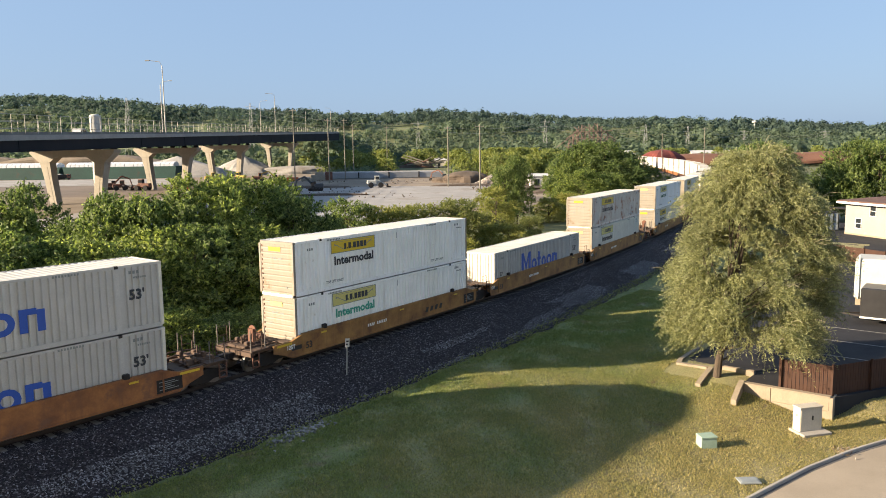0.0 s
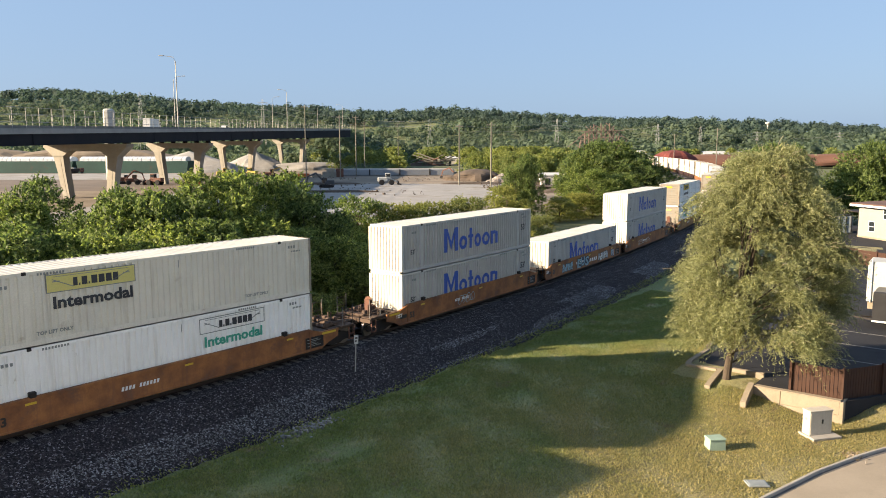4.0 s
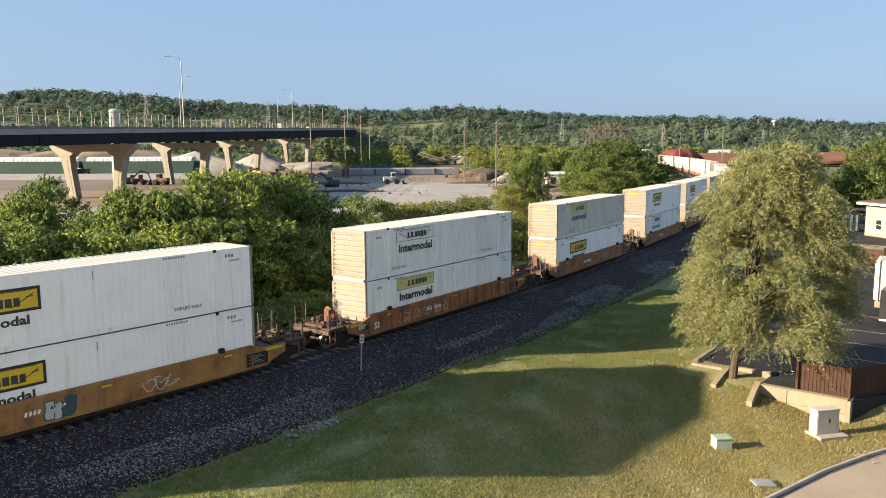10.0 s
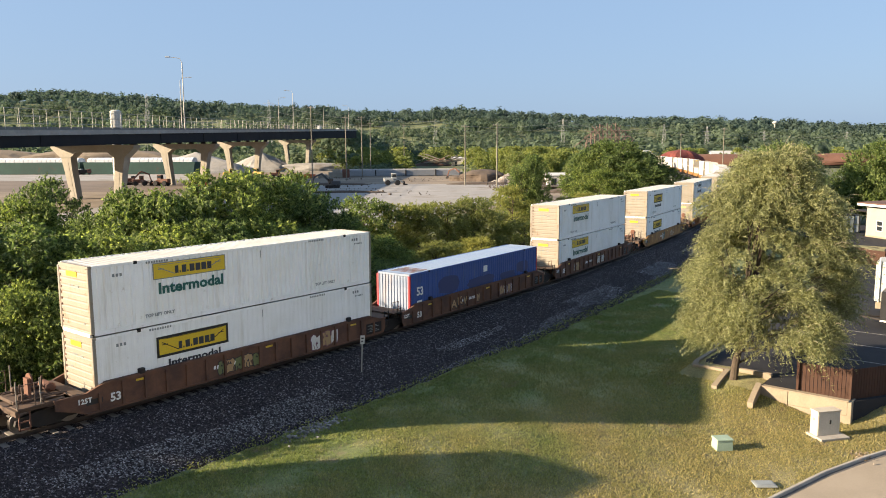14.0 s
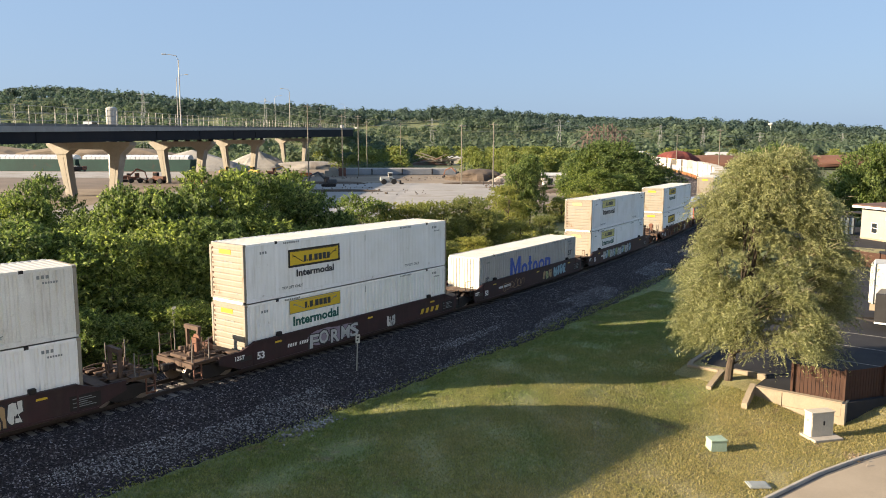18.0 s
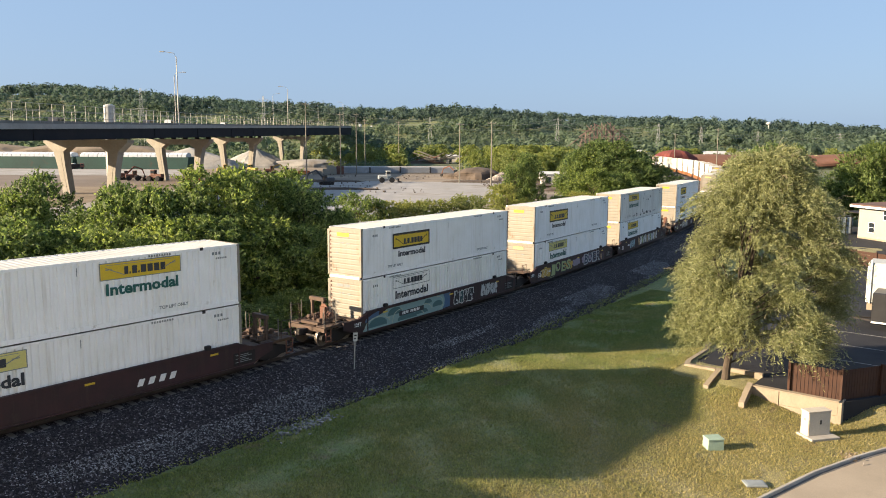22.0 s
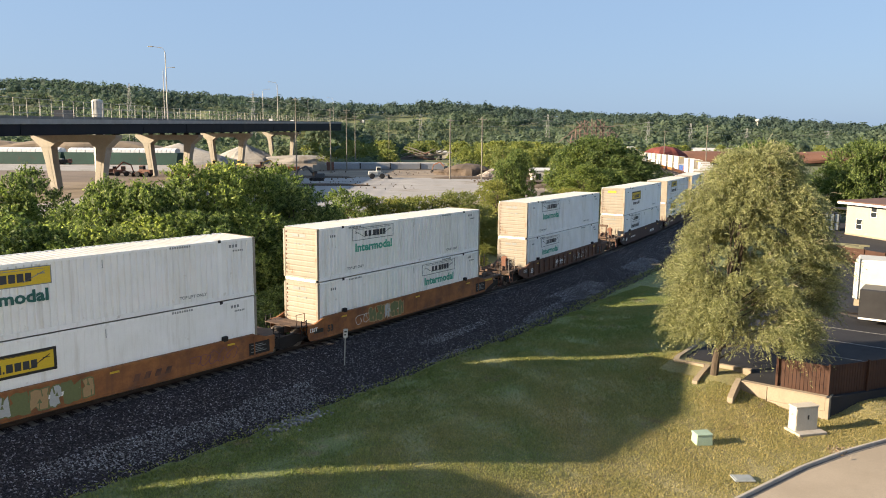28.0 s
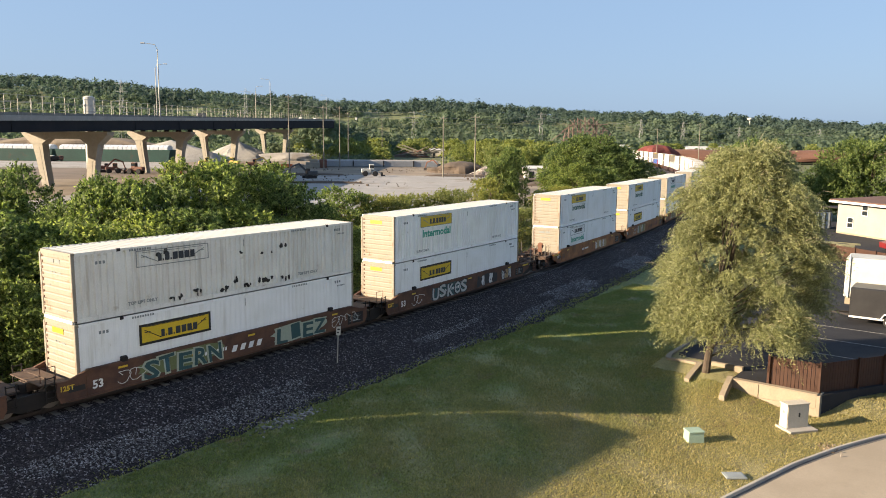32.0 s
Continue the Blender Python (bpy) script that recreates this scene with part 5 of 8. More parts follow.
# Wells from the front of the train to its rear: the container's rear end along the line at 16 s, car, end types (rear, front), upper and lower load, paint on the side.
WELLS = [
    (308.69, "t", "ca", "Y:d", "F:t", [("x", 3.0, black_paint)]),
    (285.14, "o", "ac", "M", "M", [("s", -4.2, 3, 2.4, 1), ("s", -1.5, 4, 2.0, 1)]),
    (265.71, "o", "aa", "", "M", [("g", -5.6, 4, 11, 0.75, (0, 2, 2)), ("b", -0.9, 0.8, 3.4, 0.9, 8, 7), ("w", -2.4, "EUS", 0.8, 0.95, 2, 0), ("g", 2.8, 5, 13, 0.75, (0, 1, 3)), ("g", 6.2, 2, 14, 0.7, (8, 2, 1)), ("x", 0.6, white_print)]),
    (246.32, "o", "ca", "M", "M", [("s", -2.2, 6, 2.0, 2)]),
    (222.88, "o", "ac", "F:dc", "Gr:t", []),
    (203.51, "o", "aa", "YB:d", "G:u", [("x", 1.0, white_print)]),
    (184.00, "o", "ca", "YB:d", "G:t", []),
    (160.45, "o", "cc", "F:gc", "YB:d", [("s", 2.0, 9, 1.6, 1)]),
    (136.88, "O", "cc", "G:d", "F:d", [("s", -5.4, 10, 3.0, 1), ("s", -2.6, 12, 2.2, 3)]),
    (113.07, "t", "cc", "YB:d", "YB:d", [("g", -1.9, 2, 15, 0.8, (4, 1, 4)), ("s", 2.2, 16, 1.6, 3)]),
    (89.59, "w", "ac", "Y:g", "Y:g", [("g", -5.2, 3, 17, 0.7, (7, 1, 7)), ("g", 0.2, 4, 18, 0.7, (7, 3, 1))]),
    (69.60, "w", "aa", "", "B", [("w", -3.9, "AKW", 0.52, 0.72, 7, 0, 0.5), ("g", -0.9, 1, 19, 0.6, (0, 7, 3)), ("g", 2.2, 4, 20, 0.7, (6, 7, 1))]),
    (50.13, "w", "ca", "Y:g", "YB:d", [("g", -2.4, 5, 21, 0.7, (0, 5, 7)), ("g", 3.3, 3, 22, 0.85, (6, 3, 7))]),
    (25.78, "r", "ac", "F:d", "F:g", [("g", -5.2, 14, 23, 0.85, (0, 1, 2, 9, 1))]),
    (6.11, "r", "aa", "", "M", [("s", -4.9, 24, 3.2, 7), ("g", 1.5, 3, 25, 0.7, (0, 7, 9)), ("g", 3.4, 4, 26, 0.85, (8, 2, 2))]),
    (-13.98, "r", "ca", "YB:d", "Y:g", [("b", -2.4, 0.8, 4.2, 0.9, 11, 21), ("w", -4.2, "FORMS", 0.72, 0.78, 1, 0), ("g", 2.0, 2, 28, 0.7, (0, 3, 1)), ("x", 5.2, safety_yellow)]),
    (-37.89, "r", "ac", "Y:gk", "Y:g", [("g", -4.8, 3, 29, 0.85, (0, 2, 2)), ("g", -1.9, 12, 30, 0.95, (0, 7, 3, 9, 1, 3))]),
    (-57.65, "r", "aa", "YB:d", "F:g", [("b", -6.0, 0.75, 2.4, 0.8, 10, 1), ("b", -1.6, 0.85, 1.9, 0.9, 10, 2), ("b", 0.2, 0.85, 1.8, 0.7, 11, 3), ("b", 2.6, 0.8, 2.6, 0.8, 11, 4), ("w", -5.3, "JOES", 0.83, 1.06, 9, 0, 0.46), ("w", 1.9, "BOER", 0.83, 0.99, 8, 1, 0.46), ("g", 6.0, 2, 32, 0.6, (6, 7, 0)), ("s", -7.2, 33, 1.4, 3)]),
    (-78.00, "r", "ca", "YB:d", "G:d", [("m", -8.2, -0.3), ("g", 0.9, 4, 35, 0.9, (3, 0, 4, 0)), ("g", 4.2, 4, 36, 0.9, (0, 1, 1))]),
    (-102.34, "r", "ac", "Yr:go", "F:d", [("x", 2.6, white_print)]),
    (-122.04, "r", "aa", "Y:d", "Y:g", [("x", 2.6, white_print)]),
    (-141.74, "r", "ca", "YB:d", "G:d", [("x", 2.6, white_print)]),
    (-165.91, "w", "cc", "G:t", "G:t", [("s", -3.0, 38, 2.5, 3), ("s", 1.5, 39, 3.0, 3)]),
    (-189.31, "o", "ac", "G:t", "Gr:t", [("s", -5.2, 40, 1.3, 3), ("g", -4.1, 5, 41, 0.95, (7, 5, 5, 1))]),
    (-209.50, "o", "aa", "Y:g", "YB:", [("s", -6.2, 42, 2.0, 1), ("g", -4.0, 6, 43, 0.9, (5, 1, 5, 7)), ("x", 1.4, rust_brown), ("s", 4.2, 44, 2.5, 6)]),
    (-230.06, "o", "ca", "Y:g", "G:t", [("g", 1.2, 6, 45, 0.8, (7, 3, 7))]),
    (-254.28, "b", "ac", "Yr:t".replace("r", ""), "YB:", [("s", -6.5, 46, 1.4, 3), ("b", -2.0, 0.82, 5.0, 0.95, 4, 47), ("w", -4.2, "USKOS", 0.82, 0.9, 1, 0), ("g", 1.6, 5, 48, 0.8, (0, 0, 3)), ("g", 5.2, 3, 49, 0.8, (0, 1, 7))]),
    (-274.05, "b", "aa", "G:k", "YB:", [("s", -6.6, 50, 1.4, 3), ("b", -3.2, 0.82, 4.6, 0.9, 5, 5), ("w", -5.3, "STERN", 0.80, 0.84, 4, 12), ("b", -2.6, 1.0, 0.5, 0.4, 10, 12), ("x", -0.6, white_print), ("b", 3.8, 0.84, 4.0, 0.92, 12, 6), ("w", 2.1, "LIEZ", 0.78, 0.9, 4, 12), ("s", 6.2, 53, 2.0, 3)]),
    (-293.8, "b", "ca", "Y:g", "Y:g", []),
    (-317.4, "o", "ac", "YB:d", "G:t", []),
]
# cream and rust (c, u) dull the sun's glare on these far white loads
AHEAD = [  # wells that have already passed: seen far off along the curve
    (328.6, "t", "aa", "", "M", []), (348.1, "t", "ac", "Y:du", "F:dc", []), (371.8, "t", "ca", "F:g", "Y:dc", []), (391.3, "o", "aa", "Y:dc", "Y:gu", []), (410.8, "o", "ac", "M", "M", []),
    (434.4, "o", "ca", "YB:dc", "G:d", []), (453.9, "o", "aa", "M", "M", []), (473.4, "o", "ac", "Y:gc", "F:dc", []), (497.0, "r", "ca", "G:tu", "Y:dc", []), (516.5, "r", "aa", "YB:d", "YB:dc", []),
    (536.0, "r", "ac", "F:gc", "Y:du", []), (559.6, "w", "cc", "Y:gc", "G:t", []), (583.2, "o", "ca", "M", "M", []), (602.7, "o", "aa", "Y:dc", "G:dc", []), (622.2, "o", "ac", "YB:du", "F:dc", []),
    (645.8, "w", "cc", "Y:g", "Y:gc", []), (669.4, "t", "ca", "G:tc", "G:du", []), (688.9, "t", "aa", "Y:gc", "YB:d", []), (708.4, "t", "ac", "M", "M", []),
    (732.0, "r", "cc", "Y:gc", "Y:gc", []), (755.6, "r", "cc", "G:tu", "F:gc", []),
]


def gone(t):
    """How far the train is past its place at 16 s."""
    u = (t - 16) / 16
    return 286.87 * u + 4.695 * u ** 2 - 1.018 * u ** 3 - 1.709 * u ** 4


def well_pose(s0, t):
    """A well's pose: the middle between the two ends of its load on the line."""
    a, b = line(s0 + gone(t)), line(s0 + gone(t) + LEN)
    return Matrix.Translation(((a[0] + b[0]) / 2, (a[1] + b[1]) / 2, 0)) @ Matrix.Rotation(math.atan2(b[1] - a[1], b[0] - a[0]), 4, "Z")


LOAD_Z = 0.358
rolling = []
order = sorted(WELLS + AHEAD, reverse=True)
for i, (s0, kind, ends, upper, lower, spray) in enumerate(order):
    m = well_pose(s0, 0)
    behind = (s0 - order[i + 1][0]) / 2 - CL - (9.62 - CL) if i + 1 < len(order) else 0.1
    rolling.append((well_car(kind, ends, spray, m, (behind, 0), s0 < 375), s0, 0.0))
    rolling.append((container(lower, m @ pose(0, 0, LOAD_Z), "in a well car", s0 < 375), s0, LOAD_Z))
    if upper:
        rolling.append((container(upper, m @ pose(0, 0, LOAD_Z + HGT + 0.012), "stacked", s0 < 375), s0, LOAD_Z + HGT + 0.012))


def motions():
    """The train rolls along its curve, all wells and loads together; cars and lorries cross the overpass."""
    times = [float(t) for t in range(33)]
    for ob, s0, z in rolling:
        walk(ob, [(t, well_pose(s0, t) @ pose(0, 0, z)) for t in times])
    for ob, passes, wait in traffic:
        walk(ob, [(t, drive(min(600.0, max(wait, 116 + 21.4 * (t - passes))))) for t in times])

# ---- the river yard: a grid turned to run away from the balcony ----
_a = radians(51.25)


def grid(lat, dep, z=0.0):
    """A place in the yard: lat to the right, dep away from the balcony."""
    return Vector((math.sin(_a) * dep + math.cos(_a) * lat, -30.85 + math.cos(_a) * dep - math.sin(_a) * lat, z))


YARD_TURN = -51.25 + 90.0              # turn of a thing whose x axis runs away along dep


def site(lat, dep, z=GROUND - 0.32, turn=0.0):
    """A pose in the yard: local x to the right, local y away, turned by turn degrees."""
    return Matrix.Translation(grid(lat, dep, z)) @ Matrix.Rotation(-_a + radians(turn), 4, "Z")


def sheet(name, corners, z, mt, label):
    setting(name, Geo().face([grid(a, b, z) for a, b in corners]), mt, label)


sheet("yard", [(-340, 150), (-60, 130), (40, 150), (52, 300), (30, 380), (-60, 440), (-340, 470)], LOW + 0.02, dirt_mat, "broad packed-dirt construction yard")
sheet("gravel_lot", [(-75, 120), (-10, 112), (12, 170), (26, 262), (-30, 268), (-56, 262), (-57, 216), (-72, 212)], LOW + 0.04, gravel_mat, "pale gravel surface in the yard")
sheet("pale_strip", [(-360, 312), (-100, 306), (-124, 384), (-360, 388)], LOW + 0.04, gravel_mat, "pale sandy strip in the yard")
sheet("river", [(-900, 392), (-128, 390), (-60, 440), (-20, 366), (60, 366), (90, 395), (-10, 480), (-60, 560), (-900, 640)], LOW + 0.05, water_mat, "calm river behind the yard")
sheet("dark_strip", [(-260, 228), (-60, 222), (-56, 300), (-100, 304), (-260, 309)], LOW + 0.045, surface("dark_wet_soil", (0.115, 0.09, 0.07), (0.17, 0.13, 0.10), 0.9, scale=0.05, grain=2, bump=0.4, depth=0.05), "dark churned soil in the yard")

# the overpass: deck, girders, parapets, fence, piers
pier_mat = surface("sunlit_pier_concrete", (0.305, 0.285, 0.24), (0.24, 0.22, 0.183), 0.85, scale=0.4, grain=4, stain=(0.198, 0.135, 0.09), stain_size=0.3, stain_amount=0.05, streak=(0.28, 0.22, 0.16), bump=0.2)
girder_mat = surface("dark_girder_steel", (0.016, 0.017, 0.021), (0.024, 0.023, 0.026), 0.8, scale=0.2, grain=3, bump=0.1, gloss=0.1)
parapet_mat = surface("grey_parapet_concrete", (0.34, 0.32, 0.29), (0.27, 0.25, 0.23), 0.85, scale=0.3, grain=4, bump=0.1)
barrier_mat = surface("stained_barrier_concrete", (0.21, 0.20, 0.18), (0.15, 0.14, 0.125), 0.9, scale=0.3, grain=4, streak=(0.11, 0.10, 0.09), bump=0.1)
fence_steel = plain("galvanised_fence_steel", (0.33, 0.32, 0.29), 0.55, 0.2)
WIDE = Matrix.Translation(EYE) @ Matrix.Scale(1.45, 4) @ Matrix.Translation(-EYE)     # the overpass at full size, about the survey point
FOOT = 10.73 + (LOW - 0.3 - 10.73) / 1.45
bridge = thing("overpass_bridge", WIDE, "long steel-girder road overpass on concrete piers", "bridge")


def deck_at(d):
    """Centre line, underside and parapet top of the overpass at depth d."""
    return -59.0 - 0.045 * (d - 127) + 0.00011 * (d - 127) ** 2, 11.3 + 0.0178 * (d - 83), 13.1 + 0.0252 * (d - 83)


def along(name, o0, o1, zf0, zf1, mt, label="", d0=45, d1=490, step=30):
    """A long member of the overpass between two offsets from its centre and two heights."""
    rings = []
    d = d0
    while d <= d1 + 0.1:
        c, lo, hi = deck_at(d)
        rings.append([grid(c + o0, d, zf0(lo, hi)), grid(c + o1, d, zf0(lo, hi)), grid(c + o1, d, zf1(lo, hi)), grid(c + o0, d, zf1(lo, hi))])
        d += step
    return part(name, Geo().loft(rings), mt, bridge, label)


along("deck", -9.3, 9.3, lambda lo, hi: hi - 0.75, lambda lo, hi: hi - 0.50, parapet_mat, "concrete deck slab")
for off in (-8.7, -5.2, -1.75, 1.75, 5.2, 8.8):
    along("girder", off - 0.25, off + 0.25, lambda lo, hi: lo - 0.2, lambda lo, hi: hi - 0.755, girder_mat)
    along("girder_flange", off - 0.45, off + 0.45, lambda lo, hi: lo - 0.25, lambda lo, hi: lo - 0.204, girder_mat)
along("parapet", 8.95, 9.3, lambda lo, hi: hi - 0.498, lambda lo, hi: hi - 0.1, parapet_mat, "concrete parapet")
along("barrier", 8.5, 8.9, lambda lo, hi: hi - 0.498, lambda lo, hi: hi + 0.25, barrier_mat, "stained grey traffic barrier")
along("barrier", -8.9, -8.5, lambda lo, hi: hi - 0.498, lambda lo, hi: hi + 0.25, barrier_mat, "stained grey traffic barrier")
along("parapet", -9.3, -8.95, lambda lo, hi: hi - 0.498, lambda lo, hi: hi, parapet_mat, "concrete parapet")
fp = Geo().box(-0.03, 0.03, -0.03, 0.03, 0, 2.3).mesh("fence_post", fence_steel)
for i in range(95):
    d = 62 + i * 3.0 * (1 + i * 0.006)
    if d > 485:
        break
    c, lo, hi = deck_at(d)
    part("fence_post", fp, None, bridge, "", Matrix.Translation(grid(c + 9.1, d, hi)))
    if i % 2 == 0:
        part("fence_post", fp, None, bridge, "", Matrix.Translation(grid(c - 9.1, d + 1, hi)))
for k in (0.6, 1.4, 2.3):
    along("fence_rail", 9.08, 9.12, lambda lo, hi: hi + k, lambda lo, hi: hi + k + 0.05, fence_steel)
along("fence_rail", -9.12, -9.08, lambda lo, hi: hi + 2.3, lambda lo, hi: hi + 2.35, fence_steel)


def pier(d):
    """A two-column pier: leaning columns that flare into an arched cap, bearings between cap and girders."""
    c, lo, hi = deck_at(d)
    gap = 0.22 if d < 150 else 0.6
    top = lo - 0.255 - gap
    g = Geo()
    g.plate([(-9.0, top), (-8.9, top - 0.55), (-6.9, top - 2.1), (-4.7, top - 2.1), (-3.4, top - 1.25), (3.4, top - 1.25), (4.7, top - 2.1), (6.9, top - 2.1), (8.9, top - 0.55), (9.0, top)], -0.8, 0.8)
    cap = part("pier", g, pier_mat, bridge, "sunlit concrete pier with an arched cap", site(c, d, 0, -20))
    for sx in (-1, 1):
        rings = []
        for z, x, w, t in ((FOOT, sx * 4.6, 0.75, 0.6), (top - 4.5, sx * 5.4, 0.85, 0.66), (top - 2.1, sx * 5.8, 1.08, 0.7)):
            rings.append([(x - w, -t, z), (x + w, -t, z), (x + w, t, z), (x - w, t, z)])
        col = part("column", Geo().loft(rings), pier_mat, cap)
        panel = [[(x - w * 0.35, -t - 0.03, z), (x + w * 0.35, -t - 0.03, z), (x + w * 0.35, -t + 0.02, z), (x - w * 0.35, -t + 0.02, z)] for (z, x, w, t) in ((FOOT, sx * 4.6, 0.75, 0.6), (top - 4.5, sx * 5.4, 0.85, 0.66), (top - 2.6, sx * 5.7, 1.0, 0.69))]
        part("rib", Geo().loft(panel), pier_mat, col)
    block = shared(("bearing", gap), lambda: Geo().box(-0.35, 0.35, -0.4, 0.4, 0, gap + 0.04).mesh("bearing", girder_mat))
    for off in (-8.2, -5.0, -1.7, 1.7, 5.0, 8.2):
        part("bearing", block, None, cap, "", pose(off, 0, top - 0.02))


for d in (68, 130, 182, 240, 334):
    pier(d)
splice = Geo().box(-0.2, 0.2, -0.06, 0.06, -0.5, 1.25).mesh("splice_plate", girder_mat)
for d in (92, 137, 165, 196, 222, 270):
    c, lo, hi = deck_at(d)
    part("splice_plate", splice, None, bridge, "", Matrix.Translation(grid(c + 9.1, d, lo + 0.3)) @ Matrix.Rotation(-_a + radians(88), 4, "Z"))
emb = Geo()
emb.loft([[grid(-72, 455, FOOT), grid(-70, 455, FOOT), grid(-70, 455, FOOT + 0.1), grid(-72, 455, FOOT + 0.1)], [grid(-90, 486, FOOT), grid(-40, 486, FOOT), grid(-61, 486, 20), grid(-84, 486, 20)], [grid(-120, 640, FOOT), grid(-50, 640, FOOT), grid(-70, 640, 24), grid(-95, 640, 24)]])
setting("embankment", emb, rough_land, "grassy embankment at the overpass's far end").matrix_basis = WIDE


def street_lamp(p, height, turn, group="lamps on the overpass"):
    th = thing("street_lamp", Matrix.Translation(p) @ Matrix.Rotation(turn, 4, "Z"), "tall galvanised street lamp on the overpass", "street lamp", group)
    part("pole", Geo().tube([(0, 0, 0), (0, 0, height * 0.92), (-0.6, 0, height * 0.98), (-3.4, 0, height)], [0.19, 0.13, 0.10, 0.075], 8), fence_steel, th)
    part("lamp_head", Geo().cbox((-4.0, 0, height - 0.02), (1.3, 0.5, 0.28), 0.08), fence_steel, th)


for d, off, h in ((152, 9.0, 14.5), (209, -9.0, 14.5), (279, 9.0, 14.5), (340, -9.0, 14.5), (434, 9.0, 14.0), (456, -9.0, 14.0)):
    c, lo, hi = deck_at(d)
    street_lamp(WIDE @ grid(c + off, d, hi - 0.52), h * 1.45, -_a + (0 if off > 0 else math.pi))

# traffic on the overpass, driving away over the bridge
car_white = plain("white_car_paint", (0.62, 0.62, 0.60), 0.35)
car_dark = plain("dark_grey_car_paint", (0.05, 0.052, 0.056), 0.35)
car_glass = plain("dark_car_glass", (0.02, 0.024, 0.028), 0.1)
rubber = plain("car_tyre_rubber", (0.02, 0.02, 0.021), 0.9)
ROAD_UP = 0.5                          # the parapet's top above the carriageway
traffic = []


def drive(d):
    """A vehicle's pose on the overpass at depth d, heading away."""
    c, lo, hi = deck_at(d)
    c2, _, hi2 = deck_at(d + 2)
    a, b = WIDE @ grid(c + 5.2, d, hi - ROAD_UP), WIDE @ grid(c2 + 5.2, d + 2, hi2 - ROAD_UP)
    return Matrix.Translation(a + Vector((0, 0, 0.003))) @ Matrix.Rotation(math.atan2(b.y - a.y, b.x - a.x), 4, "Z")


def vehicle(paint, long, tall, label, passes, wait):
    """passes: when it goes by the first pier; wait: where it stands before it sets off."""
    th = thing("car" if long < 6 else "truck", drive(max(wait, 116 - 21.4 * passes)), label, "car" if long < 6 else "truck", "traffic on the overpass")
    h, k = long / 2, tall * 0.52
    if long < 6:
        body = [(-h, 0.35), (h, 0.35), (h, 0.85), (h - 0.9, k + 0.12), (h - 1.7, tall), (-h + 0.35, tall), (-h, k)]
        panes = [(h - 1.15, k + 0.1), (h - 1.75, tall - 0.12), (-h + 0.5, tall - 0.12), (-h + 0.25, k + 0.1)]
    else:
        body = [(-h, 0.7), (h, 0.5), (h, 1.5), (h - 0.3, 2.5), (h - 1.9, 2.6), (h - 2.0, tall), (-h, tall)]
        panes = [(h - 0.12, 1.6), (h - 0.35, 2.4), (h - 1.5, 2.4), (h - 1.5, 1.6)]
    part("body", Geo().plate(body, -0.92, 0.92), paint, th)
    part("window", Geo().plate(panes[::-1] if long < 6 else panes, -0.935, 0.935), car_glass, th)
    wheel = shared("car_wheel", lambda: Geo().tube([(0, -0.11, 0), (0, 0.11, 0)], 0.36, 12).mesh("wheel", rubber))
    for x in (-h + 0.9, h - 0.9):
        for y in (-0.86, 0.86):
            part("wheel", wheel, None, th, "", pose(x, y, 0.36))
    traffic.append((th, passes, wait))


vehicle(car_white, 4.8, 1.85, "white sport utility car driving over the bridge", -0.2, 50)
vehicle(car_white, 9.5, 3.3, "white box lorry driving over the bridge", 2.5, 50)
vehicle(car_dark, 7.0, 2.9, "dark grey lorry driving over the bridge", 6.0, 71)
vehicle(car_white, 4.7, 1.75, "white car driving over the bridge", 17.9, 66)
vehicle(car_white, 5.2, 2.05, "white van driving over the bridge", 20.0, 62)
vehicle(car_dark, 4.8, 1.85, "dark grey sport utility car driving over the bridge", 20.6, 57.5)
vehicle(car_dark, 4.8, 1.85, "dark grey car driving over the bridge", 22.4, 53)
vehicle(car_dark, 6.4, 2.4, "dark pickup with a box driving over the bridge", 28.1, 47.5)

# barges on the river
hull_mat = surface("green_barge_hull", (0.025, 0.085, 0.065), (0.02, 0.06, 0.05), 0.7, scale=0.1, grain=1.5, stain=(0.05, 0.05, 0.04), stain_size=0.15, stain_amount=0.1, bump=0.1)
cover_mat = surface("white_barge_cover", (0.66, 0.68, 0.70), (0.55, 0.57, 0.60), 0.6, scale=0.2, grain=3, bump=0.1)


def barge(lat, dep, length, height):
    th = thing("river_barge", site(lat, dep, LOW + 0.03), "dark green covered hopper barge with white covers", "barge", "barges on the river")
    part("hull", Geo().loft([[(-length / 2 + 1, -5.2, 0), (length / 2 - 1, -5.2, 0), (length / 2 - 1, 5.2, 0), (-length / 2 + 1, 5.2, 0)], [(-length / 2, -5.3, height), (length / 2, -5.3, height), (length / 2, 5.3, height), (-length / 2, 5.3, height)]]), hull_mat, th)
    cv = Geo()
    n = int(length / 2.4)
    w = (length - 3) / n
    prof = [(-4.4, 0), (-4.2, 1.2), (-2.4, 2.0), (0, 2.3), (2.4, 2.0), (4.2, 1.2), (4.4, 0)]
    me = Geo().loft([[(-w / 2 + 0.12, y, z) for y, z in prof], [(w / 2 - 0.12, y, z) for y, z in prof]]).mesh("cover", cover_mat)
    for i in range(n):
        part("cover", me, None, th, "", pose(-length / 2 + 1.5 + w * (i + 0.5), 0, height))


barge(-158, 402, 58, 6.0)
barge(-220, 403, 62, 6.0)
barge(-286, 404, 66, 6.0)
barge(-356, 405, 70, 6.0)

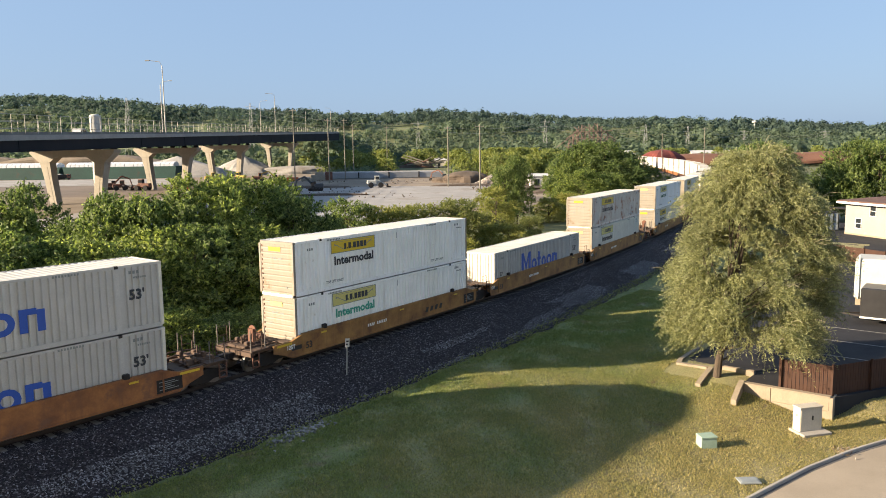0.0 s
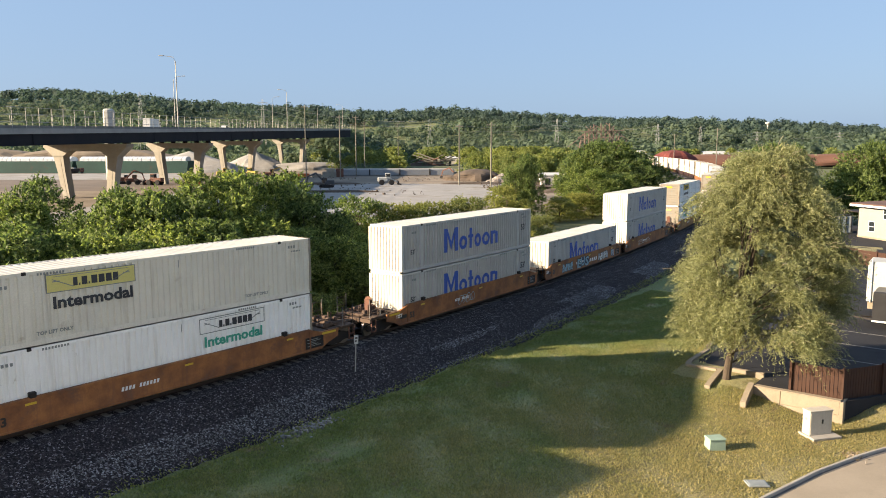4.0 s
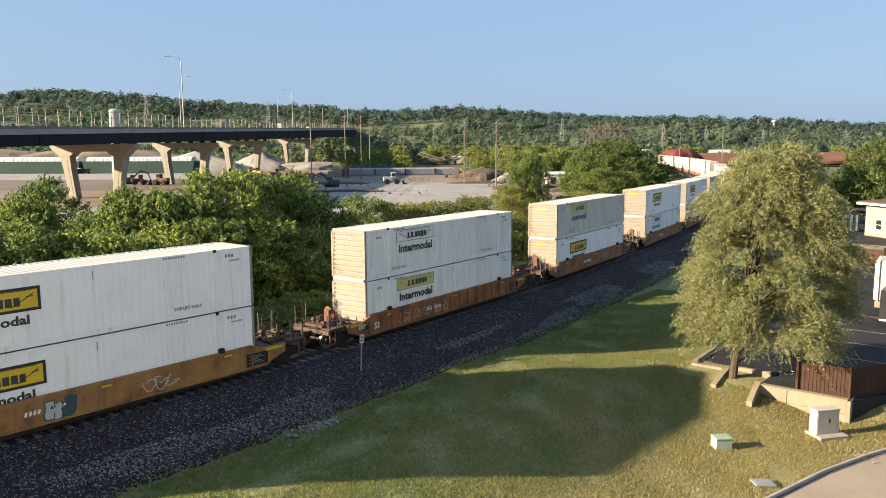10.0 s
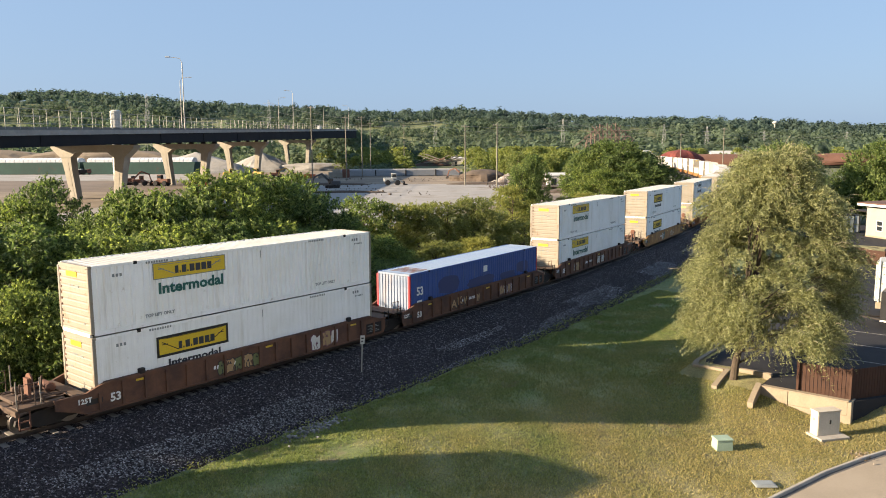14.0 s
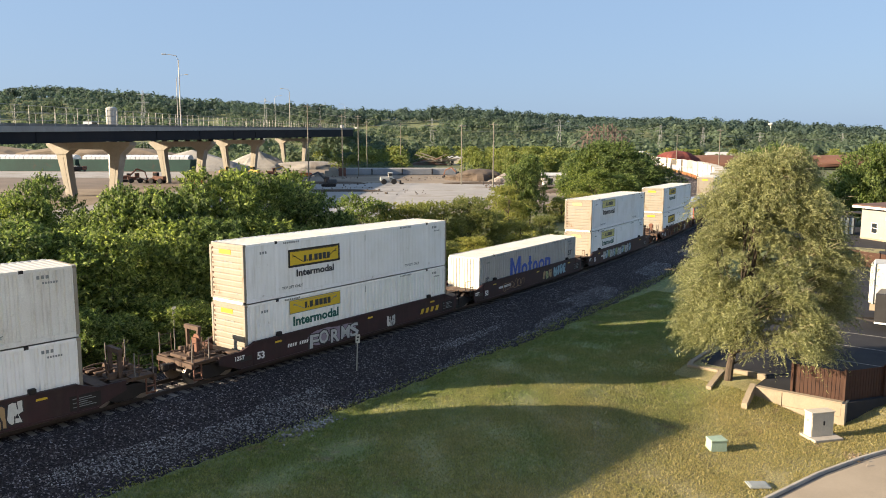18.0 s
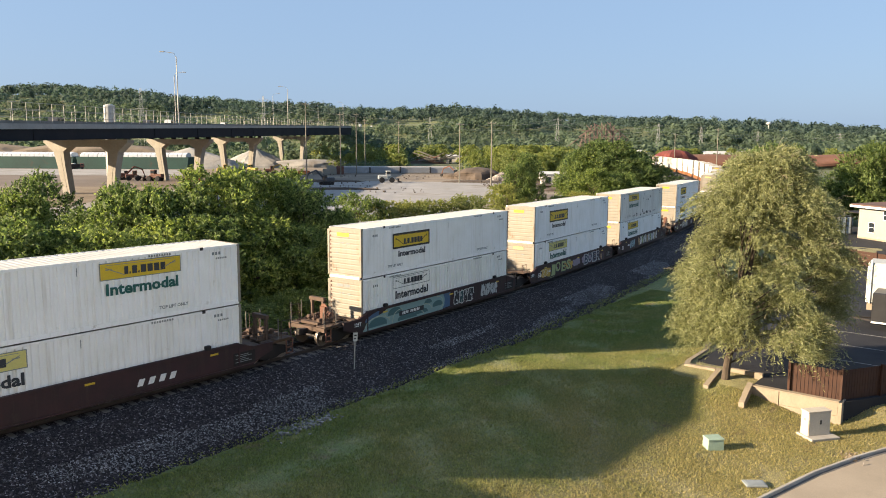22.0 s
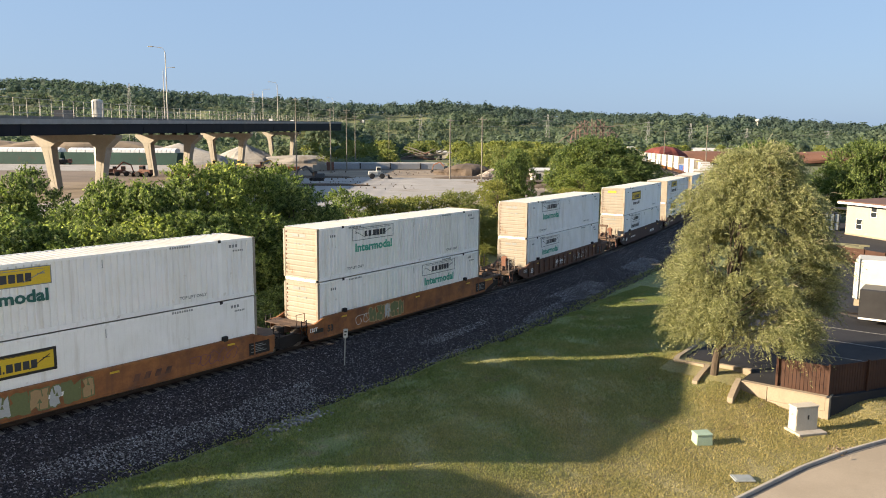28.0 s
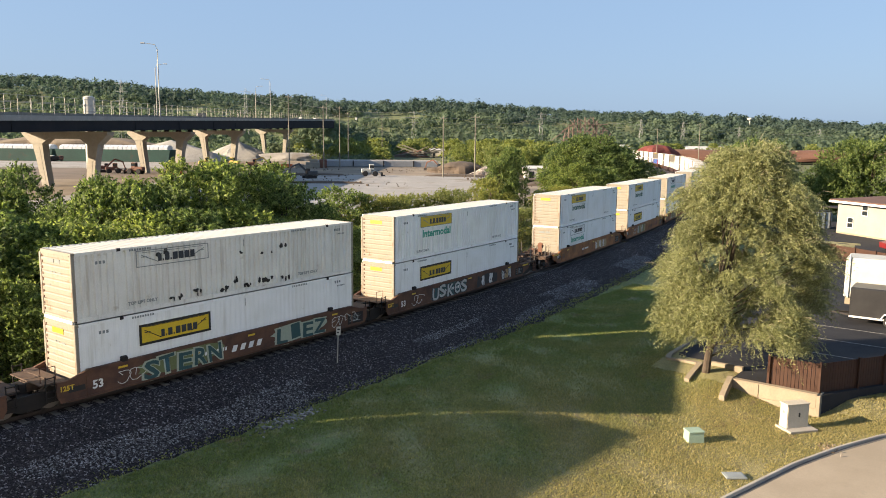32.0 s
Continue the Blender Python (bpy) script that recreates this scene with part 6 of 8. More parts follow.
# a flat deck barge moored before the far bank
dk = thing("deck_barge", site(-20, 352, LOW + 0.03, 6), "long grey flat deck barge moored at the yard", "barge")
part("hull", Geo().cbox((0, 0, 1.5), (54, 11, 3.0), 0.3), surface("grey_barge_steel", (0.30, 0.32, 0.345), (0.23, 0.245, 0.265), 0.7, scale=0.1, grain=2, bump=0.1), dk)
part("deck", Geo().box(-26.5, 26.5, -5.2, 5.2, 3.0, 3.08), concrete_mat, dk, "pale deck")
for i in range(0, 12, 3):
    part("fender", shared("fender", lambda: Geo().box(-0.25, 0.25, -0.2, 0.2, 0, 2.6).mesh("fender", dark_steel)), None, dk, "", pose(-25 + i * 4.55, -5.7, 0.3))

# machines in the yard
tyre_mat = plain("black_tyre_rubber", (0.02, 0.02, 0.021), 0.9)
mach_yellow = surface("machine_yellow_paint", (0.50, 0.33, 0.06), (0.40, 0.26, 0.05), 0.6, scale=1, grain=8, stain=(0.2, 0.14, 0.07), stain_amount=0.1, bump=0.1)
mach_dark = surface("dark_grey_machine_paint", (0.055, 0.06, 0.068), (0.04, 0.043, 0.048), 0.6, scale=1, grain=8, stain=(0.12, 0.10, 0.08), stain_amount=0.1, bump=0.1)
mach_orange = surface("machine_orange_paint", (0.42, 0.12, 0.03), (0.3, 0.09, 0.03), 0.6, scale=1, grain=8, bump=0.1)
wood_mat = surface("grey_pole_wood", (0.21, 0.195, 0.16), (0.16, 0.148, 0.12), 0.9, scale=1, grain=6, bump=0.2)
mach_white = surface("machine_white_paint", (0.50, 0.50, 0.46), (0.42, 0.42, 0.385), 0.6, scale=1, grain=8, bump=0.1)
mach_red = surface("rusty_red_machine_paint", (0.17, 0.07, 0.045), (0.11, 0.05, 0.035), 0.7, scale=1, grain=8, bump=0.1)
glass_mat, _tr, _b = material("dark_window_glass", 0.05)
_b.inputs["Base Color"].default_value = (0.02, 0.025, 0.03, 1)


def tyre(r, w):
    return shared(("tyre", r, w), lambda: Geo().tube([(0, -w / 2, 0), (0, -w / 2 + 0.08, 0), (0, w / 2 - 0.08, 0), (0, w / 2, 0)], [r * 0.85, r, r, r * 0.85], 14).mesh("wheel", tyre_mat))


def loader(lat, dep, turn, paint, words, size=1.0):
    th = thing("wheel_loader", site(lat, dep, LOW + 0.04, turn), words + " wheel loader standing in the yard", "loader", "machines in the yard")
    s = size
    part("body", Geo().cbox((-1.4 * s, 0, 1.6 * s), (2.8 * s, 1.9 * s, 1.2 * s), 0.15).cbox((1.0 * s, 0, 1.1 * s), (1.8 * s, 1.2 * s, 0.8 * s), 0.1), paint, th)
    cab = part("cab", Geo().cbox((0.2 * s, 0, 2.6 * s), (1.4 * s, 1.5 * s, 1.7 * s), 0.1), paint, th)
    part("window", Geo().box(-0.4 * s, 0.8 * s, -0.77 * s, 0.77 * s, 2.4 * s, 3.2 * s).box(-0.52 * s, 0.92 * s, -0.6 * s, 0.6 * s, 2.4 * s, 3.2 * s), glass_mat, cab)
    part("arm", Geo().bar((0.9 * s, -0.55 * s, 1.8 * s), (3.2 * s, -0.55 * s, 0.7 * s), 0.2 * s, 0.35 * s).bar((0.9 * s, 0.55 * s, 1.8 * s), (3.2 * s, 0.55 * s, 0.7 * s), 0.2 * s, 0.35 * s), paint, th)
    part("bucket", Geo().plate([(3.0 * s, 0.1), (4.2 * s, 0.1), (4.0 * s, 0.35 * s), (3.4 * s, 0.4 * s), (3.3 * s, 1.2 * s), (3.0 * s, 1.2 * s)], -1.3 * s, 1.3 * s), dark_steel, th)
    for x in (-1.7, 1.2):
        for sy in (-1, 1):
            part("wheel", tyre(0.8 * s, 0.6 * s), None, th, "", pose(x * s, sy * 1.05 * s, 0.8 * s))
    return th


def excavator(lat, dep, turn, paint, words):
    th = thing("excavator", site(lat, dep, LOW + 0.04, turn), words + " tracked excavator with lowered boom", "excavator", "machines in the yard")
    for sy in (-1, 1):
        part("crawler", Geo().plate([(-1.9, 0.15), (-1.6, 0), (1.6, 0), (1.9, 0.15), (1.9, 0.75), (1.6, 0.9), (-1.6, 0.9), (-1.9, 0.75)], sy * 1.1 - 0.3, sy * 1.1 + 0.3), dark_steel, th)
    part("body", Geo().cbox((-0.6, 0, 1.7), (3.4, 2.5, 1.3), 0.15), paint, th)
    part("cab", Geo().cbox((0.9, 0.7, 2.3), (1.3, 1.0, 1.6), 0.12), glass_mat, th)
    part("boom", Geo().bar((0.8, 0, 1.9), (3.6, 0, 4.6), 0.4, 0.5).bar((3.6, 0, 4.6), (6.2, 0, 3.6), 0.35, 0.45), paint, th)
    part("stick", Geo().bar((6.2, 0, 3.7), (6.9, 0, 1.4), 0.3, 0.35), paint, th)
    part("bucket", Geo().plate([(6.4, 0.3), (7.4, 0.5), (7.3, 1.3), (6.8, 1.5), (6.5, 1.1)], -0.6, 0.6), dark_steel, th)
    return th


loader(-17, 258, 8, mach_white, "pale yellow-white", 1.15)
excavator(-35, 240, 215, mach_dark, "dark grey")
loader(-104, 262, 15, mach_red, "dark rusty red")
loader(-96, 259, 170, mach_red, "dark rusty red", 1.1)
loader(-77, 240, 190, mach_orange, "low orange", 0.9)
loader(-92, 330, 20, mach_yellow, "old yellow", 1.15)
loader(-82, 335, 160, mach_yellow, "old yellow", 1.15)
loader(-70, 322, 10, mach_red, "dark rusty red", 1.1)
excavator(-110, 268, 30, mach_red, "dark rusty")
excavator(-62, 318, 200, mach_yellow, "dusty yellow")
excavator(8, 300, 160, mach_red, "dark brown")


def dump_truck(lat, dep, turn, paint):
    th = thing("truck", site(lat, dep, LOW + 0.04, turn), "white lorry with a dark load bed in the yard", "truck", "machines in the yard")
    part("chassis", Geo().box(-4.2, 3.2, -0.5, 0.5, 0.7, 1.0), dark_steel, th)
    cab = part("cab", Geo().cbox((2.6, 0, 1.9), (1.9, 2.3, 1.9), 0.18), paint, th)
    part("window", Geo().box(2.2, 3.2, -1.17, 1.17, 2.0, 2.6).box(3.5, 3.57, -0.95, 0.95, 2.0, 2.6), glass_mat, cab)
    part("load_bed", Geo().plate([(-4.3, 1.05), (1.4, 1.05), (1.5, 2.6), (-4.6, 2.4)], -1.2, 1.2), dark_steel, th)
    for x in (-3.3, -2.1, 2.6):
        for sy in (-1, 1):
            part("wheel", tyre(0.52, 0.4), None, th, "", pose(x, sy * 1.0, 0.52))


dump_truck(-187, 388, 0, mach_white)
dump_truck(-181, 384, 20, mach_red)


def heap(name, lat, dep, rx, ry, h, mt, label, seed, round_top=0.0):
    g = Geo()
    n, m = 26, 8
    rings = []
    for k in range(m + 1):
        u = k / m
        ring = []
        for j in range(n):
            a = 2 * math.pi * j / n
            q = ((1 - u) if not round_top else math.sqrt(max(0.0, 1 - u ** 2.2))) * (1 + 0.34 * noise.noise((math.cos(a) * 1.7 + seed, math.sin(a) * 1.7, u * 2)))
            ring.append((rx * q * math.cos(a), ry * q * math.sin(a), h * (u ** 0.9) * (1 + 0.25 * (1 - u) * noise.noise((math.cos(a) + seed, math.sin(a), u * 3))) - 0.3 * (k == 0)))
        rings.append(ring)
    g.loft(rings)
    solid(name, g, mt, label, "mound", at=site(lat, dep, LOW))


soil_mat = surface("dark_soil", (0.105, 0.08, 0.062), (0.075, 0.058, 0.046), 0.95, scale=0.5, grain=4, bump=0.6, depth=0.1)
rubble_mat = stones("grey_rubble", [(0.0, (0.12, 0.10, 0.09)), (0.6, (0.26, 0.23, 0.2)), (0.95, (0.42, 0.39, 0.35))], 1.2, 0.3)
red_soil = surface("red_brown_soil", (0.17, 0.08, 0.05), (0.13, 0.062, 0.042), 0.95, scale=0.08, grain=1.5, bump=0.5, depth=0.2)
red_heap = surface("red_ore", (0.17, 0.038, 0.03), (0.12, 0.03, 0.025), 0.9, scale=0.3, grain=3, bump=0.4, depth=0.1)
heap("soil_mound", 15, 290, 9, 6, 4.6, soil_mat, "dark brown heap of dug soil", 1, 1.0)
heap("rubble_mound", 24, 283, 6, 4, 3.2, rubble_mat, "grey heap of stone rubble", 2)
heap("soil_mound", 7, 296, 6, 4, 2.2, soil_mat, "low dark heap of dug soil", 3, 1.0)
grey_gravel = surface("grey_crushed_gravel", (0.33, 0.32, 0.30), (0.26, 0.25, 0.235), 0.95, scale=0.12, grain=2, stain=(0.20, 0.185, 0.165), stain_size=0.08, stain_amount=0.1, bump=0.5, depth=0.1)
heap("gravel_mound", -78, 470, 26, 9, 4.2, gravel_mat, "long pale heap of sandy gravel", 4, 1.0)
heap("gravel_mound", -112, 470, 22, 9, 11.0, grey_gravel, "large pale grey heap of gravel", 14)
heap("sand_bank", -210, 470, 60, 14, 13.0, dirt_mat, "long brown bank of sand behind the barges", 15, 1.0)
heap("sand_bank", -300, 475, 70, 14, 14.0, dirt_mat, "long brown bank of sand behind the barges", 16, 1.0)
heap("gravel_mound", -146, 452, 36, 10, 11.0, grey_gravel, "large pale grey heap of gravel", 5)
heap("gravel_mound", -175, 560, 30, 12, 9.0, dirt_mat, "large pale brown heap of sand", 6)
heap("ore_mound", 156, 505, 15, 8, 11.4, red_heap, "bright red rounded heap of ore", 7, 1.0)
heap("earth_bank", 200, 560, 60, 12, 8.0, red_soil, "long red-brown bank of bare soil", 8, 1.0)
heap("earth_bank", 300, 560, 60, 14, 8.5, red_soil, "long red-brown bank of bare soil", 9, 1.0)
heap("earth_bank", 390, 560, 60, 14, 8.5, red_soil, "long red-brown bank of bare soil", 10, 1.0)


def shed(lat, dep, w, d, h, turn, wall_mt, roof_mt, label, doors=2):
    th = thing("shed", site(lat, dep, LOW, turn), label, "building")
    part("wall", Geo().box(-w / 2, w / 2, -d / 2, d / 2, 0, h), wall_mt, th)
    part("roof", Geo().loft([[(-w / 2 - 0.3, -d / 2 - 0.3, h), (-w / 2 - 0.3, 0, h + d * 0.18), (-w / 2 - 0.3, d / 2 + 0.3, h)], [(w / 2 + 0.3, -d / 2 - 0.3, h), (w / 2 + 0.3, 0, h + d * 0.18), (w / 2 + 0.3, d / 2 + 0.3, h)]]), roof_mt, th)
    for i in range(doors):
        part("door", Geo().box(-0.9, 0.9, -0.06, 0, 0, h * 0.7), glass_mat, th, "", pose(-w / 2 + w * (i + 0.5) / doors, -d / 2 - 0.004, 0))


pale_wall = surface("pale_painted_wall", (0.55, 0.52, 0.46), (0.48, 0.45, 0.40), 0.8, scale=0.4, grain=6, bump=0.1)
pale_roof = surface("pale_metal_roof", (0.55, 0.55, 0.53), (0.46, 0.46, 0.44), 0.6, scale=0.3, grain=5, bump=0.1)
shed(39, 258, 9, 5, 3.2, 4, pale_wall, pale_roof, "small pale yard shed among trees")
shed(15, 560, 18, 6, 5.5, 0, pale_wall, pale_roof, "long cream site cabin beyond the yard", 3)
shed(228, 610, 34, 14, 7.5, 0, pale_wall, pale_roof, "long low white-roofed warehouse", 4)
shed(150, 640, 50, 14, 8.0, 0, pale_wall, pale_roof, "long low white-roofed warehouse", 4)
tank = thing("storage_tank", site(-127.5, 300, LOW), "white ribbed storage tank beyond the overpass", "tank")
part("shell", Geo().tube([(0, 0, 0), (0, 0, 27.2), (0, 0, 27.7)], [2.1, 2.1, 1.2], 20), mach_white, tank)
for k in range(10):
    part("rib", shared("tank_rib", lambda: Geo().box(2.08, 2.19, -0.06, 0.07, 0, 27.1).mesh("rib", mach_white)), None, tank, "", pose(0, 0, 0, 0, 0, k * 36))

# scrap heaped beyond the yard: long rusty beams and grey planks lying across each other
_q = random.Random(77)
cv = thing("scrap_pile", site(-8, 555, LOW) @ Matrix.Scale(0.85, 4), "heap of rusty steel beams and grey timber beyond the yard", "scrap heap")
part("mound", Geo().loft([[(17 * q * math.cos(a), 6 * q * math.sin(a), z) for a in [k * math.pi / 8 for k in range(16)]] for q, z in ((1, -0.3), (0.8, 2.0), (0.45, 3.6), (0.1, 4.4))]), soil_mat, cv, "dark dug soil")
for i in range(34):
    x, y, ln, up, a = _q.uniform(-15, 12), _q.uniform(-6, 1), _q.uniform(5, 15), _q.uniform(-0.12, 0.42), _q.uniform(-0.5, 0.5)
    if i < 3:
        x, ln, up = -12 + i * 3, 24, -0.26 - 0.03 * i
    z = _q.uniform(1.2, 4.5) + (6.5 if i < 3 else 0)
    part("beam", Geo().bar((x, y, z), (x + ln * math.cos(a) * math.cos(up), y + ln * math.sin(a) * 0.4, z + ln * math.sin(up)), 0.5, _q.uniform(0.4, 0.9)), _q.choice((mach_red, wood_mat, wood_mat, pier_mat)), cv)

# rusty ramp and pontoon blocks at the deck barge's end
rp = thing("pontoon_stack", site(-47, 332, LOW, 8), "stack of rust-orange steel pontoons at the quay", "pontoons")
for x, y, z, w, d, h in ((0, 0, 0, 6, 5, 2.4), (4.5, 0.5, 0, 3.2, 4, 3.6), (-5.5, 1, 0, 4, 4, 1.4), (0.5, 0, 2.4, 3.6, 3.6, 1.3), (-11, 0, 0, 5, 4, 1.6), (-18, 2, 0, 6, 3, 1.0)):
    part("pontoon", Geo().cbox((x, y, z + h / 2), (w, d, h), 0.12), _q.choice((mach_orange, mach_red, pier_mat)), rp)

# rusty lattice tower structure among the trees
lt = thing("lattice_structure", site(90, 425, LOW), "rust-brown steel lattice lift structure above the trees", "steel structure")
lattice_mat = surface("rusty_lattice_steel", (0.20, 0.145, 0.115), (0.15, 0.11, 0.09), 0.85, scale=0.5, grain=3, bump=0.1)
_q = random.Random(14)
for i in range(11):
    x = -11 + i * 2.3 + _q.uniform(-0.5, 0.5)
    h = (17, 21, 24.5, 25.5, 23, 25.8, 25, 26, 23.5, 21, 18)[i]
    part("tower_leg", Geo().bar((x, -2.5, 0), (x + _q.uniform(-0.6, 1.0), -1.2, h), 0.5, 0.5), lattice_mat, lt)
    part("tower_leg", Geo().bar((x + 1.0, 2.5, 0), (x + _q.uniform(-0.4, 0.8), 1.2, h - 1.5), 0.42, 0.42), lattice_mat, lt)
    for k in range(7):
        z = 7 + k * 2.5
        if z + 2.4 < h:
            part("brace", Geo().bar((x, -2.2, z), (x + (2.3 if (k + i) % 2 else -2.3), -1.8, z + 2.5), 0.34, 0.34), lattice_mat, lt)
for z in (13.5, 17.5, 21.5):
    part("cross_beam", Geo().bar((-11, -2, z), (13, -2, z + _q.uniform(0.3, 1.6)), 0.3, 0.35), lattice_mat, lt)
for a_, b_ in (((-18, -1, 13), (-6, -1, 22)), ((3, -1, 26), (15, -1, 17)), ((-4, -1, 25), (6, -1, 21)), ((-12, 1, 18), (-2, 1, 25))):
    part("arm", Geo().bar(a_, b_, 0.35, 0.4), lattice_mat, lt)

# poles and pylons


def utility_pole(lat, dep, top, arms=True):
    h = top - LOW
    th = thing("utility_pole", site(lat, dep, LOW), "tall grey wooden utility pole", "pole", "utility poles")
    part("pole", Geo().tube([(0, 0, 0), (0, 0, h)], [0.24, 0.15], 8), wood_mat, th)
    if arms:
        part("crossarm", Geo().box(-1.3, 1.3, -0.08, 0.08, h - 0.9, h - 0.7), wood_mat, th)
        for x in (-1.2, -0.4, 0.4, 1.2):
            part("insulator", shared("insulator", lambda: Geo().tube([(0, 0, 0), (0, 0, 0.22)], [0.07, 0.05], 6).mesh("insulator", fence_steel)), None, th, "", pose(x, 0, h - 0.7))
    return th


for px, top_y, dep in ((822, 221, 255), (878, 218, 235), (613, 205, 300), (641, 206, 330), (656, 216, 360), (1275, 228, 330), (553, 188, 300), (715, 220, 450), (1200, 238, 420)):
    utility_pole((px - 784) / 1345 * dep, dep, 10.73 + (264 - top_y) / 1345 * dep)


pylon_steel = plain("dull_pylon_steel", (0.26, 0.27, 0.27), 0.7)


def pylon(px, top_y, dep):
    lat = (px - 784) / 1345 * dep
    top = 10.73 + (264 - top_y) / 1345 * dep
    th = thing("pylon", site(lat, dep, LOW), "distant steel lattice power pylon", "pylon", "distant pylons")
    h = top - LOW
    w = 3.0
    for sx in (-1, 1):
        for sy in (-1, 1):
            part("leg", Geo().bar((sx * w, sy * w, 0), (sx * 0.4, sy * 0.4, h), 0.15, 0.15), pylon_steel, th)
    part("bracing", Geo().bar((-2, 0, h * 0.3), (1.6, 0, h * 0.5), 0.3, 0.3).bar((2, 0, h * 0.3), (-1.6, 0, h * 0.5), 0.3, 0.3).bar((-1.5, 0, h * 0.55), (1.0, 0, h * 0.75), 0.3, 0.3).bar((1.5, 0, h * 0.55), (-1.0, 0, h * 0.75), 0.16, 0.16), pylon_steel, th)
    for z in (0.72, 0.84, 0.95):
        part("arm", Geo().bar((-5, 0, h * z), (5, 0, h * z), 0.2, 0.25), pylon_steel, th)


for px, ty, dep in ((268, 166, 620), (770, 212, 760), (993, 212, 800), (1170, 222, 800), (1245, 226, 820), (1345, 234, 900), (1490, 236, 900), (480, 178, 760)):
    pylon(px, ty, dep)
for i, z in enumerate((0.84, 0.95)):
    g = Geo()
    prev = None
    for px, ty, dep in ((480, 178, 760), (770, 212, 760), (993, 212, 800), (1170, 222, 800), (1345, 234, 900), (1490, 236, 900)):
        here = grid((px - 784) / 1345 * dep, dep, LOW + z * (10.73 + (264 - ty) / 1345 * dep - LOW))
        if prev is not None:
            mids = [prev.lerp(here, k / 8) - Vector((0, 0, 26 * (k / 8) * (1 - k / 8))) for k in range(9)]
            g.tube([tuple(p) for p in mids], 0.09, 4, caps=False)
        prev = here
    solid("power_line", g, pylon_steel, "thin power line sagging between distant pylons", "cable", group="distant pylons")
wt = thing("water_tower", site(495, 1150, 30), "white bulb-shaped water tower on the wooded ridge", "water tower")
part("stem", Geo().tube([(0, 0, 0), (0, 0, 16.8)], [1.2, 1.0], 8), mach_white, wt)
part("bulb", Geo().tube([(0, 0, 16), (0, 0, 17.4), (0, 0, 19), (0, 0, 20), (0, 0, 20.3)], [1.2, 3.6, 3.8, 2.4, 0.4], 16), mach_white, wt, smooth=True)

# small marker post in the bushes behind the track, and the sign in the ballast
mk = thing("marker_post", pose(21.9, 4.7, -0.7), "thin post with a small white marker plate", "marker")
part("post", Geo().tube([(0, 0, 0), (0, 0, 3.0)], 0.03, 6), fence_steel, mk)
part("plate", Geo().cbox((0, -0.04, 2.9), (0.22, 0.02, 0.5), 0.004), mach_white, mk)

_r = np.random.RandomState(61)
g = Geo()
for i in range(1500):
    dep = _r.uniform(150, 330)
    lat = _r.uniform(-70, 46) if i % 3 else _r.uniform(14, 40)
    if i % 3 == 0:
        dep = _r.uniform(205, 300)
    if noise.noise((lat * 0.05, dep * 0.03, 4.0)) < 0.08 and i % 3:
        continue
    w = _r.uniform(0.12, 0.45, 3) * (1.0 + 0.8 * (_r.rand() < 0.06))
    g.cbox(tuple(grid(lat, dep, LOW + 0.05 + w[2] * 0.3)), tuple(w), 0.05, turn=Matrix.Rotation(_r.uniform(0, 3), 4, "Z"))
solid("yard_rubble", g, soil_mat, "scattered stones and clods across the yard", "rubble", kind="stuff")
for lat, dep, rx, ry, h in ((30, 232, 9, 2.2, 1.2), (36, 212, 7, 2, 1.4), (12, 262, 10, 2, 0.9), (33, 260, 6, 3, 1.8), (-40, 262, 14, 1.6, 0.8), (-28, 214, 12, 1.5, 0.7)):
    heap("soil_mound", lat, dep, rx, ry, h, soil_mat, "low dark ridge of pushed-up soil", int(lat + dep), 1.0)

# ---- sign, car park edge, boxes, buildings beside the lawn ----
sg = thing("trackside_sign", Matrix.Translation((27.35, -3.35, -1.0)) @ Matrix.Rotation(radians(5), 4, "Y") @ Matrix.Rotation(radians(-2), 4, "X"), "small white sign on a thin leaning post", "sign")
part("post", Geo().box(-0.025, 0.025, -0.02, 0.02, 0, 2.1), fence_steel, sg)
pl = part("plate", Geo().cbox((0, -0.03, 1.9), (0.24, 0.015, 0.46), 0.004), mach_white, sg, "", Matrix.Rotation(radians(-25), 4, "Z"))
part("mark", Geo().box(-0.07, 0.07, -0.042, -0.039, 1.94, 2.02).box(-0.07, 0.03, -0.042, -0.039, 1.78, 1.86), black_paint, pl, "dark bars of an unreadable mark")

before_corner = set(bpy.data.objects)
wall_mat = surface("sandy_wall_concrete", (0.299, 0.248, 0.183), (0.24, 0.197, 0.142), 0.85, scale=1.2, grain=14, stain=(0.197, 0.153, 0.11), stain_size=1.5, stain_amount=0.0, bump=0.2)
rw = thing("retaining_wall", pose(0, 0, 0), "low sandy concrete retaining wall below the car park", "wall", kind="structure")
for y0, y1 in ((-22.25, -20.95), (-24.66, -22.27)):
    part("wall_block", Geo().cbox((35.36, (y0 + y1) / 2, -0.36), (0.24, y1 - y0, 0.60), 0.015), wall_mat, rw)
    part("wall_block", Geo().cbox((35.37, (y0 + y1) / 2, -0.98), (0.22, y1 - y0, 0.62), 0.015), wall_mat, rw)
part("end_block", Geo().cbox((35.8, -24.72, -0.66), (1.1, 0.2, 1.2), 0.02), wall_mat, rw)
part("cap", Geo().cbox((35.37, -22.8, -0.035), (0.32, 3.8, 0.05), 0.01), wall_mat, rw)


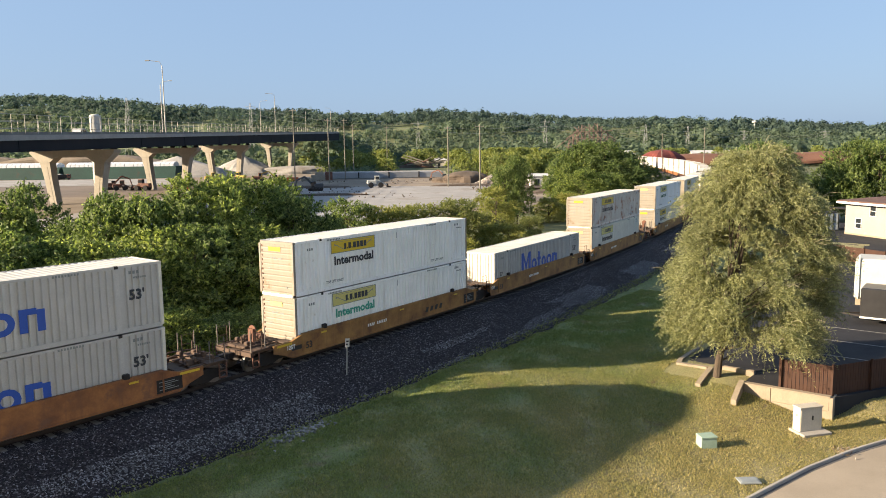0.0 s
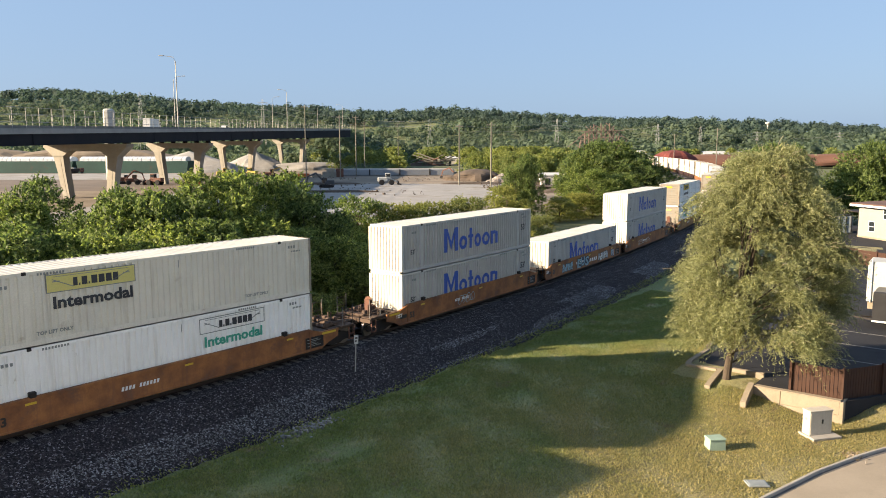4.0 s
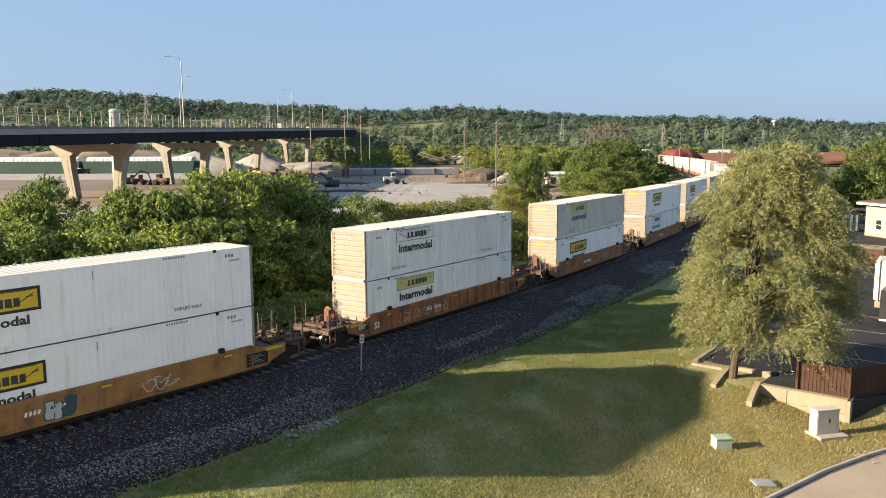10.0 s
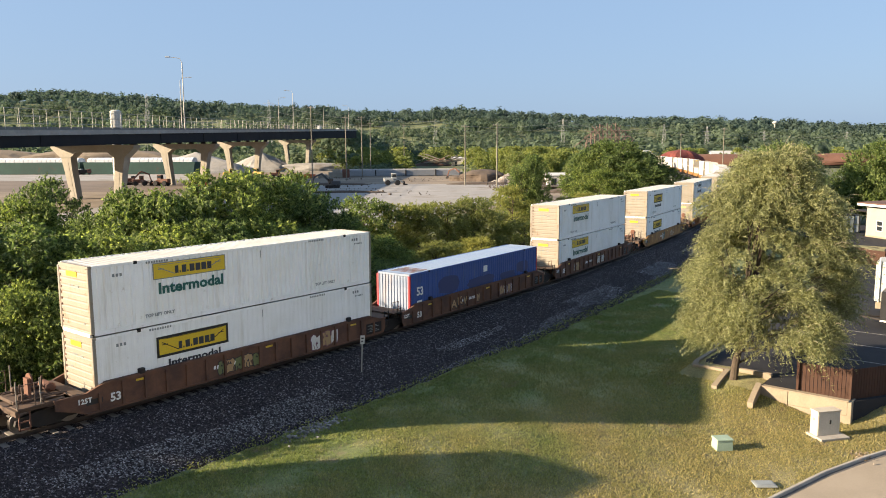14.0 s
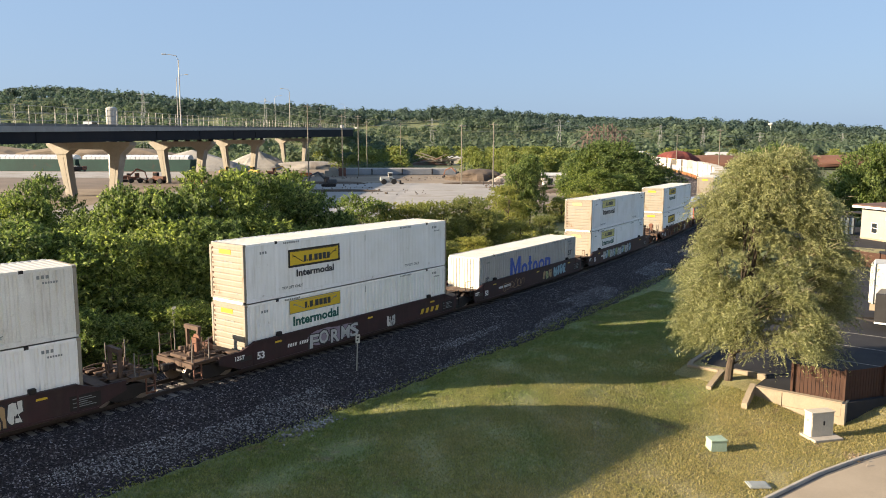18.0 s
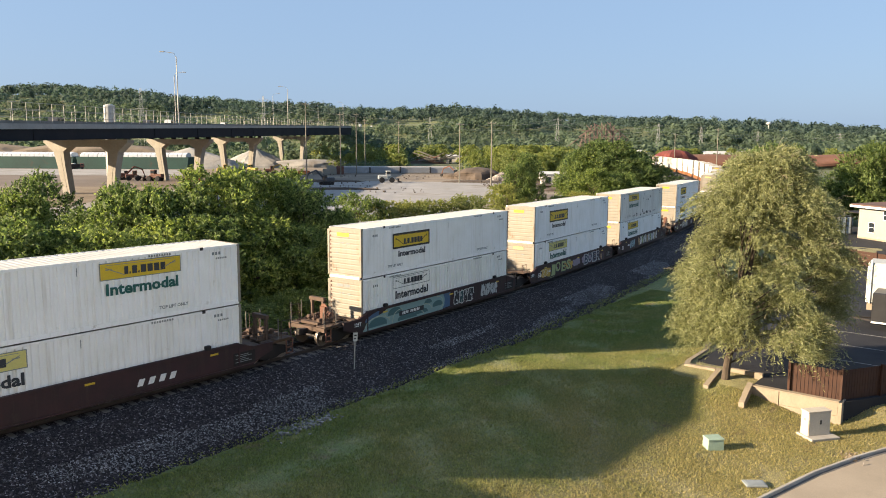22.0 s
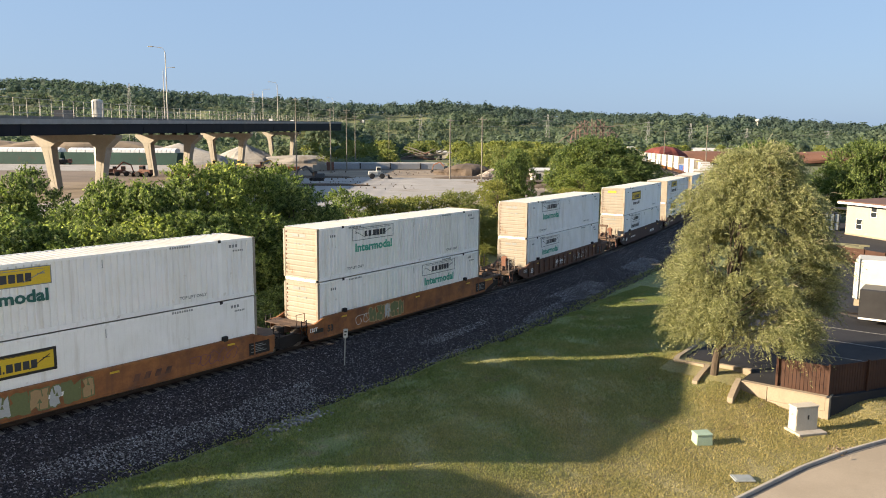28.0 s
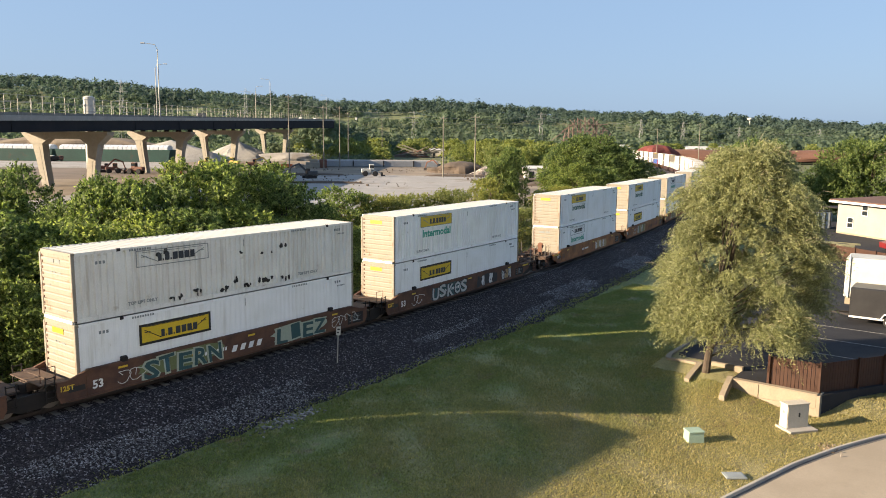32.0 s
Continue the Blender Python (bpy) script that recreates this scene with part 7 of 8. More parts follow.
def wing(x0, y0, z0, x1, y1, z1):
    w = Geo()
    d = Vector((x1 - x0, y1 - y0, 0)).normalized()
    n = Vector((-d.y, d.x, 0)) * 0.12
    rings = []
    for x, y, z in ((x0, y0, z0), ((x0 + x1) / 2, (y0 + y1) / 2, z0 * 0.6 + z1 * 0.4), (x1, y1, z1)):
        p = Vector((x, y, 0))
        rings.append([(*(p - n).xy, GROUND - 0.4), (*(p + n).xy, GROUND - 0.4), (*(p + n).xy, z), (*(p - n).xy, z)])
    w.loft(rings)
    part("wing_wall", w, wall_mat, rw, "sloping wing wall")


wing(36.7, -19.1, 0.06, 34.55, -19.2, -0.22)
wing(35.4, -20.95, 0.05, 33.75, -21.08, -0.42)
part("back_block", Geo().cbox((37.1, -20.3, -0.15), (0.22, 1.5, 0.5), 0.02), wall_mat, rw)
kb = Geo()
rings = []
for x, y in ((36.75, -19.0), (36.7, -17.5), (37.3, -17.32), (40.0, -17.25), (48, -15.6), (60, -12.9), (98, -5.4)):
    rings.append([(x - 0.12, y + 0.1, GROUND - 0.3), (x + 0.13, y - 0.1, GROUND - 0.3), (x + 0.13, y - 0.1, 0.03), (x - 0.12, y + 0.1, 0.03)])
kb.loft(rings)
setting("car_park_kerb", kb, wall_mat, "sandy concrete kerb round the car park")
line_mat = plain("faded_white_line", (0.20, 0.195, 0.185), 0.8)
for k, x in enumerate((39.3, 42.85, 46.35, 49.8)):
    setting("parking_line", Geo().box(x - 0.045, x + 0.045, -27.0 + 0.2 * k, -21.6, LOT_Z + 0.001, LOT_Z + 0.006), line_mat, "faded white parking line")
setting("parking_line", Geo().box(56, 64, -17.1, -17.0, LOT_Z + 0.001, LOT_Z + 0.006), line_mat, "faded white parking line")

board_mat = surface("red_brown_fence_wood", (0.0562, 0.021, 0.00975), (0.039, 0.015, 0.0075), 0.8, scale=1.5, grain=12, streak=(0.0525, 0.021, 0.0105), bump=0.2, vary=0.2)


def wood_fence(points, height, z, label, board=0.15):
    th = thing("wooden_fence", pose(0, 0, 0), label, "fence")
    me = shared(("board", board, height), lambda: Geo().cbox((0, 0, height / 2), (board - 0.005, 0.025, height), 0.005).mesh("board", board_mat))
    post = shared(("fpost", height), lambda: Geo().cbox((0, 0, height / 2 + 0.04), (0.11, 0.11, height + 0.1), 0.01).mesh("post", board_mat))
    for (x0, y0), (x1, y1) in zip(points, points[1:]):
        d = Vector((x1 - x0, y1 - y0, 0))
        n = max(1, int(d.length / board))
        turn = Matrix.Rotation(math.atan2(d.y, d.x), 4, "Z")
        for i in range(n):
            p = Vector((x0, y0, z)) + d * ((i + 0.5) / n)
            part("board", me, None, th, "", Matrix.Translation(p) @ turn)
        for i in range(int(d.length / 2.3) + 1):
            p = Vector((x0, y0, z)) + d * min(1.0, i * 2.3 / d.length)
            part("post", post, None, th, "", Matrix.Translation(p) @ turn @ Matrix.Translation((0, -0.07, 0)))
        side = turn @ Vector((0, 0.05, 0))
        for h in (0.25, height - 0.25):
            part("rail", Geo().bar(Vector((x0, y0, z + h)) + side, Vector((x1, y1, z + h)) + side, 0.05, 0.09), board_mat, th)
    return th


wood_fence([(35.68, -22.55), (35.72, -24.62), (39.05, -26.65), (45, -30.2)], 1.35, LOT_Z, "red-brown board fence along the car park")
wood_fence([(86.5, -9.5), (81.4, -15.5), (78.7, -19.3), (72.5, -28)], 1.4, LOT_Z, "orange-brown board fence across the car park", 0.2)

box_paint = surface("beige_cabinet_paint", (0.54, 0.495, 0.414), (0.477, 0.432, 0.36), 0.6, scale=2, grain=20, streak=(0.405, 0.36, 0.297), bump=0.08)
ub = thing("utility_cabinet", Matrix.Translation((33.24, -24.23, GROUND - 0.02)) @ Matrix.Rotation(radians(-38.3), 4, "Z"), "beige metal utility cabinet on a concrete pad", "utility box")
part("body", Geo().cbox((0, 0, 0.58), (1.06, 0.44, 1.0), 0.012), box_paint, ub)
part("lid", Geo().cbox((0, 0, 1.10), (1.12, 0.50, 0.05), 0.012), box_paint, ub)
dr = part("door", Geo().box(-0.49, 0.49, -0.232, -0.221, 0.12, 1.02), box_paint, ub)
part("handle", Geo().box(0.02, 0.09, -0.25, -0.232, 0.56, 0.74), black_paint, dr, "small dark lock handle")
part("vent", Geo().box(-0.535, -0.53, -0.06, 0.06, 0.70, 0.80), grey_lines, ub)
part("pad", Geo().cbox((0.06, -0.12, 0.03), (1.35, 0.95, 0.12), 0.02), concrete_mat, ub, "pale concrete pad")
gp = surface("pale_green_cabinet_paint", (0.306, 0.405, 0.324), (0.252, 0.342, 0.27), 0.6, scale=2, grain=20, bump=0.08)
gb = thing("pedestal_box", Matrix.Translation((29.2, -21.42, GROUND - 0.02)) @ Matrix.Rotation(radians(-44), 4, "Z"), "small pale green utility box on the lawn", "utility box")
part("body", Geo().loft([[(-0.33, -0.25, 0), (0.33, -0.25, 0), (0.33, 0.25, 0), (-0.33, 0.25, 0)], [(-0.31, -0.23, 0.40), (0.31, -0.23, 0.40), (0.31, 0.23, 0.40), (-0.31, 0.23, 0.40)]]), gp, gb)
part("lid", Geo().cbox((0, 0, 0.44), (0.68, 0.52, 0.08), 0.02), gp, gb)
grey_lid = surface("grey_lid_steel", (0.26, 0.29, 0.30), (0.20, 0.22, 0.23), 0.6, scale=2, grain=20, bump=0.1)
ml = thing("meter_lid", Matrix.Translation((26.85, -23.7, GROUND)) @ Matrix.Rotation(radians(-52), 4, "Z"), "flat pale grey access cover in the lawn", "access cover")
part("rim", Geo().cbox((0, 0, 0.02), (0.74, 0.52, 0.06), 0.01), grey_lid, ml)
part("plate", Geo().cbox((0, 0, 0.055), (0.62, 0.42, 0.02), 0.005), grey_lid, ml)

# cream building with a brown roof, beyond the car park
cream_wall = surface("cream_building_wall", (0.297, 0.288, 0.266), (0.266, 0.252, 0.23), 0.8, scale=0.5, grain=8, stain=(0.468, 0.387, 0.27), stain_size=0.5, stain_amount=-0.05, bump=0.1)
brown_roof = surface("brown_roof_sheet", (0.12, 0.065, 0.048), (0.09, 0.05, 0.038), 0.8, scale=0.6, grain=8, bump=0.2)
hb = thing("small_building", Matrix.Translation((104.96, -13.1, LOT_Z - 0.2)) @ Matrix.Rotation(math.atan2(-5.65, -4.48), 4, "Z"), "cream two-window building with a brown roof", "building")
part("wall", Geo().box(0, 22, -0.0, 11, 0, 4.1), cream_wall, hb)
part("roof", Geo().loft([[(-0.7, -0.7, 4.1), (22.7, -0.7, 4.1), (22.7, 11.7, 4.1), (-0.7, 11.7, 4.1)], [(-0.7, -0.7, 4.4), (22.7, -0.7, 4.4), (22.7, 11.7, 4.4), (-0.7, 11.7, 4.4)], [(1, 5.4, 4.8), (21, 5.4, 4.8), (21, 5.6, 4.8), (1, 5.6, 4.8)]]), brown_roof, hb)
part("fascia", Geo().box(-0.75, 22.75, -0.78, -0.705, 4.0, 4.25), white_print, hb, "white fascia board")
for x, z in ((3.9, 2.75), (1.75, 1.1), (10.5, 2.7), (14, 1.2)):
    w = part("window", Geo().box(0, 0.85, -0.03, 0.01, 0, 1.15), glass_mat, hb, "", pose(x, -0.01, z))
    part("window_frame", Geo().box(-0.07, 0.92, -0.05, -0.031, -0.07, 0.0).box(-0.07, 0.92, -0.05, -0.031, 1.15, 1.22).box(-0.07, 0, -0.05, -0.031, 0, 1.15).box(0.85, 0.92, -0.05, -0.031, 0, 1.15).box(0, 0.85, -0.05, -0.031, 0.54, 0.6), white_print, w)
part("base_course", Geo().box(0, 22, -0.04, -0.003, 0, 0.4), wall_mat, hb)
dc = thing("waste_container", Matrix.Translation((107.0, -9.9, LOT_Z)) @ Matrix.Rotation(math.atan2(-1.9, 1.7), 4, "Z"), "pale blue-grey metal waste container", "container")
part("body", Geo().cbox((1.3, 1.0, 1.15), (2.6, 2.0, 2.2), 0.08), surface("chipped_pale_blue_paint", (0.48, 0.54, 0.58), (0.36, 0.42, 0.46), 0.6, scale=1.5, grain=8, stain=(0.2, 0.22, 0.24), stain_size=2, stain_amount=0.1, bump=0.1), dc)
part("lid", Geo().cbox((1.3, 1.0, 2.3), (2.7, 2.1, 0.1), 0.03), dark_steel, dc)
for x in (0.2, 0.9, 1.7, 2.4):
    part("rib", Geo().box(x - 0.05, x + 0.05, -0.06, 0.0, 0.1, 2.2), dark_steel, dc)
cs = thing("carport", Matrix.Translation((110, -12.5, LOT_Z)) @ Matrix.Rotation(math.atan2(-5.65, -4.48), 4, "Z"), "dark open lean-to beside the building", "shelter")
part("roof", Geo().cbox((-1.5, 3, 2.6), (5, 5, 0.15), 0.03), dark_steel, cs)
for x, y in ((-3.8, 0.8), (0.8, 0.8), (-3.8, 5.2), (0.8, 5.2)):
    part("post", Geo().box(x - 0.08, x + 0.08, y - 0.08, y + 0.08, 0, 2.55), wood_mat, cs)

# black enclosed trailer, white box body and a red car in the car park
blk = surface("black_trailer_paint", (0.018, 0.018, 0.02), (0.028, 0.028, 0.03), 0.4, scale=1, grain=10, bump=0.05)
tl = thing("cargo_trailer", Matrix.Translation((51.5, -23.1, LOT_Z)) @ Matrix.Rotation(radians(-88), 4, "Z"), "black enclosed cargo trailer with white lower trim", "trailer")
part("body", Geo().cbox((2.6, 1.1, 1.35), (5.0, 2.1, 1.8), 0.06), blk, tl)
part("trim", Geo().box(0.12, 5.1, -0.012, 0.04, 0.40, 0.50), white_print, tl)
part("tongue", Geo().bar((0.1, 0.6, 0.42), (-1.1, 1.1, 0.42), 0.08, 0.1).bar((0.1, 1.6, 0.42), (-1.1, 1.1, 0.42), 0.08, 0.1), dark_steel, tl)
for x in (2.3, 3.1):
    wh = part("wheel", tyre(0.34, 0.22), None, tl, "", pose(x, 0.02, 0.34))
    part("rim", shared("rim", lambda: Geo().tube([(0, -0.12, 0), (0, -0.08, 0)], 0.2, 12).mesh("rim", white_print)), None, wh)
    part("wheel", tyre(0.34, 0.22), None, tl, "", pose(x, 2.18, 0.34))
part("mudguard", Geo().tube([(1.85, -0.06, 0.5), (2.0, -0.06, 0.78), (3.4, -0.06, 0.78), (3.55, -0.06, 0.5)], 0.05, 6), white_print, tl)
wb = thing("box_trailer", Matrix.Translation((54.9, -22.3, LOT_Z)) @ Matrix.Rotation(radians(-86), 4, "Z"), "tall white box trailer parked behind the fence", "trailer")
part("body", Geo().cbox((4.5, 1.3, 2.3), (9.0, 2.6, 2.6), 0.06), mach_white, wb)
part("frame", Geo().box(0.2, 8.8, 0.4, 2.2, 0.75, 1.0), dark_steel, wb)
part("skirt", Geo().box(0.1, 8.9, -0.02, 0.03, 0.55, 0.98), wall_mat, wb)
for x in (1.2, 2.2, 7.2, 8.0):
    part("wheel", tyre(0.5, 0.35), None, wb, "", pose(x, 0.35, 0.5))
part("drain_pipe", Geo().tube([(0.25, -0.06, 1.0), (0.25, -0.06, 3.8)], 0.05, 6), white_print, wb)
red_car_paint = plain("red_car_paint", (0.16, 0.012, 0.016), 0.3)
rc = thing("car", Matrix.Translation((90.6, -22.0, LOT_Z)) @ Matrix.Rotation(radians(-60), 4, "Z"), "dark red saloon car parked beyond the fence", "car")
part("body", Geo().plate([(-2.1, 0.35), (2.1, 0.35), (2.15, 0.75), (1.2, 0.9), (0.6, 1.4), (-0.9, 1.42), (-1.6, 0.98), (-2.15, 0.9)], -0.85, 0.85), red_car_paint, rc)
part("window", Geo().plate([(1.0, 0.95), (0.55, 1.34), (-0.85, 1.36), (-1.35, 1.0)][::-1], -0.86, 0.86), glass_mat, rc)
for x in (-1.3, 1.3):
    for sy in (-1, 1):
        part("wheel", tyre(0.32, 0.2), None, rc, "", pose(x, sy * 0.78, 0.32))

for ob in [o for o in bpy.data.objects if o not in before_corner and o.parent is None]:
    ob.matrix_basis = FULL @ ob.matrix_basis

# ---- trees ----
bark_mat = surface("rough_bark", (0.084, 0.063, 0.045), (0.054, 0.0408, 0.03), 0.95, scale=3, grain=14, bump=0.8, depth=0.03)
leaf_belt = foliage("broad_green_leaves", (0.0465, 0.0744, 0.0205), (0.165, 0.235, 0.06), (0.34, 0.415, 0.125), 0.55)
leaf_bush = foliage("yellow_green_leaves", (0.117, 0.144, 0.036), (0.252, 0.279, 0.0675), (0.387, 0.387, 0.117), 0.5)
leaf_olive = foliage("narrow_olive_leaves", (0.135, 0.153, 0.063), (0.315, 0.329, 0.131), (0.522, 0.513, 0.243), 0.42)
leaf_wood = foliage("far_woodland_leaves", (0.14, 0.19, 0.0486), (0.227, 0.276, 0.0734), (0.335, 0.356, 0.108), 0.45)


def leaves_mesh(name, centres, normals, length, width, mt, seed, droop=0.0):
    """Many small folded leaves as one mesh: a pointed four-sided blade at each centre."""
    r = np.random.RandomState(seed)
    n = len(centres)
    d = r.normal(size=(n, 3)) + normals * 0.5
    d[:, 2] -= droop
    d /= np.linalg.norm(d, axis=1)[:, None]
    side = np.cross(d, r.normal(size=(n, 3)) + normals * 0.8)
    side /= np.linalg.norm(side, axis=1)[:, None] + 1e-9
    ln = length * r.uniform(0.65, 1.3, n)[:, None]
    wd = width * r.uniform(0.65, 1.3, n)[:, None]
    v = np.stack([centres - d * ln / 2, centres + side * wd / 2, centres + d * ln / 2, centres - side * wd / 2], 1).reshape(-1, 3)
    me = bpy.data.meshes.new(name)
    me.vertices.add(4 * n)
    me.vertices.foreach_set("co", v.astype(np.float32).ravel())
    me.loops.add(4 * n)
    me.loops.foreach_set("vertex_index", np.arange(4 * n, dtype=np.int32))
    me.polygons.add(n)
    me.polygons.foreach_set("loop_start", np.arange(0, 4 * n, 4, dtype=np.int32))
    me.materials.append(mt)
    me.update(calc_edges=True)
    return me


def lumps_of(seed, n, spread, low, high, size):
    """Clumps of a crown: centre and radius each, within an uneven ovoid of half-width spread from low to high."""
    r = random.Random(seed)
    out = []
    for i in range(n):
        z = low + (high - low) * ((i + r.random()) / n)
        u = (z - low) / (high - low)
        reach = spread * math.sqrt(max(0.05, 1 - (2 * u - 0.85) ** 2 / 1.5))
        a = i * 2.4 + r.uniform(-0.6, 0.6)
        q = reach * math.sqrt(r.uniform(0.1, 1.0))
        out.append((math.cos(a) * q, math.sin(a) * q, z, size * r.uniform(0.65, 1.25)))
    return out


def crown_points(lumps, count, seed, flat=0.75):
    r = np.random.RandomState(seed)
    l = np.array(lumps)
    w = l[:, 3] ** 2
    k = r.choice(len(l), count, p=w / w.sum())
    d = r.normal(size=(count, 3))
    d /= np.linalg.norm(d, axis=1)[:, None]
    d[:, 2] = np.where(d[:, 2] < -0.5, -d[:, 2], d[:, 2])
    rad = l[k, 3] * (0.55 + 0.5 * r.rand(count) ** 0.6)
    p = l[k, :3] + d * rad[:, None] * np.array([1, 1, flat])
    return p, d


def trunk_mesh(seed, height, girth, lumps, reach=0.8):
    """A tapered trunk with limbs to some of the crown's clumps."""
    r = random.Random(seed)
    g = Geo()
    pts = [(0, 0, -0.4), (0.02, 0, 0.0), (r.uniform(-0.1, 0.1), r.uniform(-0.1, 0.1), height * 0.3), (r.uniform(-0.25, 0.25), r.uniform(-0.25, 0.25), height * 0.6), (r.uniform(-0.2, 0.2), r.uniform(-0.2, 0.2), height * 0.88)]
    g.tube(pts, [girth * 1.35, girth, girth * 0.8, girth * 0.5, girth * 0.12], 9)
    for x, y, z, s in lumps[::2]:
        base = min(z * 0.55, height * 0.5)
        mid = (x * 0.45, y * 0.45, base + (z - base) * 0.6)
        g.tube([(0, 0, base), mid, (x * reach, y * reach, z)], [girth * 0.38, girth * 0.22, girth * 0.05], 6)
    return g.mesh("trunk", bark_mat)


def twigs_mesh(name, starts, outs, length, per, leaf, width, mt, seed, droop, stray=0.55):
    """Leaves set along many drooping twigs."""
    r = np.random.RandomState(seed)
    n = len(starts)
    d = outs + r.normal(size=(n, 3)) * stray
    d /= np.linalg.norm(d, axis=1)[:, None]
    ln = length * r.uniform(0.6, 1.3, n)
    k = np.tile(np.linspace(0.1, 1.0, per), n)
    idx = np.repeat(np.arange(n), per)
    p = starts[idx] + d[idx] * (ln[idx] * k)[:, None]
    p[:, 2] -= droop * (ln[idx] * k) ** 2
    p += r.normal(size=p.shape) * leaf * 0.16
    nn = d[idx].copy()
    nn[:, 2] -= droop * k
    return leaves_mesh(name, p, nn * 1.3, leaf, width, mt, seed + 1)


def tree_kind(seed, leaf, sprays, per, length, width, clumps=13, spread=0.42, low=0.22, size=0.17, reach=1.0, droop=0.25):
    """Trunk and crown of a tree ten metres high, to be scaled: returns a function that plants it."""
    lumps = [(a * 10, b * 10, c * 10, e * 10) for a, b, c, e in lumps_of(seed, clumps, spread, low, 0.88, size)]
    p, d = crown_points(lumps, sprays, seed)
    out = d + (p - np.array([0, 0, 4.0])) * 0.09
    out[:, 2] += 0.35
    crown = twigs_mesh("crown", p, out, reach, per, length, width, leaf, seed, droop, 0.5)
    trunk = trunk_mesh(seed, 10, 0.2, lumps)

    def plant(name, x, y, z, height, wide, turn, label, group):
        th = thing(name, Matrix.Translation((x, y, z)) @ Matrix.Rotation(turn, 4, "Z"), label, "tree", group)
        m = Matrix.Diagonal((wide / 10, wide / 10, height / 10, 1))
        part("trunk", trunk, None, th, "", m)
        part("crown", crown, None, th, "", m)
        return th
    return plant


belt_kinds = [tree_kind(s, leaf_belt, 1800, 10, 0.36, 0.135, 40, 0.44, 0.12, 0.10) for s in (1, 2, 3)] + [tree_kind(4, leaf_bush, 1700, 10, 0.36, 0.125, 34, 0.46, 0.03, 0.11)]
BELT = ((23.4, 26.5, 7.0, 7.0), (25.6, 28.5, 8.3, 6.0), (26.8, 22.8, 6.0, 4.5), (26.6, 18.4, 7.9, 6.0), (27.7, 16.7, 7.8, 6.5), (30.2, 16.3, 8.0, 7.0), (33.2, 16.3, 8.8, 7.5), (37.2, 17.8, 8.8, 8.5), (39.7, 17.1, 8.5, 7.5), (39.4, 14.1, 7.2, 6.5), (17.4, 13.2, 6.5, 7.0), (19.3, 12.0, 6.1, 7.0), (21.6, 10.9, 5.8, 7.0), (25.6, 12.0, 5.9, 7.0), (28.9, 11.6, 6.0, 7.0), (33.0, 11.9, 6.0, 7.0), (36.1, 10.8, 5.5, 7.0), (38.2, 8.9, 4.5, 6.0), (39.4, 7.5, 3.5, 5.5), (50.7, 23.0, 5.1, 6.0), (54.6, 23.4, 5.9, 6.5), (57.3, 22.1, 5.7, 6.5), (60.7, 21.2, 5.7, 7.0), (64.2, 20.2, 5.4, 7.0), (67.5, 19.2, 5.6, 7.0), (72.4, 19.2, 4.3, 6.0), (47.3, 15.2, 4.3, 5.5), (44.4, 15.3, 5.0, 5.5), (47.3, 12.3, 2.8, 5.0), (52.6, 12.3, 2.8, 5.0), (59.9, 12.6, 2.7, 5.0), (70.7, 14.6, 2.6, 5.0), (77.1, 15.6, 2.7, 5.0), (95.8, 32.8, 5.1, 7.0), (102.4, 35.4, 8.3, 5.5), (105.2, 34.8, 9.6, 5.5), (111.3, 32.4, 3.1, 6.0), (132.4, 39.6, 9.7, 9.0), (135.2, 38.5, 12.1, 12.0), (135.2, 34.0, 11.9, 12.0), (136.7, 30.9, 9.7, 11.0), (139.7, 29.0, 7.6, 10.0), (122.8, 32.2, 7.0, 9.0), (126.5, 29.1, 6.0, 9.0), (117.9, 32.8, 2.8, 8.0), (15.9, 7.5, 3.5, 5.0), (22.8, 5.3, 2.2, 5.0), (27.3, 5.2, 2.0, 5.0), (32.4, 5.5, 1.9, 4.5), (19.4, 6.1, 2.7, 5.0), (15.1, 8.0, 3.8, 4.5), (17.0, 5.8, 3.2, 5.0), (24.9, 5.1, 2.1, 4.5), (30.1, 5.6, 1.7, 4.5))
RIGHT = ((149.7, 13.8, 10.8, 8.0), (147.2, 9.2, 11.8, 9.0), (148.1, 5.5, 11.1, 7.5), (156.0, 4.8, 5.2, 6.0), (171.4, 4.6, 4.8, 7.0), (166.0, -0.4, 8.0, 8.0), (160.4, -4.6, 11.9, 10.0), (161.0, -9.0, 12.1, 10.0))
_r = random.Random(8)
for x, y, top, wide in BELT:
    low = top < 5.8
    kind = belt_kinds[3] if low and x > 48 else belt_kinds[_r.randrange(3)]
    kind("tree" if not low else "shrub", x, y, GROUND - 0.35, (top - GROUND + 0.6) * (_r.uniform(0.8, 1.12) if low else 1.0), wide * 1.2 * (_r.uniform(0.75, 1.1) if low else 1.0), _r.uniform(0, 6.28),
         "leafy green broad-leaved tree beside the railway" if not low else ("low yellow-green leafy shrub beside the railway" if x > 48 else "low dense green shrub beside the railway"), "trees along the railway")
for i in range(15):                    # unseen trees beside the line, beyond the view, added to shade the low shrubs
    x, y, _ = line(-72 + i * 6, 17 + 3 * (i % 2))
    belt_kinds[i % 3]("tree", x, y, GROUND - 0.35, 9.5, 8.0, _r.uniform(0, 6.28), "leafy green broad-leaved tree beside the railway", "trees along the railway")
for x, y, top, wide in RIGHT:
    belt_kinds[_r.randrange(3)]("tree", x, y, NEAR_LOW, top - NEAR_LOW, wide * 1.2, _r.uniform(0, 6.28), "dense dark green tree behind the car park", "trees behind the car park")

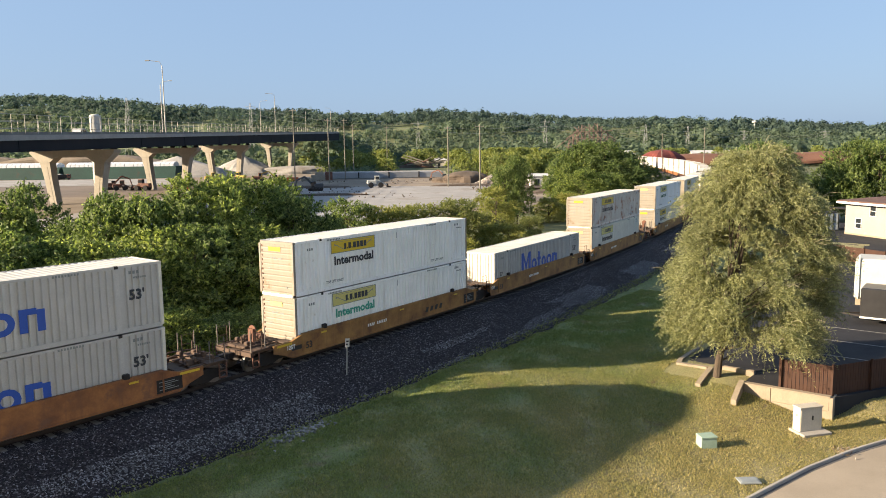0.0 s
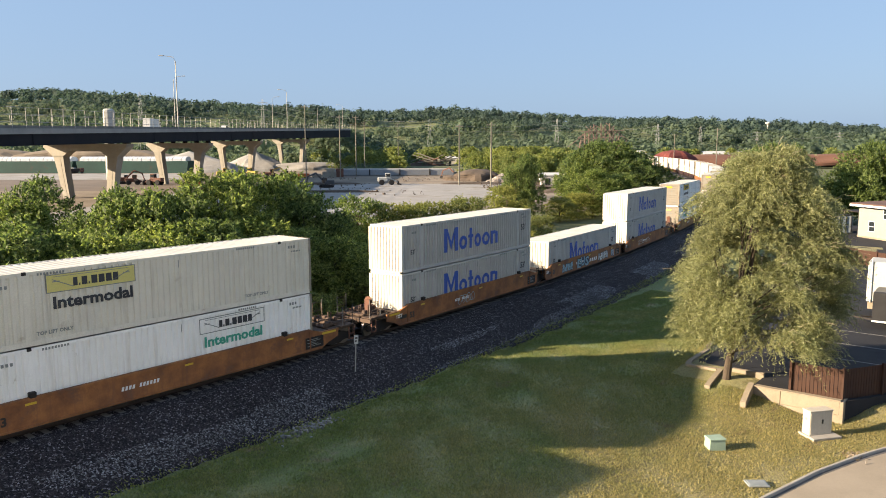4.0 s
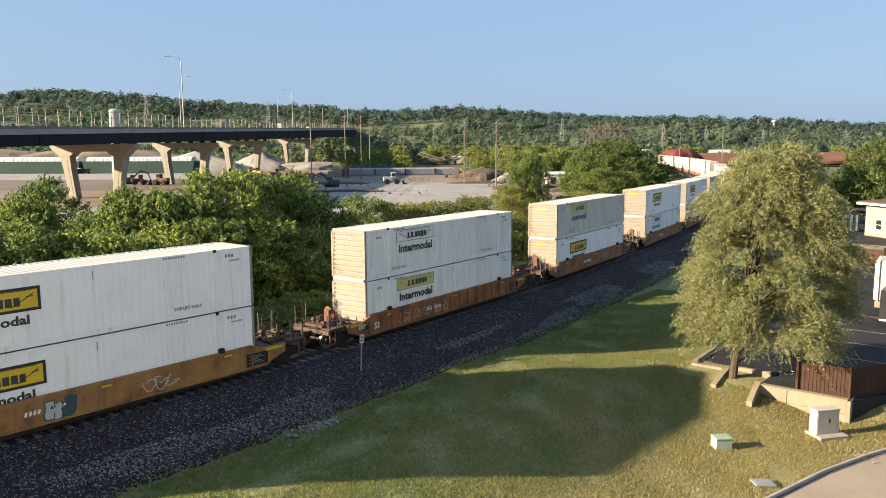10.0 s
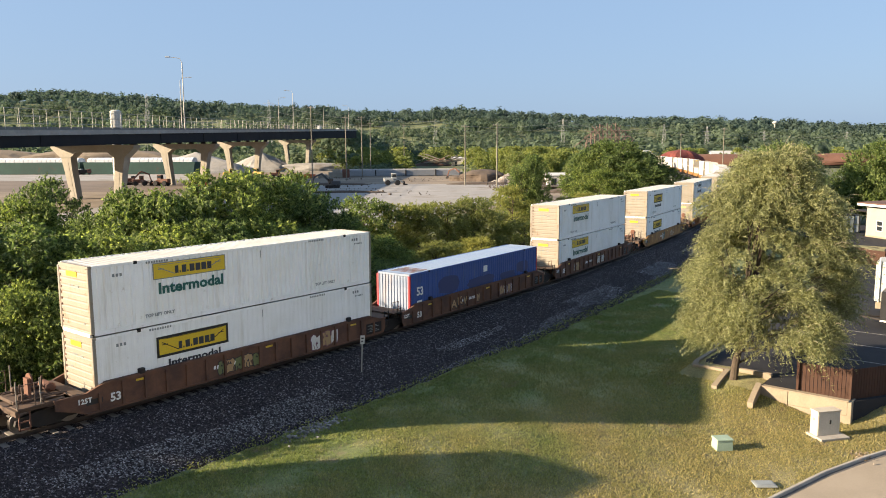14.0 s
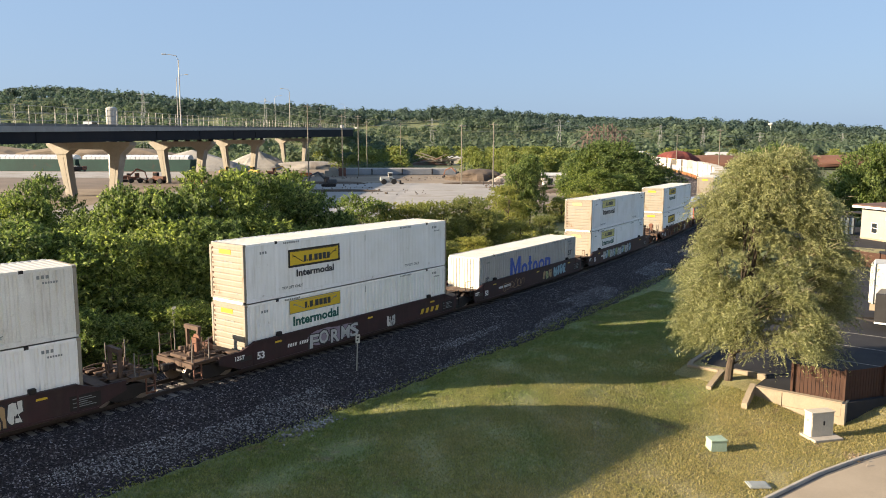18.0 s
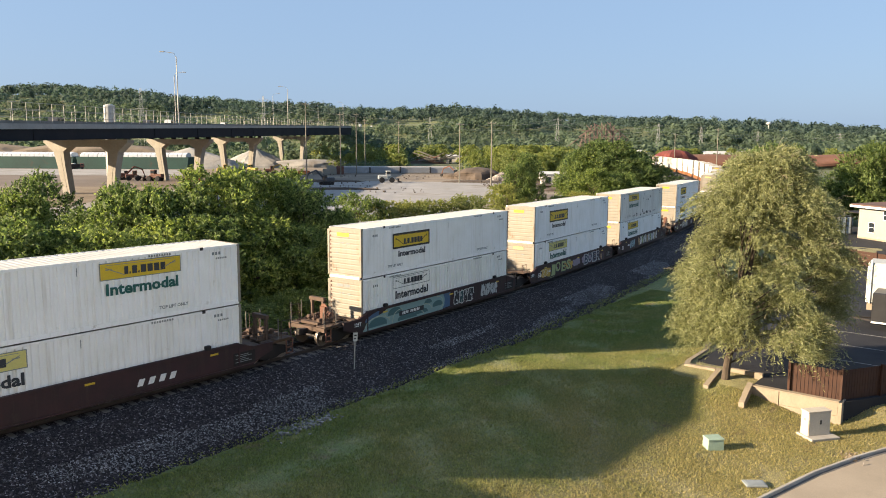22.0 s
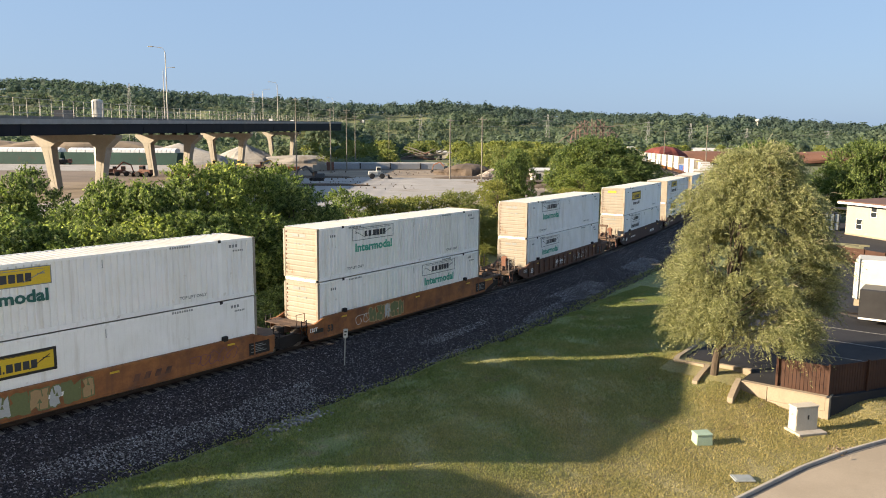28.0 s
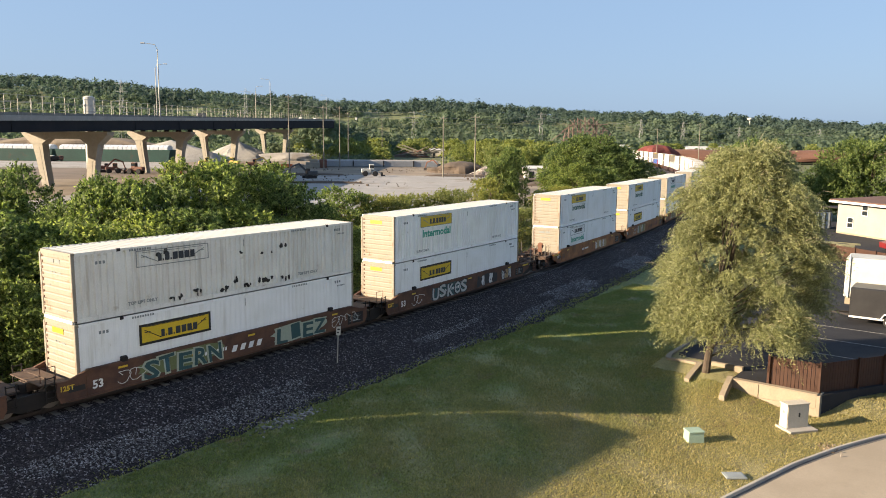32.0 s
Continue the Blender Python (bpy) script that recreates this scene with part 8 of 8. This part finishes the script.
# ---- the olive-leaved tree by the car park ----
olive = thing("leafy_tree", FULL @ pose(35.96, -19.63, -0.35), "full olive-green narrow-leaved tree with drooping twigs", "tree")
_rr = np.random.RandomState(21)
profile = ((1.5, 1.75), (2.1, 2.8), (3.2, 3.4), (4.6, 3.35), (6.2, 2.95), (7.8, 2.3), (9.0, 1.65), (9.9, 1.0), (10.6, 0.3))
lumps = []
for i in range(105):
    z = 1.75 + 8.45 * (i + 0.5) / 105
    reach = float(np.interp(z, [a for a, _ in profile], [b for _, b in profile]))
    a = i * 2.399 + _rr.uniform(-0.3, 0.3)
    q = reach * (0.40 + 0.60 * _rr.rand() ** 0.5) * (0.84 + 0.22 * _rr.rand()) * (1.0 + 0.22 * math.sin(3 * a + 0.9 * z))
    cx, cy = 0.72 + 0.02 * z, -0.95 - 0.02 * z
    lumps.append((cx + math.cos(a) * q, cy + math.sin(a) * q, z + 0.15 + _rr.uniform(-0.3, 0.3), _rr.uniform(0.45, 0.95)))
pp, dd = crown_points(lumps, 13500, 22, 0.85)
core = np.array([0.9, -1.1, 0.0])
outs = pp - core
outs[:, 2] = 0.5
outs /= np.linalg.norm(outs, axis=1)[:, None]
outs[:, 2] += 0.35
part("crown", twigs_mesh("crown", pp, outs, 0.95, 23, 0.17, 0.026, leaf_olive, 23, 0.62, 0.4), None, olive)
g = Geo()
g.tube([(0, 0, -0.5), (0, 0, 0.1), (0.05, -0.05, 1.0), (0.3, -0.3, 2.6), (0.55, -0.6, 5.0), (0.8, -0.9, 7.6), (0.9, -1.1, 9.6)], [0.26, 0.2, 0.17, 0.15, 0.11, 0.07, 0.03], 10)
part("trunk", g, bark_mat, olive)
for i, (x, y, z, s) in enumerate(lumps[::4]):
    b = max(0.7, z * 0.55)
    part("limb", Geo().tube([(0.06 * b, -0.07 * b, b), (0.5 * x, 0.5 * y, b + (z - b) * 0.55), (x * 0.95, y * 0.95, z)], [0.055, 0.03, 0.01], 5), bark_mat, olive)
tw = Geo()
_q = random.Random(3)
for i in range(0, len(pp), 22):
    p, o = Vector(pp[i]), Vector(outs[i])
    ln = _q.uniform(0.5, 1.1)
    mid = p + o * ln * 0.6
    tip = p + o * ln + Vector((0, 0, -0.25 * ln))
    tw.tube([p - o * 0.4, mid, tip], [0.010, 0.007, 0.004], 3, caps=False)
tagged(part("twig_spray", tw, plain("pale_twig_bark", (0.30, 0.26, 0.18), 0.8), olive), kind="stuff")

# ---- grass blades on the lawn ----
def blades(name, count, seed, mt, zone, size):
    r = np.random.RandomState(seed)
    xs, ys, zs = [], [], []
    while len(xs) < count:
        x, y = r.uniform(zone[0], zone[1]), r.uniform(zone[2], zone[3])
        if y < kerb_y(x) + 0.05 or (x > 40.9 and fence_y(x) - 0.05 < y < -15.0) or y > float(np.interp(x, _x, _y)) - 5.6:
            continue
        if r.rand() > 0.35 + 0.9 * (noise.noise((x * 0.5, y * 0.5, 7.0)) + 0.45):
            continue
        xs.append(x)
        ys.append(y)
        zs.append(lawn_z(x, y))
    base = np.stack([xs, ys, zs], 1)
    n = count
    a = r.uniform(0, 2 * np.pi, n)
    w = np.stack([np.cos(a), np.sin(a), 0 * a], 1) * (size * 0.30 * r.uniform(0.6, 1.4, n))[:, None]
    up = np.stack([r.normal(size=n) * 0.45, r.normal(size=n) * 0.45, np.ones(n)], 1) * (size * r.uniform(0.5, 1.4, n))[:, None]
    v = np.stack([base - w, base + w, base + up], 1).reshape(-1, 3)
    me = bpy.data.meshes.new(name)
    me.vertices.add(3 * n)
    me.vertices.foreach_set("co", v.astype(np.float32).ravel())
    me.loops.add(3 * n)
    me.loops.foreach_set("vertex_index", np.arange(3 * n, dtype=np.int32))
    me.polygons.add(n)
    me.polygons.foreach_set("loop_start", np.arange(0, 3 * n, 3, dtype=np.int32))
    me.materials.append(mt)
    me.update(calc_edges=True)
    return me


blade_mat = blade_grass()
solid("grass", blades("grass", 380000, 31, blade_mat, (8, 64, -30, -4), 0.072), blade_mat, "short uneven green and straw-coloured grass blades", "grass", kind="stuff")
weeds = leaves_mesh("weeds", *(lambda r: (np.array([(*line(s, -5.5 + r.normal() * 0.55)[:2], -1.58 + abs(r.normal()) * 0.10) for s in r.uniform(5, 110, 9000)]), np.tile([0.0, 0, 1], (9000, 1))))(np.random.RandomState(5)), 0.14, 0.05, leaf_bush, 6)
solid("weeds", weeds, None, "low green weeds along the ballast's edge", "weeds", kind="stuff")
litter = np.random.RandomState(40)
spots = np.stack([36.97 + litter.normal(size=90) * 0.35, -25.0 + litter.normal(size=90) * 0.22, np.zeros(90)], 1)
spots[:, 2] = [lawn_z(x, y) + 0.03 for x, y, _ in spots]
solid("leaf_litter", leaves_mesh("leaf_litter", spots, np.tile([0.0, 0, 0.2], (90, 1)), 0.16, 0.09, foliage("dry_brown_leaves", (0.22, 0.15, 0.09), (0.36, 0.27, 0.18), (0.55, 0.48, 0.40), 0.1), 41), None, "small patch of dry brown leaves by the kerb", "leaves", kind="stuff")
g = Geo()
for _ in range(260):                   # pale stones spilt over the lawn's edge
    x, y = 21.7 + litter.normal() * 0.75, -5.95 + litter.normal() * 0.32
    g.cbox((x, y, max(lawn_z(x, y), -1.75) + 0.02), tuple(litter.uniform(0.05, 0.13, 3)), 0.01)
solid("spilt_stones", g, pale_stone, "pale stones spilt over the edge of the lawn", "stones", kind="stuff")

# ---- woods and hills ----
RIDGE = ((-400, 160), (7, 163), (120, 165), (200, 168), (290, 174), (330, 182), (450, 184), (560, 192), (640, 197), (740, 197), (790, 192), (830, 196), (950, 204), (1100, 210), (1250, 215), (1400, 220), (1568, 230), (2000, 240))


def hill_z(k, dep):
    """The land's height: k is the sideways place over depth, as on a panorama 1345 wide a radian."""
    y = float(np.interp(784 + 1345 * k, [a for a, _ in RIDGE], [b for _, b in RIDGE]))
    top = 10.73 + (264 - y) / 1345 * 1300 - 13
    return LOW + (top - LOW) * smooth(640, 1320, dep) ** 1.15 + 5 * noise.noise((k * 9, dep * 0.006, 2.0)) * smooth(600, 900, dep)


g = Geo()
ks = [-0.95 + 1.9 * i / 76 for i in range(77)]
deps = [600, 680, 760, 840, 920, 1000, 1080, 1160, 1240, 1320, 1500, 1900]
for k in ks:
    for d in deps:
        z = hill_z(k, min(d, 1320)) - (0 if d <= 1320 else (d - 1320) * 0.02)
        g.v.append(tuple(grid(k * d, d, z + 0.05)))
for i in range(len(ks) - 1):
    for j in range(len(deps) - 1):
        a = i * len(deps) + j
        g.f.append((a, a + len(deps), a + len(deps) + 1, a + 1))
        g.m.append(0)
meadow_mat = surface("pale_meadow", (0.14, 0.155, 0.065), (0.10, 0.125, 0.05), 0.95, scale=0.03, grain=0.4, stain=(0.20, 0.18, 0.09), stain_size=0.012, stain_amount=0.15, bump=0.5, depth=0.3)
setting("hillside", g, meadow_mat, "long low hillside across the valley")


def clumps(name, places, mt, seed, per=46, card=0.27):
    """Far crowns joined in one mesh: each a ball of leafy sprays; rows of x, y, z, radius, height."""
    r = np.random.RandomState(seed)
    pl = np.array(places)
    idx = np.repeat(np.arange(len(pl)), per)
    d = r.normal(size=(len(idx), 3))
    d /= np.linalg.norm(d, axis=1)[:, None]
    d[:, 2] = np.abs(d[:, 2]) * 1.15 - 0.25
    rad = (0.6 + 0.45 * r.rand(len(idx)))[:, None]
    p = pl[idx, :3] + d * rad * np.stack([pl[idx, 3], pl[idx, 3], pl[idx, 4]], 1)
    size = pl[idx, 3] * card
    face = d + r.normal(size=d.shape) * 0.14        # each spray lies along its crown's surface
    face /= np.linalg.norm(face, axis=1)[:, None]
    u = np.cross(face, r.normal(size=d.shape))
    u /= np.linalg.norm(u, axis=1)[:, None] + 1e-9
    v = np.cross(face, u)
    n = len(p)
    u *= (size * r.uniform(0.5, 0.85, n))[:, None]
    v *= (size * r.uniform(0.5, 0.85, n))[:, None]
    co = np.stack([p - u, p + v, p + u * 0.8, p - v * 0.9], 1).reshape(-1, 3)
    me = bpy.data.meshes.new(name)
    me.vertices.add(4 * n)
    me.vertices.foreach_set("co", co.astype(np.float32).ravel())
    me.loops.add(4 * n)
    me.loops.foreach_set("vertex_index", np.arange(4 * n, dtype=np.int32))
    me.polygons.add(n)
    me.polygons.foreach_set("loop_start", np.arange(0, 4 * n, 4, dtype=np.int32))
    me.materials.append(mt)
    me.update(calc_edges=True)
    return me


# distance haze put into the leaf colours: greyer on the slope, bluer on the ridge
wood_far = foliage("hazed_wood_crowns", (0.0816, 0.122, 0.0759), (0.138, 0.191, 0.112), (0.205, 0.254, 0.147), 0.42, 0.9, 0.012, 0.6, 0.07)
wood_ridge = foliage("hazed_ridge_crowns", (0.053, 0.09, 0.0823), (0.0811, 0.128, 0.105), (0.115, 0.169, 0.128), 0.42, 0.9, 0.012, 0.6, 0.06)
r = np.random.RandomState(9)
slope, ridge = [], []
for i in range(9500):
    d = 620 + 730 * r.rand() ** 0.8
    k = r.uniform(-0.72, 0.72)
    if 680 < d < 1080 and noise.noise((k * 14, d * 0.012, 5.0)) + 0.4 * noise.noise((k * 50, d * 0.04, 1.0)) > 0.16:
        continue                       # clearings on the lower slope
    s = 4.0 + 6.0 * r.rand() ** 1.8
    if noise.noise((k * 7, d * 0.006, 9.0)) > 0.1:
        s *= 1.25
    p = grid(k * d, d, hill_z(k, d))
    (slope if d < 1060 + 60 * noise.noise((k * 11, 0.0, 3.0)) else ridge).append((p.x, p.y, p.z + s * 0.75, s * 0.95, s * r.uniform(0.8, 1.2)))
for i in range(900):                   # the trees along the skyline
    k = -0.72 + 1.44 * i / 900 + r.uniform(-0.002, 0.002)
    d = 1305 + r.uniform(-15, 15)
    s = r.uniform(3.6, 7.0) * (1.0 + 0.45 * max(0.0, noise.noise((k * 16, 2.0, 0.0))))
    p = grid(k * d, d, hill_z(k, d))
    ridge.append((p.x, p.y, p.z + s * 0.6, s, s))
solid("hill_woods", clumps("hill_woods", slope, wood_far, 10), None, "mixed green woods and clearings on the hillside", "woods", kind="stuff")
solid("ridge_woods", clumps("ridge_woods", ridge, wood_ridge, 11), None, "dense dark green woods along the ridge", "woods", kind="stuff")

# woods on the flat land between the yard and the hills
mid_kinds = [tree_kind(s, leaf_wood, 330, 6, 0.85, 0.45, 22, 0.46, 0.06, 0.13, 1.3) for s in (41, 42, 43)]
bright_kinds = [tree_kind(s, leaf_wood, 330, 6, 0.85, 0.45, 22, 0.46, 0.06, 0.13, 1.3) for s in (44, 45)]
r = random.Random(29)
for i in range(70):                    # sunlit young trees behind the spoil heaps
    d = r.uniform(278, 470)
    lat = r.uniform(0.10, 0.26) * d + (0 if d < 330 else r.uniform(-60, 0))
    x, y, _ = grid(lat, d)
    if min(math.hypot(x - line(s)[0], y - line(s)[1]) for s in range(120, 640, 10)) < 20 or (lat < 30 and d < 372) or -0.05 < lat / d < 0.04:
        continue
    h = r.uniform(5.5, 10.5)
    bright_kinds[i % 2]("tree", x, y, LOW, h, h * r.uniform(0.9, 1.4), r.uniform(0, 6.28), "sunlit yellow-green young tree on the valley floor", "trees on the valley floor")
r = random.Random(17)
n = 0
while n < 170:
    d = r.uniform(300, 640)
    lat = r.uniform(-75, 330)
    k = lat / d
    if d < 372 and lat < 30 or d < 565 and -0.05 < k < 0.04:
        continue
    if d < 470 and lat < -40 and d > 390 and lat < -75:
        continue
    if 0.27 < k < 0.62 and d < 575:
        continue
    if abs(k) > 0.62 or (366 < d < 400 and lat < 70) or (d < 500 and lat < -30 and d < 440):
        continue
    x, y, _ = grid(lat, d)
    s_here = min(abs(y - line(s, 0)[1]) + abs(x - line(s, 0)[0]) for s in range(150, 640, 20))
    if s_here < 22:
        continue
    if -100 < lat + 0.042 * d + 54 < 12 and d < 486 and lat < -40:
        continue
    h = r.uniform(6.5, 11.5) if d < 480 else r.uniform(8, 14)
    mid_kinds[r.randrange(3)]("tree", x, y, LOW, h, h * r.uniform(1.0, 1.5), r.uniform(0, 6.28), "green broad-leaved tree on the valley floor", "trees on the valley floor")
    n += 1
rows = []
rr = np.random.RandomState(12)
for i in range(2600):                  # scrub under and between those trees
    d = rr.uniform(372, 700)
    k = rr.uniform(-0.12, 0.62)
    if d < 410 and k * d < 75 or 0.27 < k and d < 575 or d < 550 and -0.045 < k < 0.035:
        continue
    p = grid(k * d, d, LOW)
    if min((p.x - line(s)[0]) ** 2 + (p.y - line(s)[1]) ** 2 for s in range(200, 640, 30)) < 500:
        continue
    s = rr.uniform(2.0, 4.2)
    rows.append((p.x, p.y, LOW + s * 0.5, s, s * 0.8))
for i in range(620):                   # bushes on the embankment's end and side
    d = rr.uniform(456, 570)
    lat = rr.uniform(-92, -34)
    up = max(0.0, min(1.0, (d - 455) / 31)) * 20
    p = WIDE @ grid(lat, d, FOOT + max(0.0, min(up, up - (abs(lat + 72) - 10) * 0.95)))
    s = rr.uniform(2.4, 4.6)
    rows.append((p.x, p.y, p.z + s * 0.4, s, s))
for i in range(700):
    d = rr.uniform(486, 640)
    k = rr.uniform(-0.62, -0.10)
    p = grid(k * d, d, LOW)
    s = rr.uniform(3.5, 7)
    rows.append((p.x, p.y, LOW + s * 0.6, s, s))
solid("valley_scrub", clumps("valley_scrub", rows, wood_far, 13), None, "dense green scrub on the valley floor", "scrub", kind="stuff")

motions()
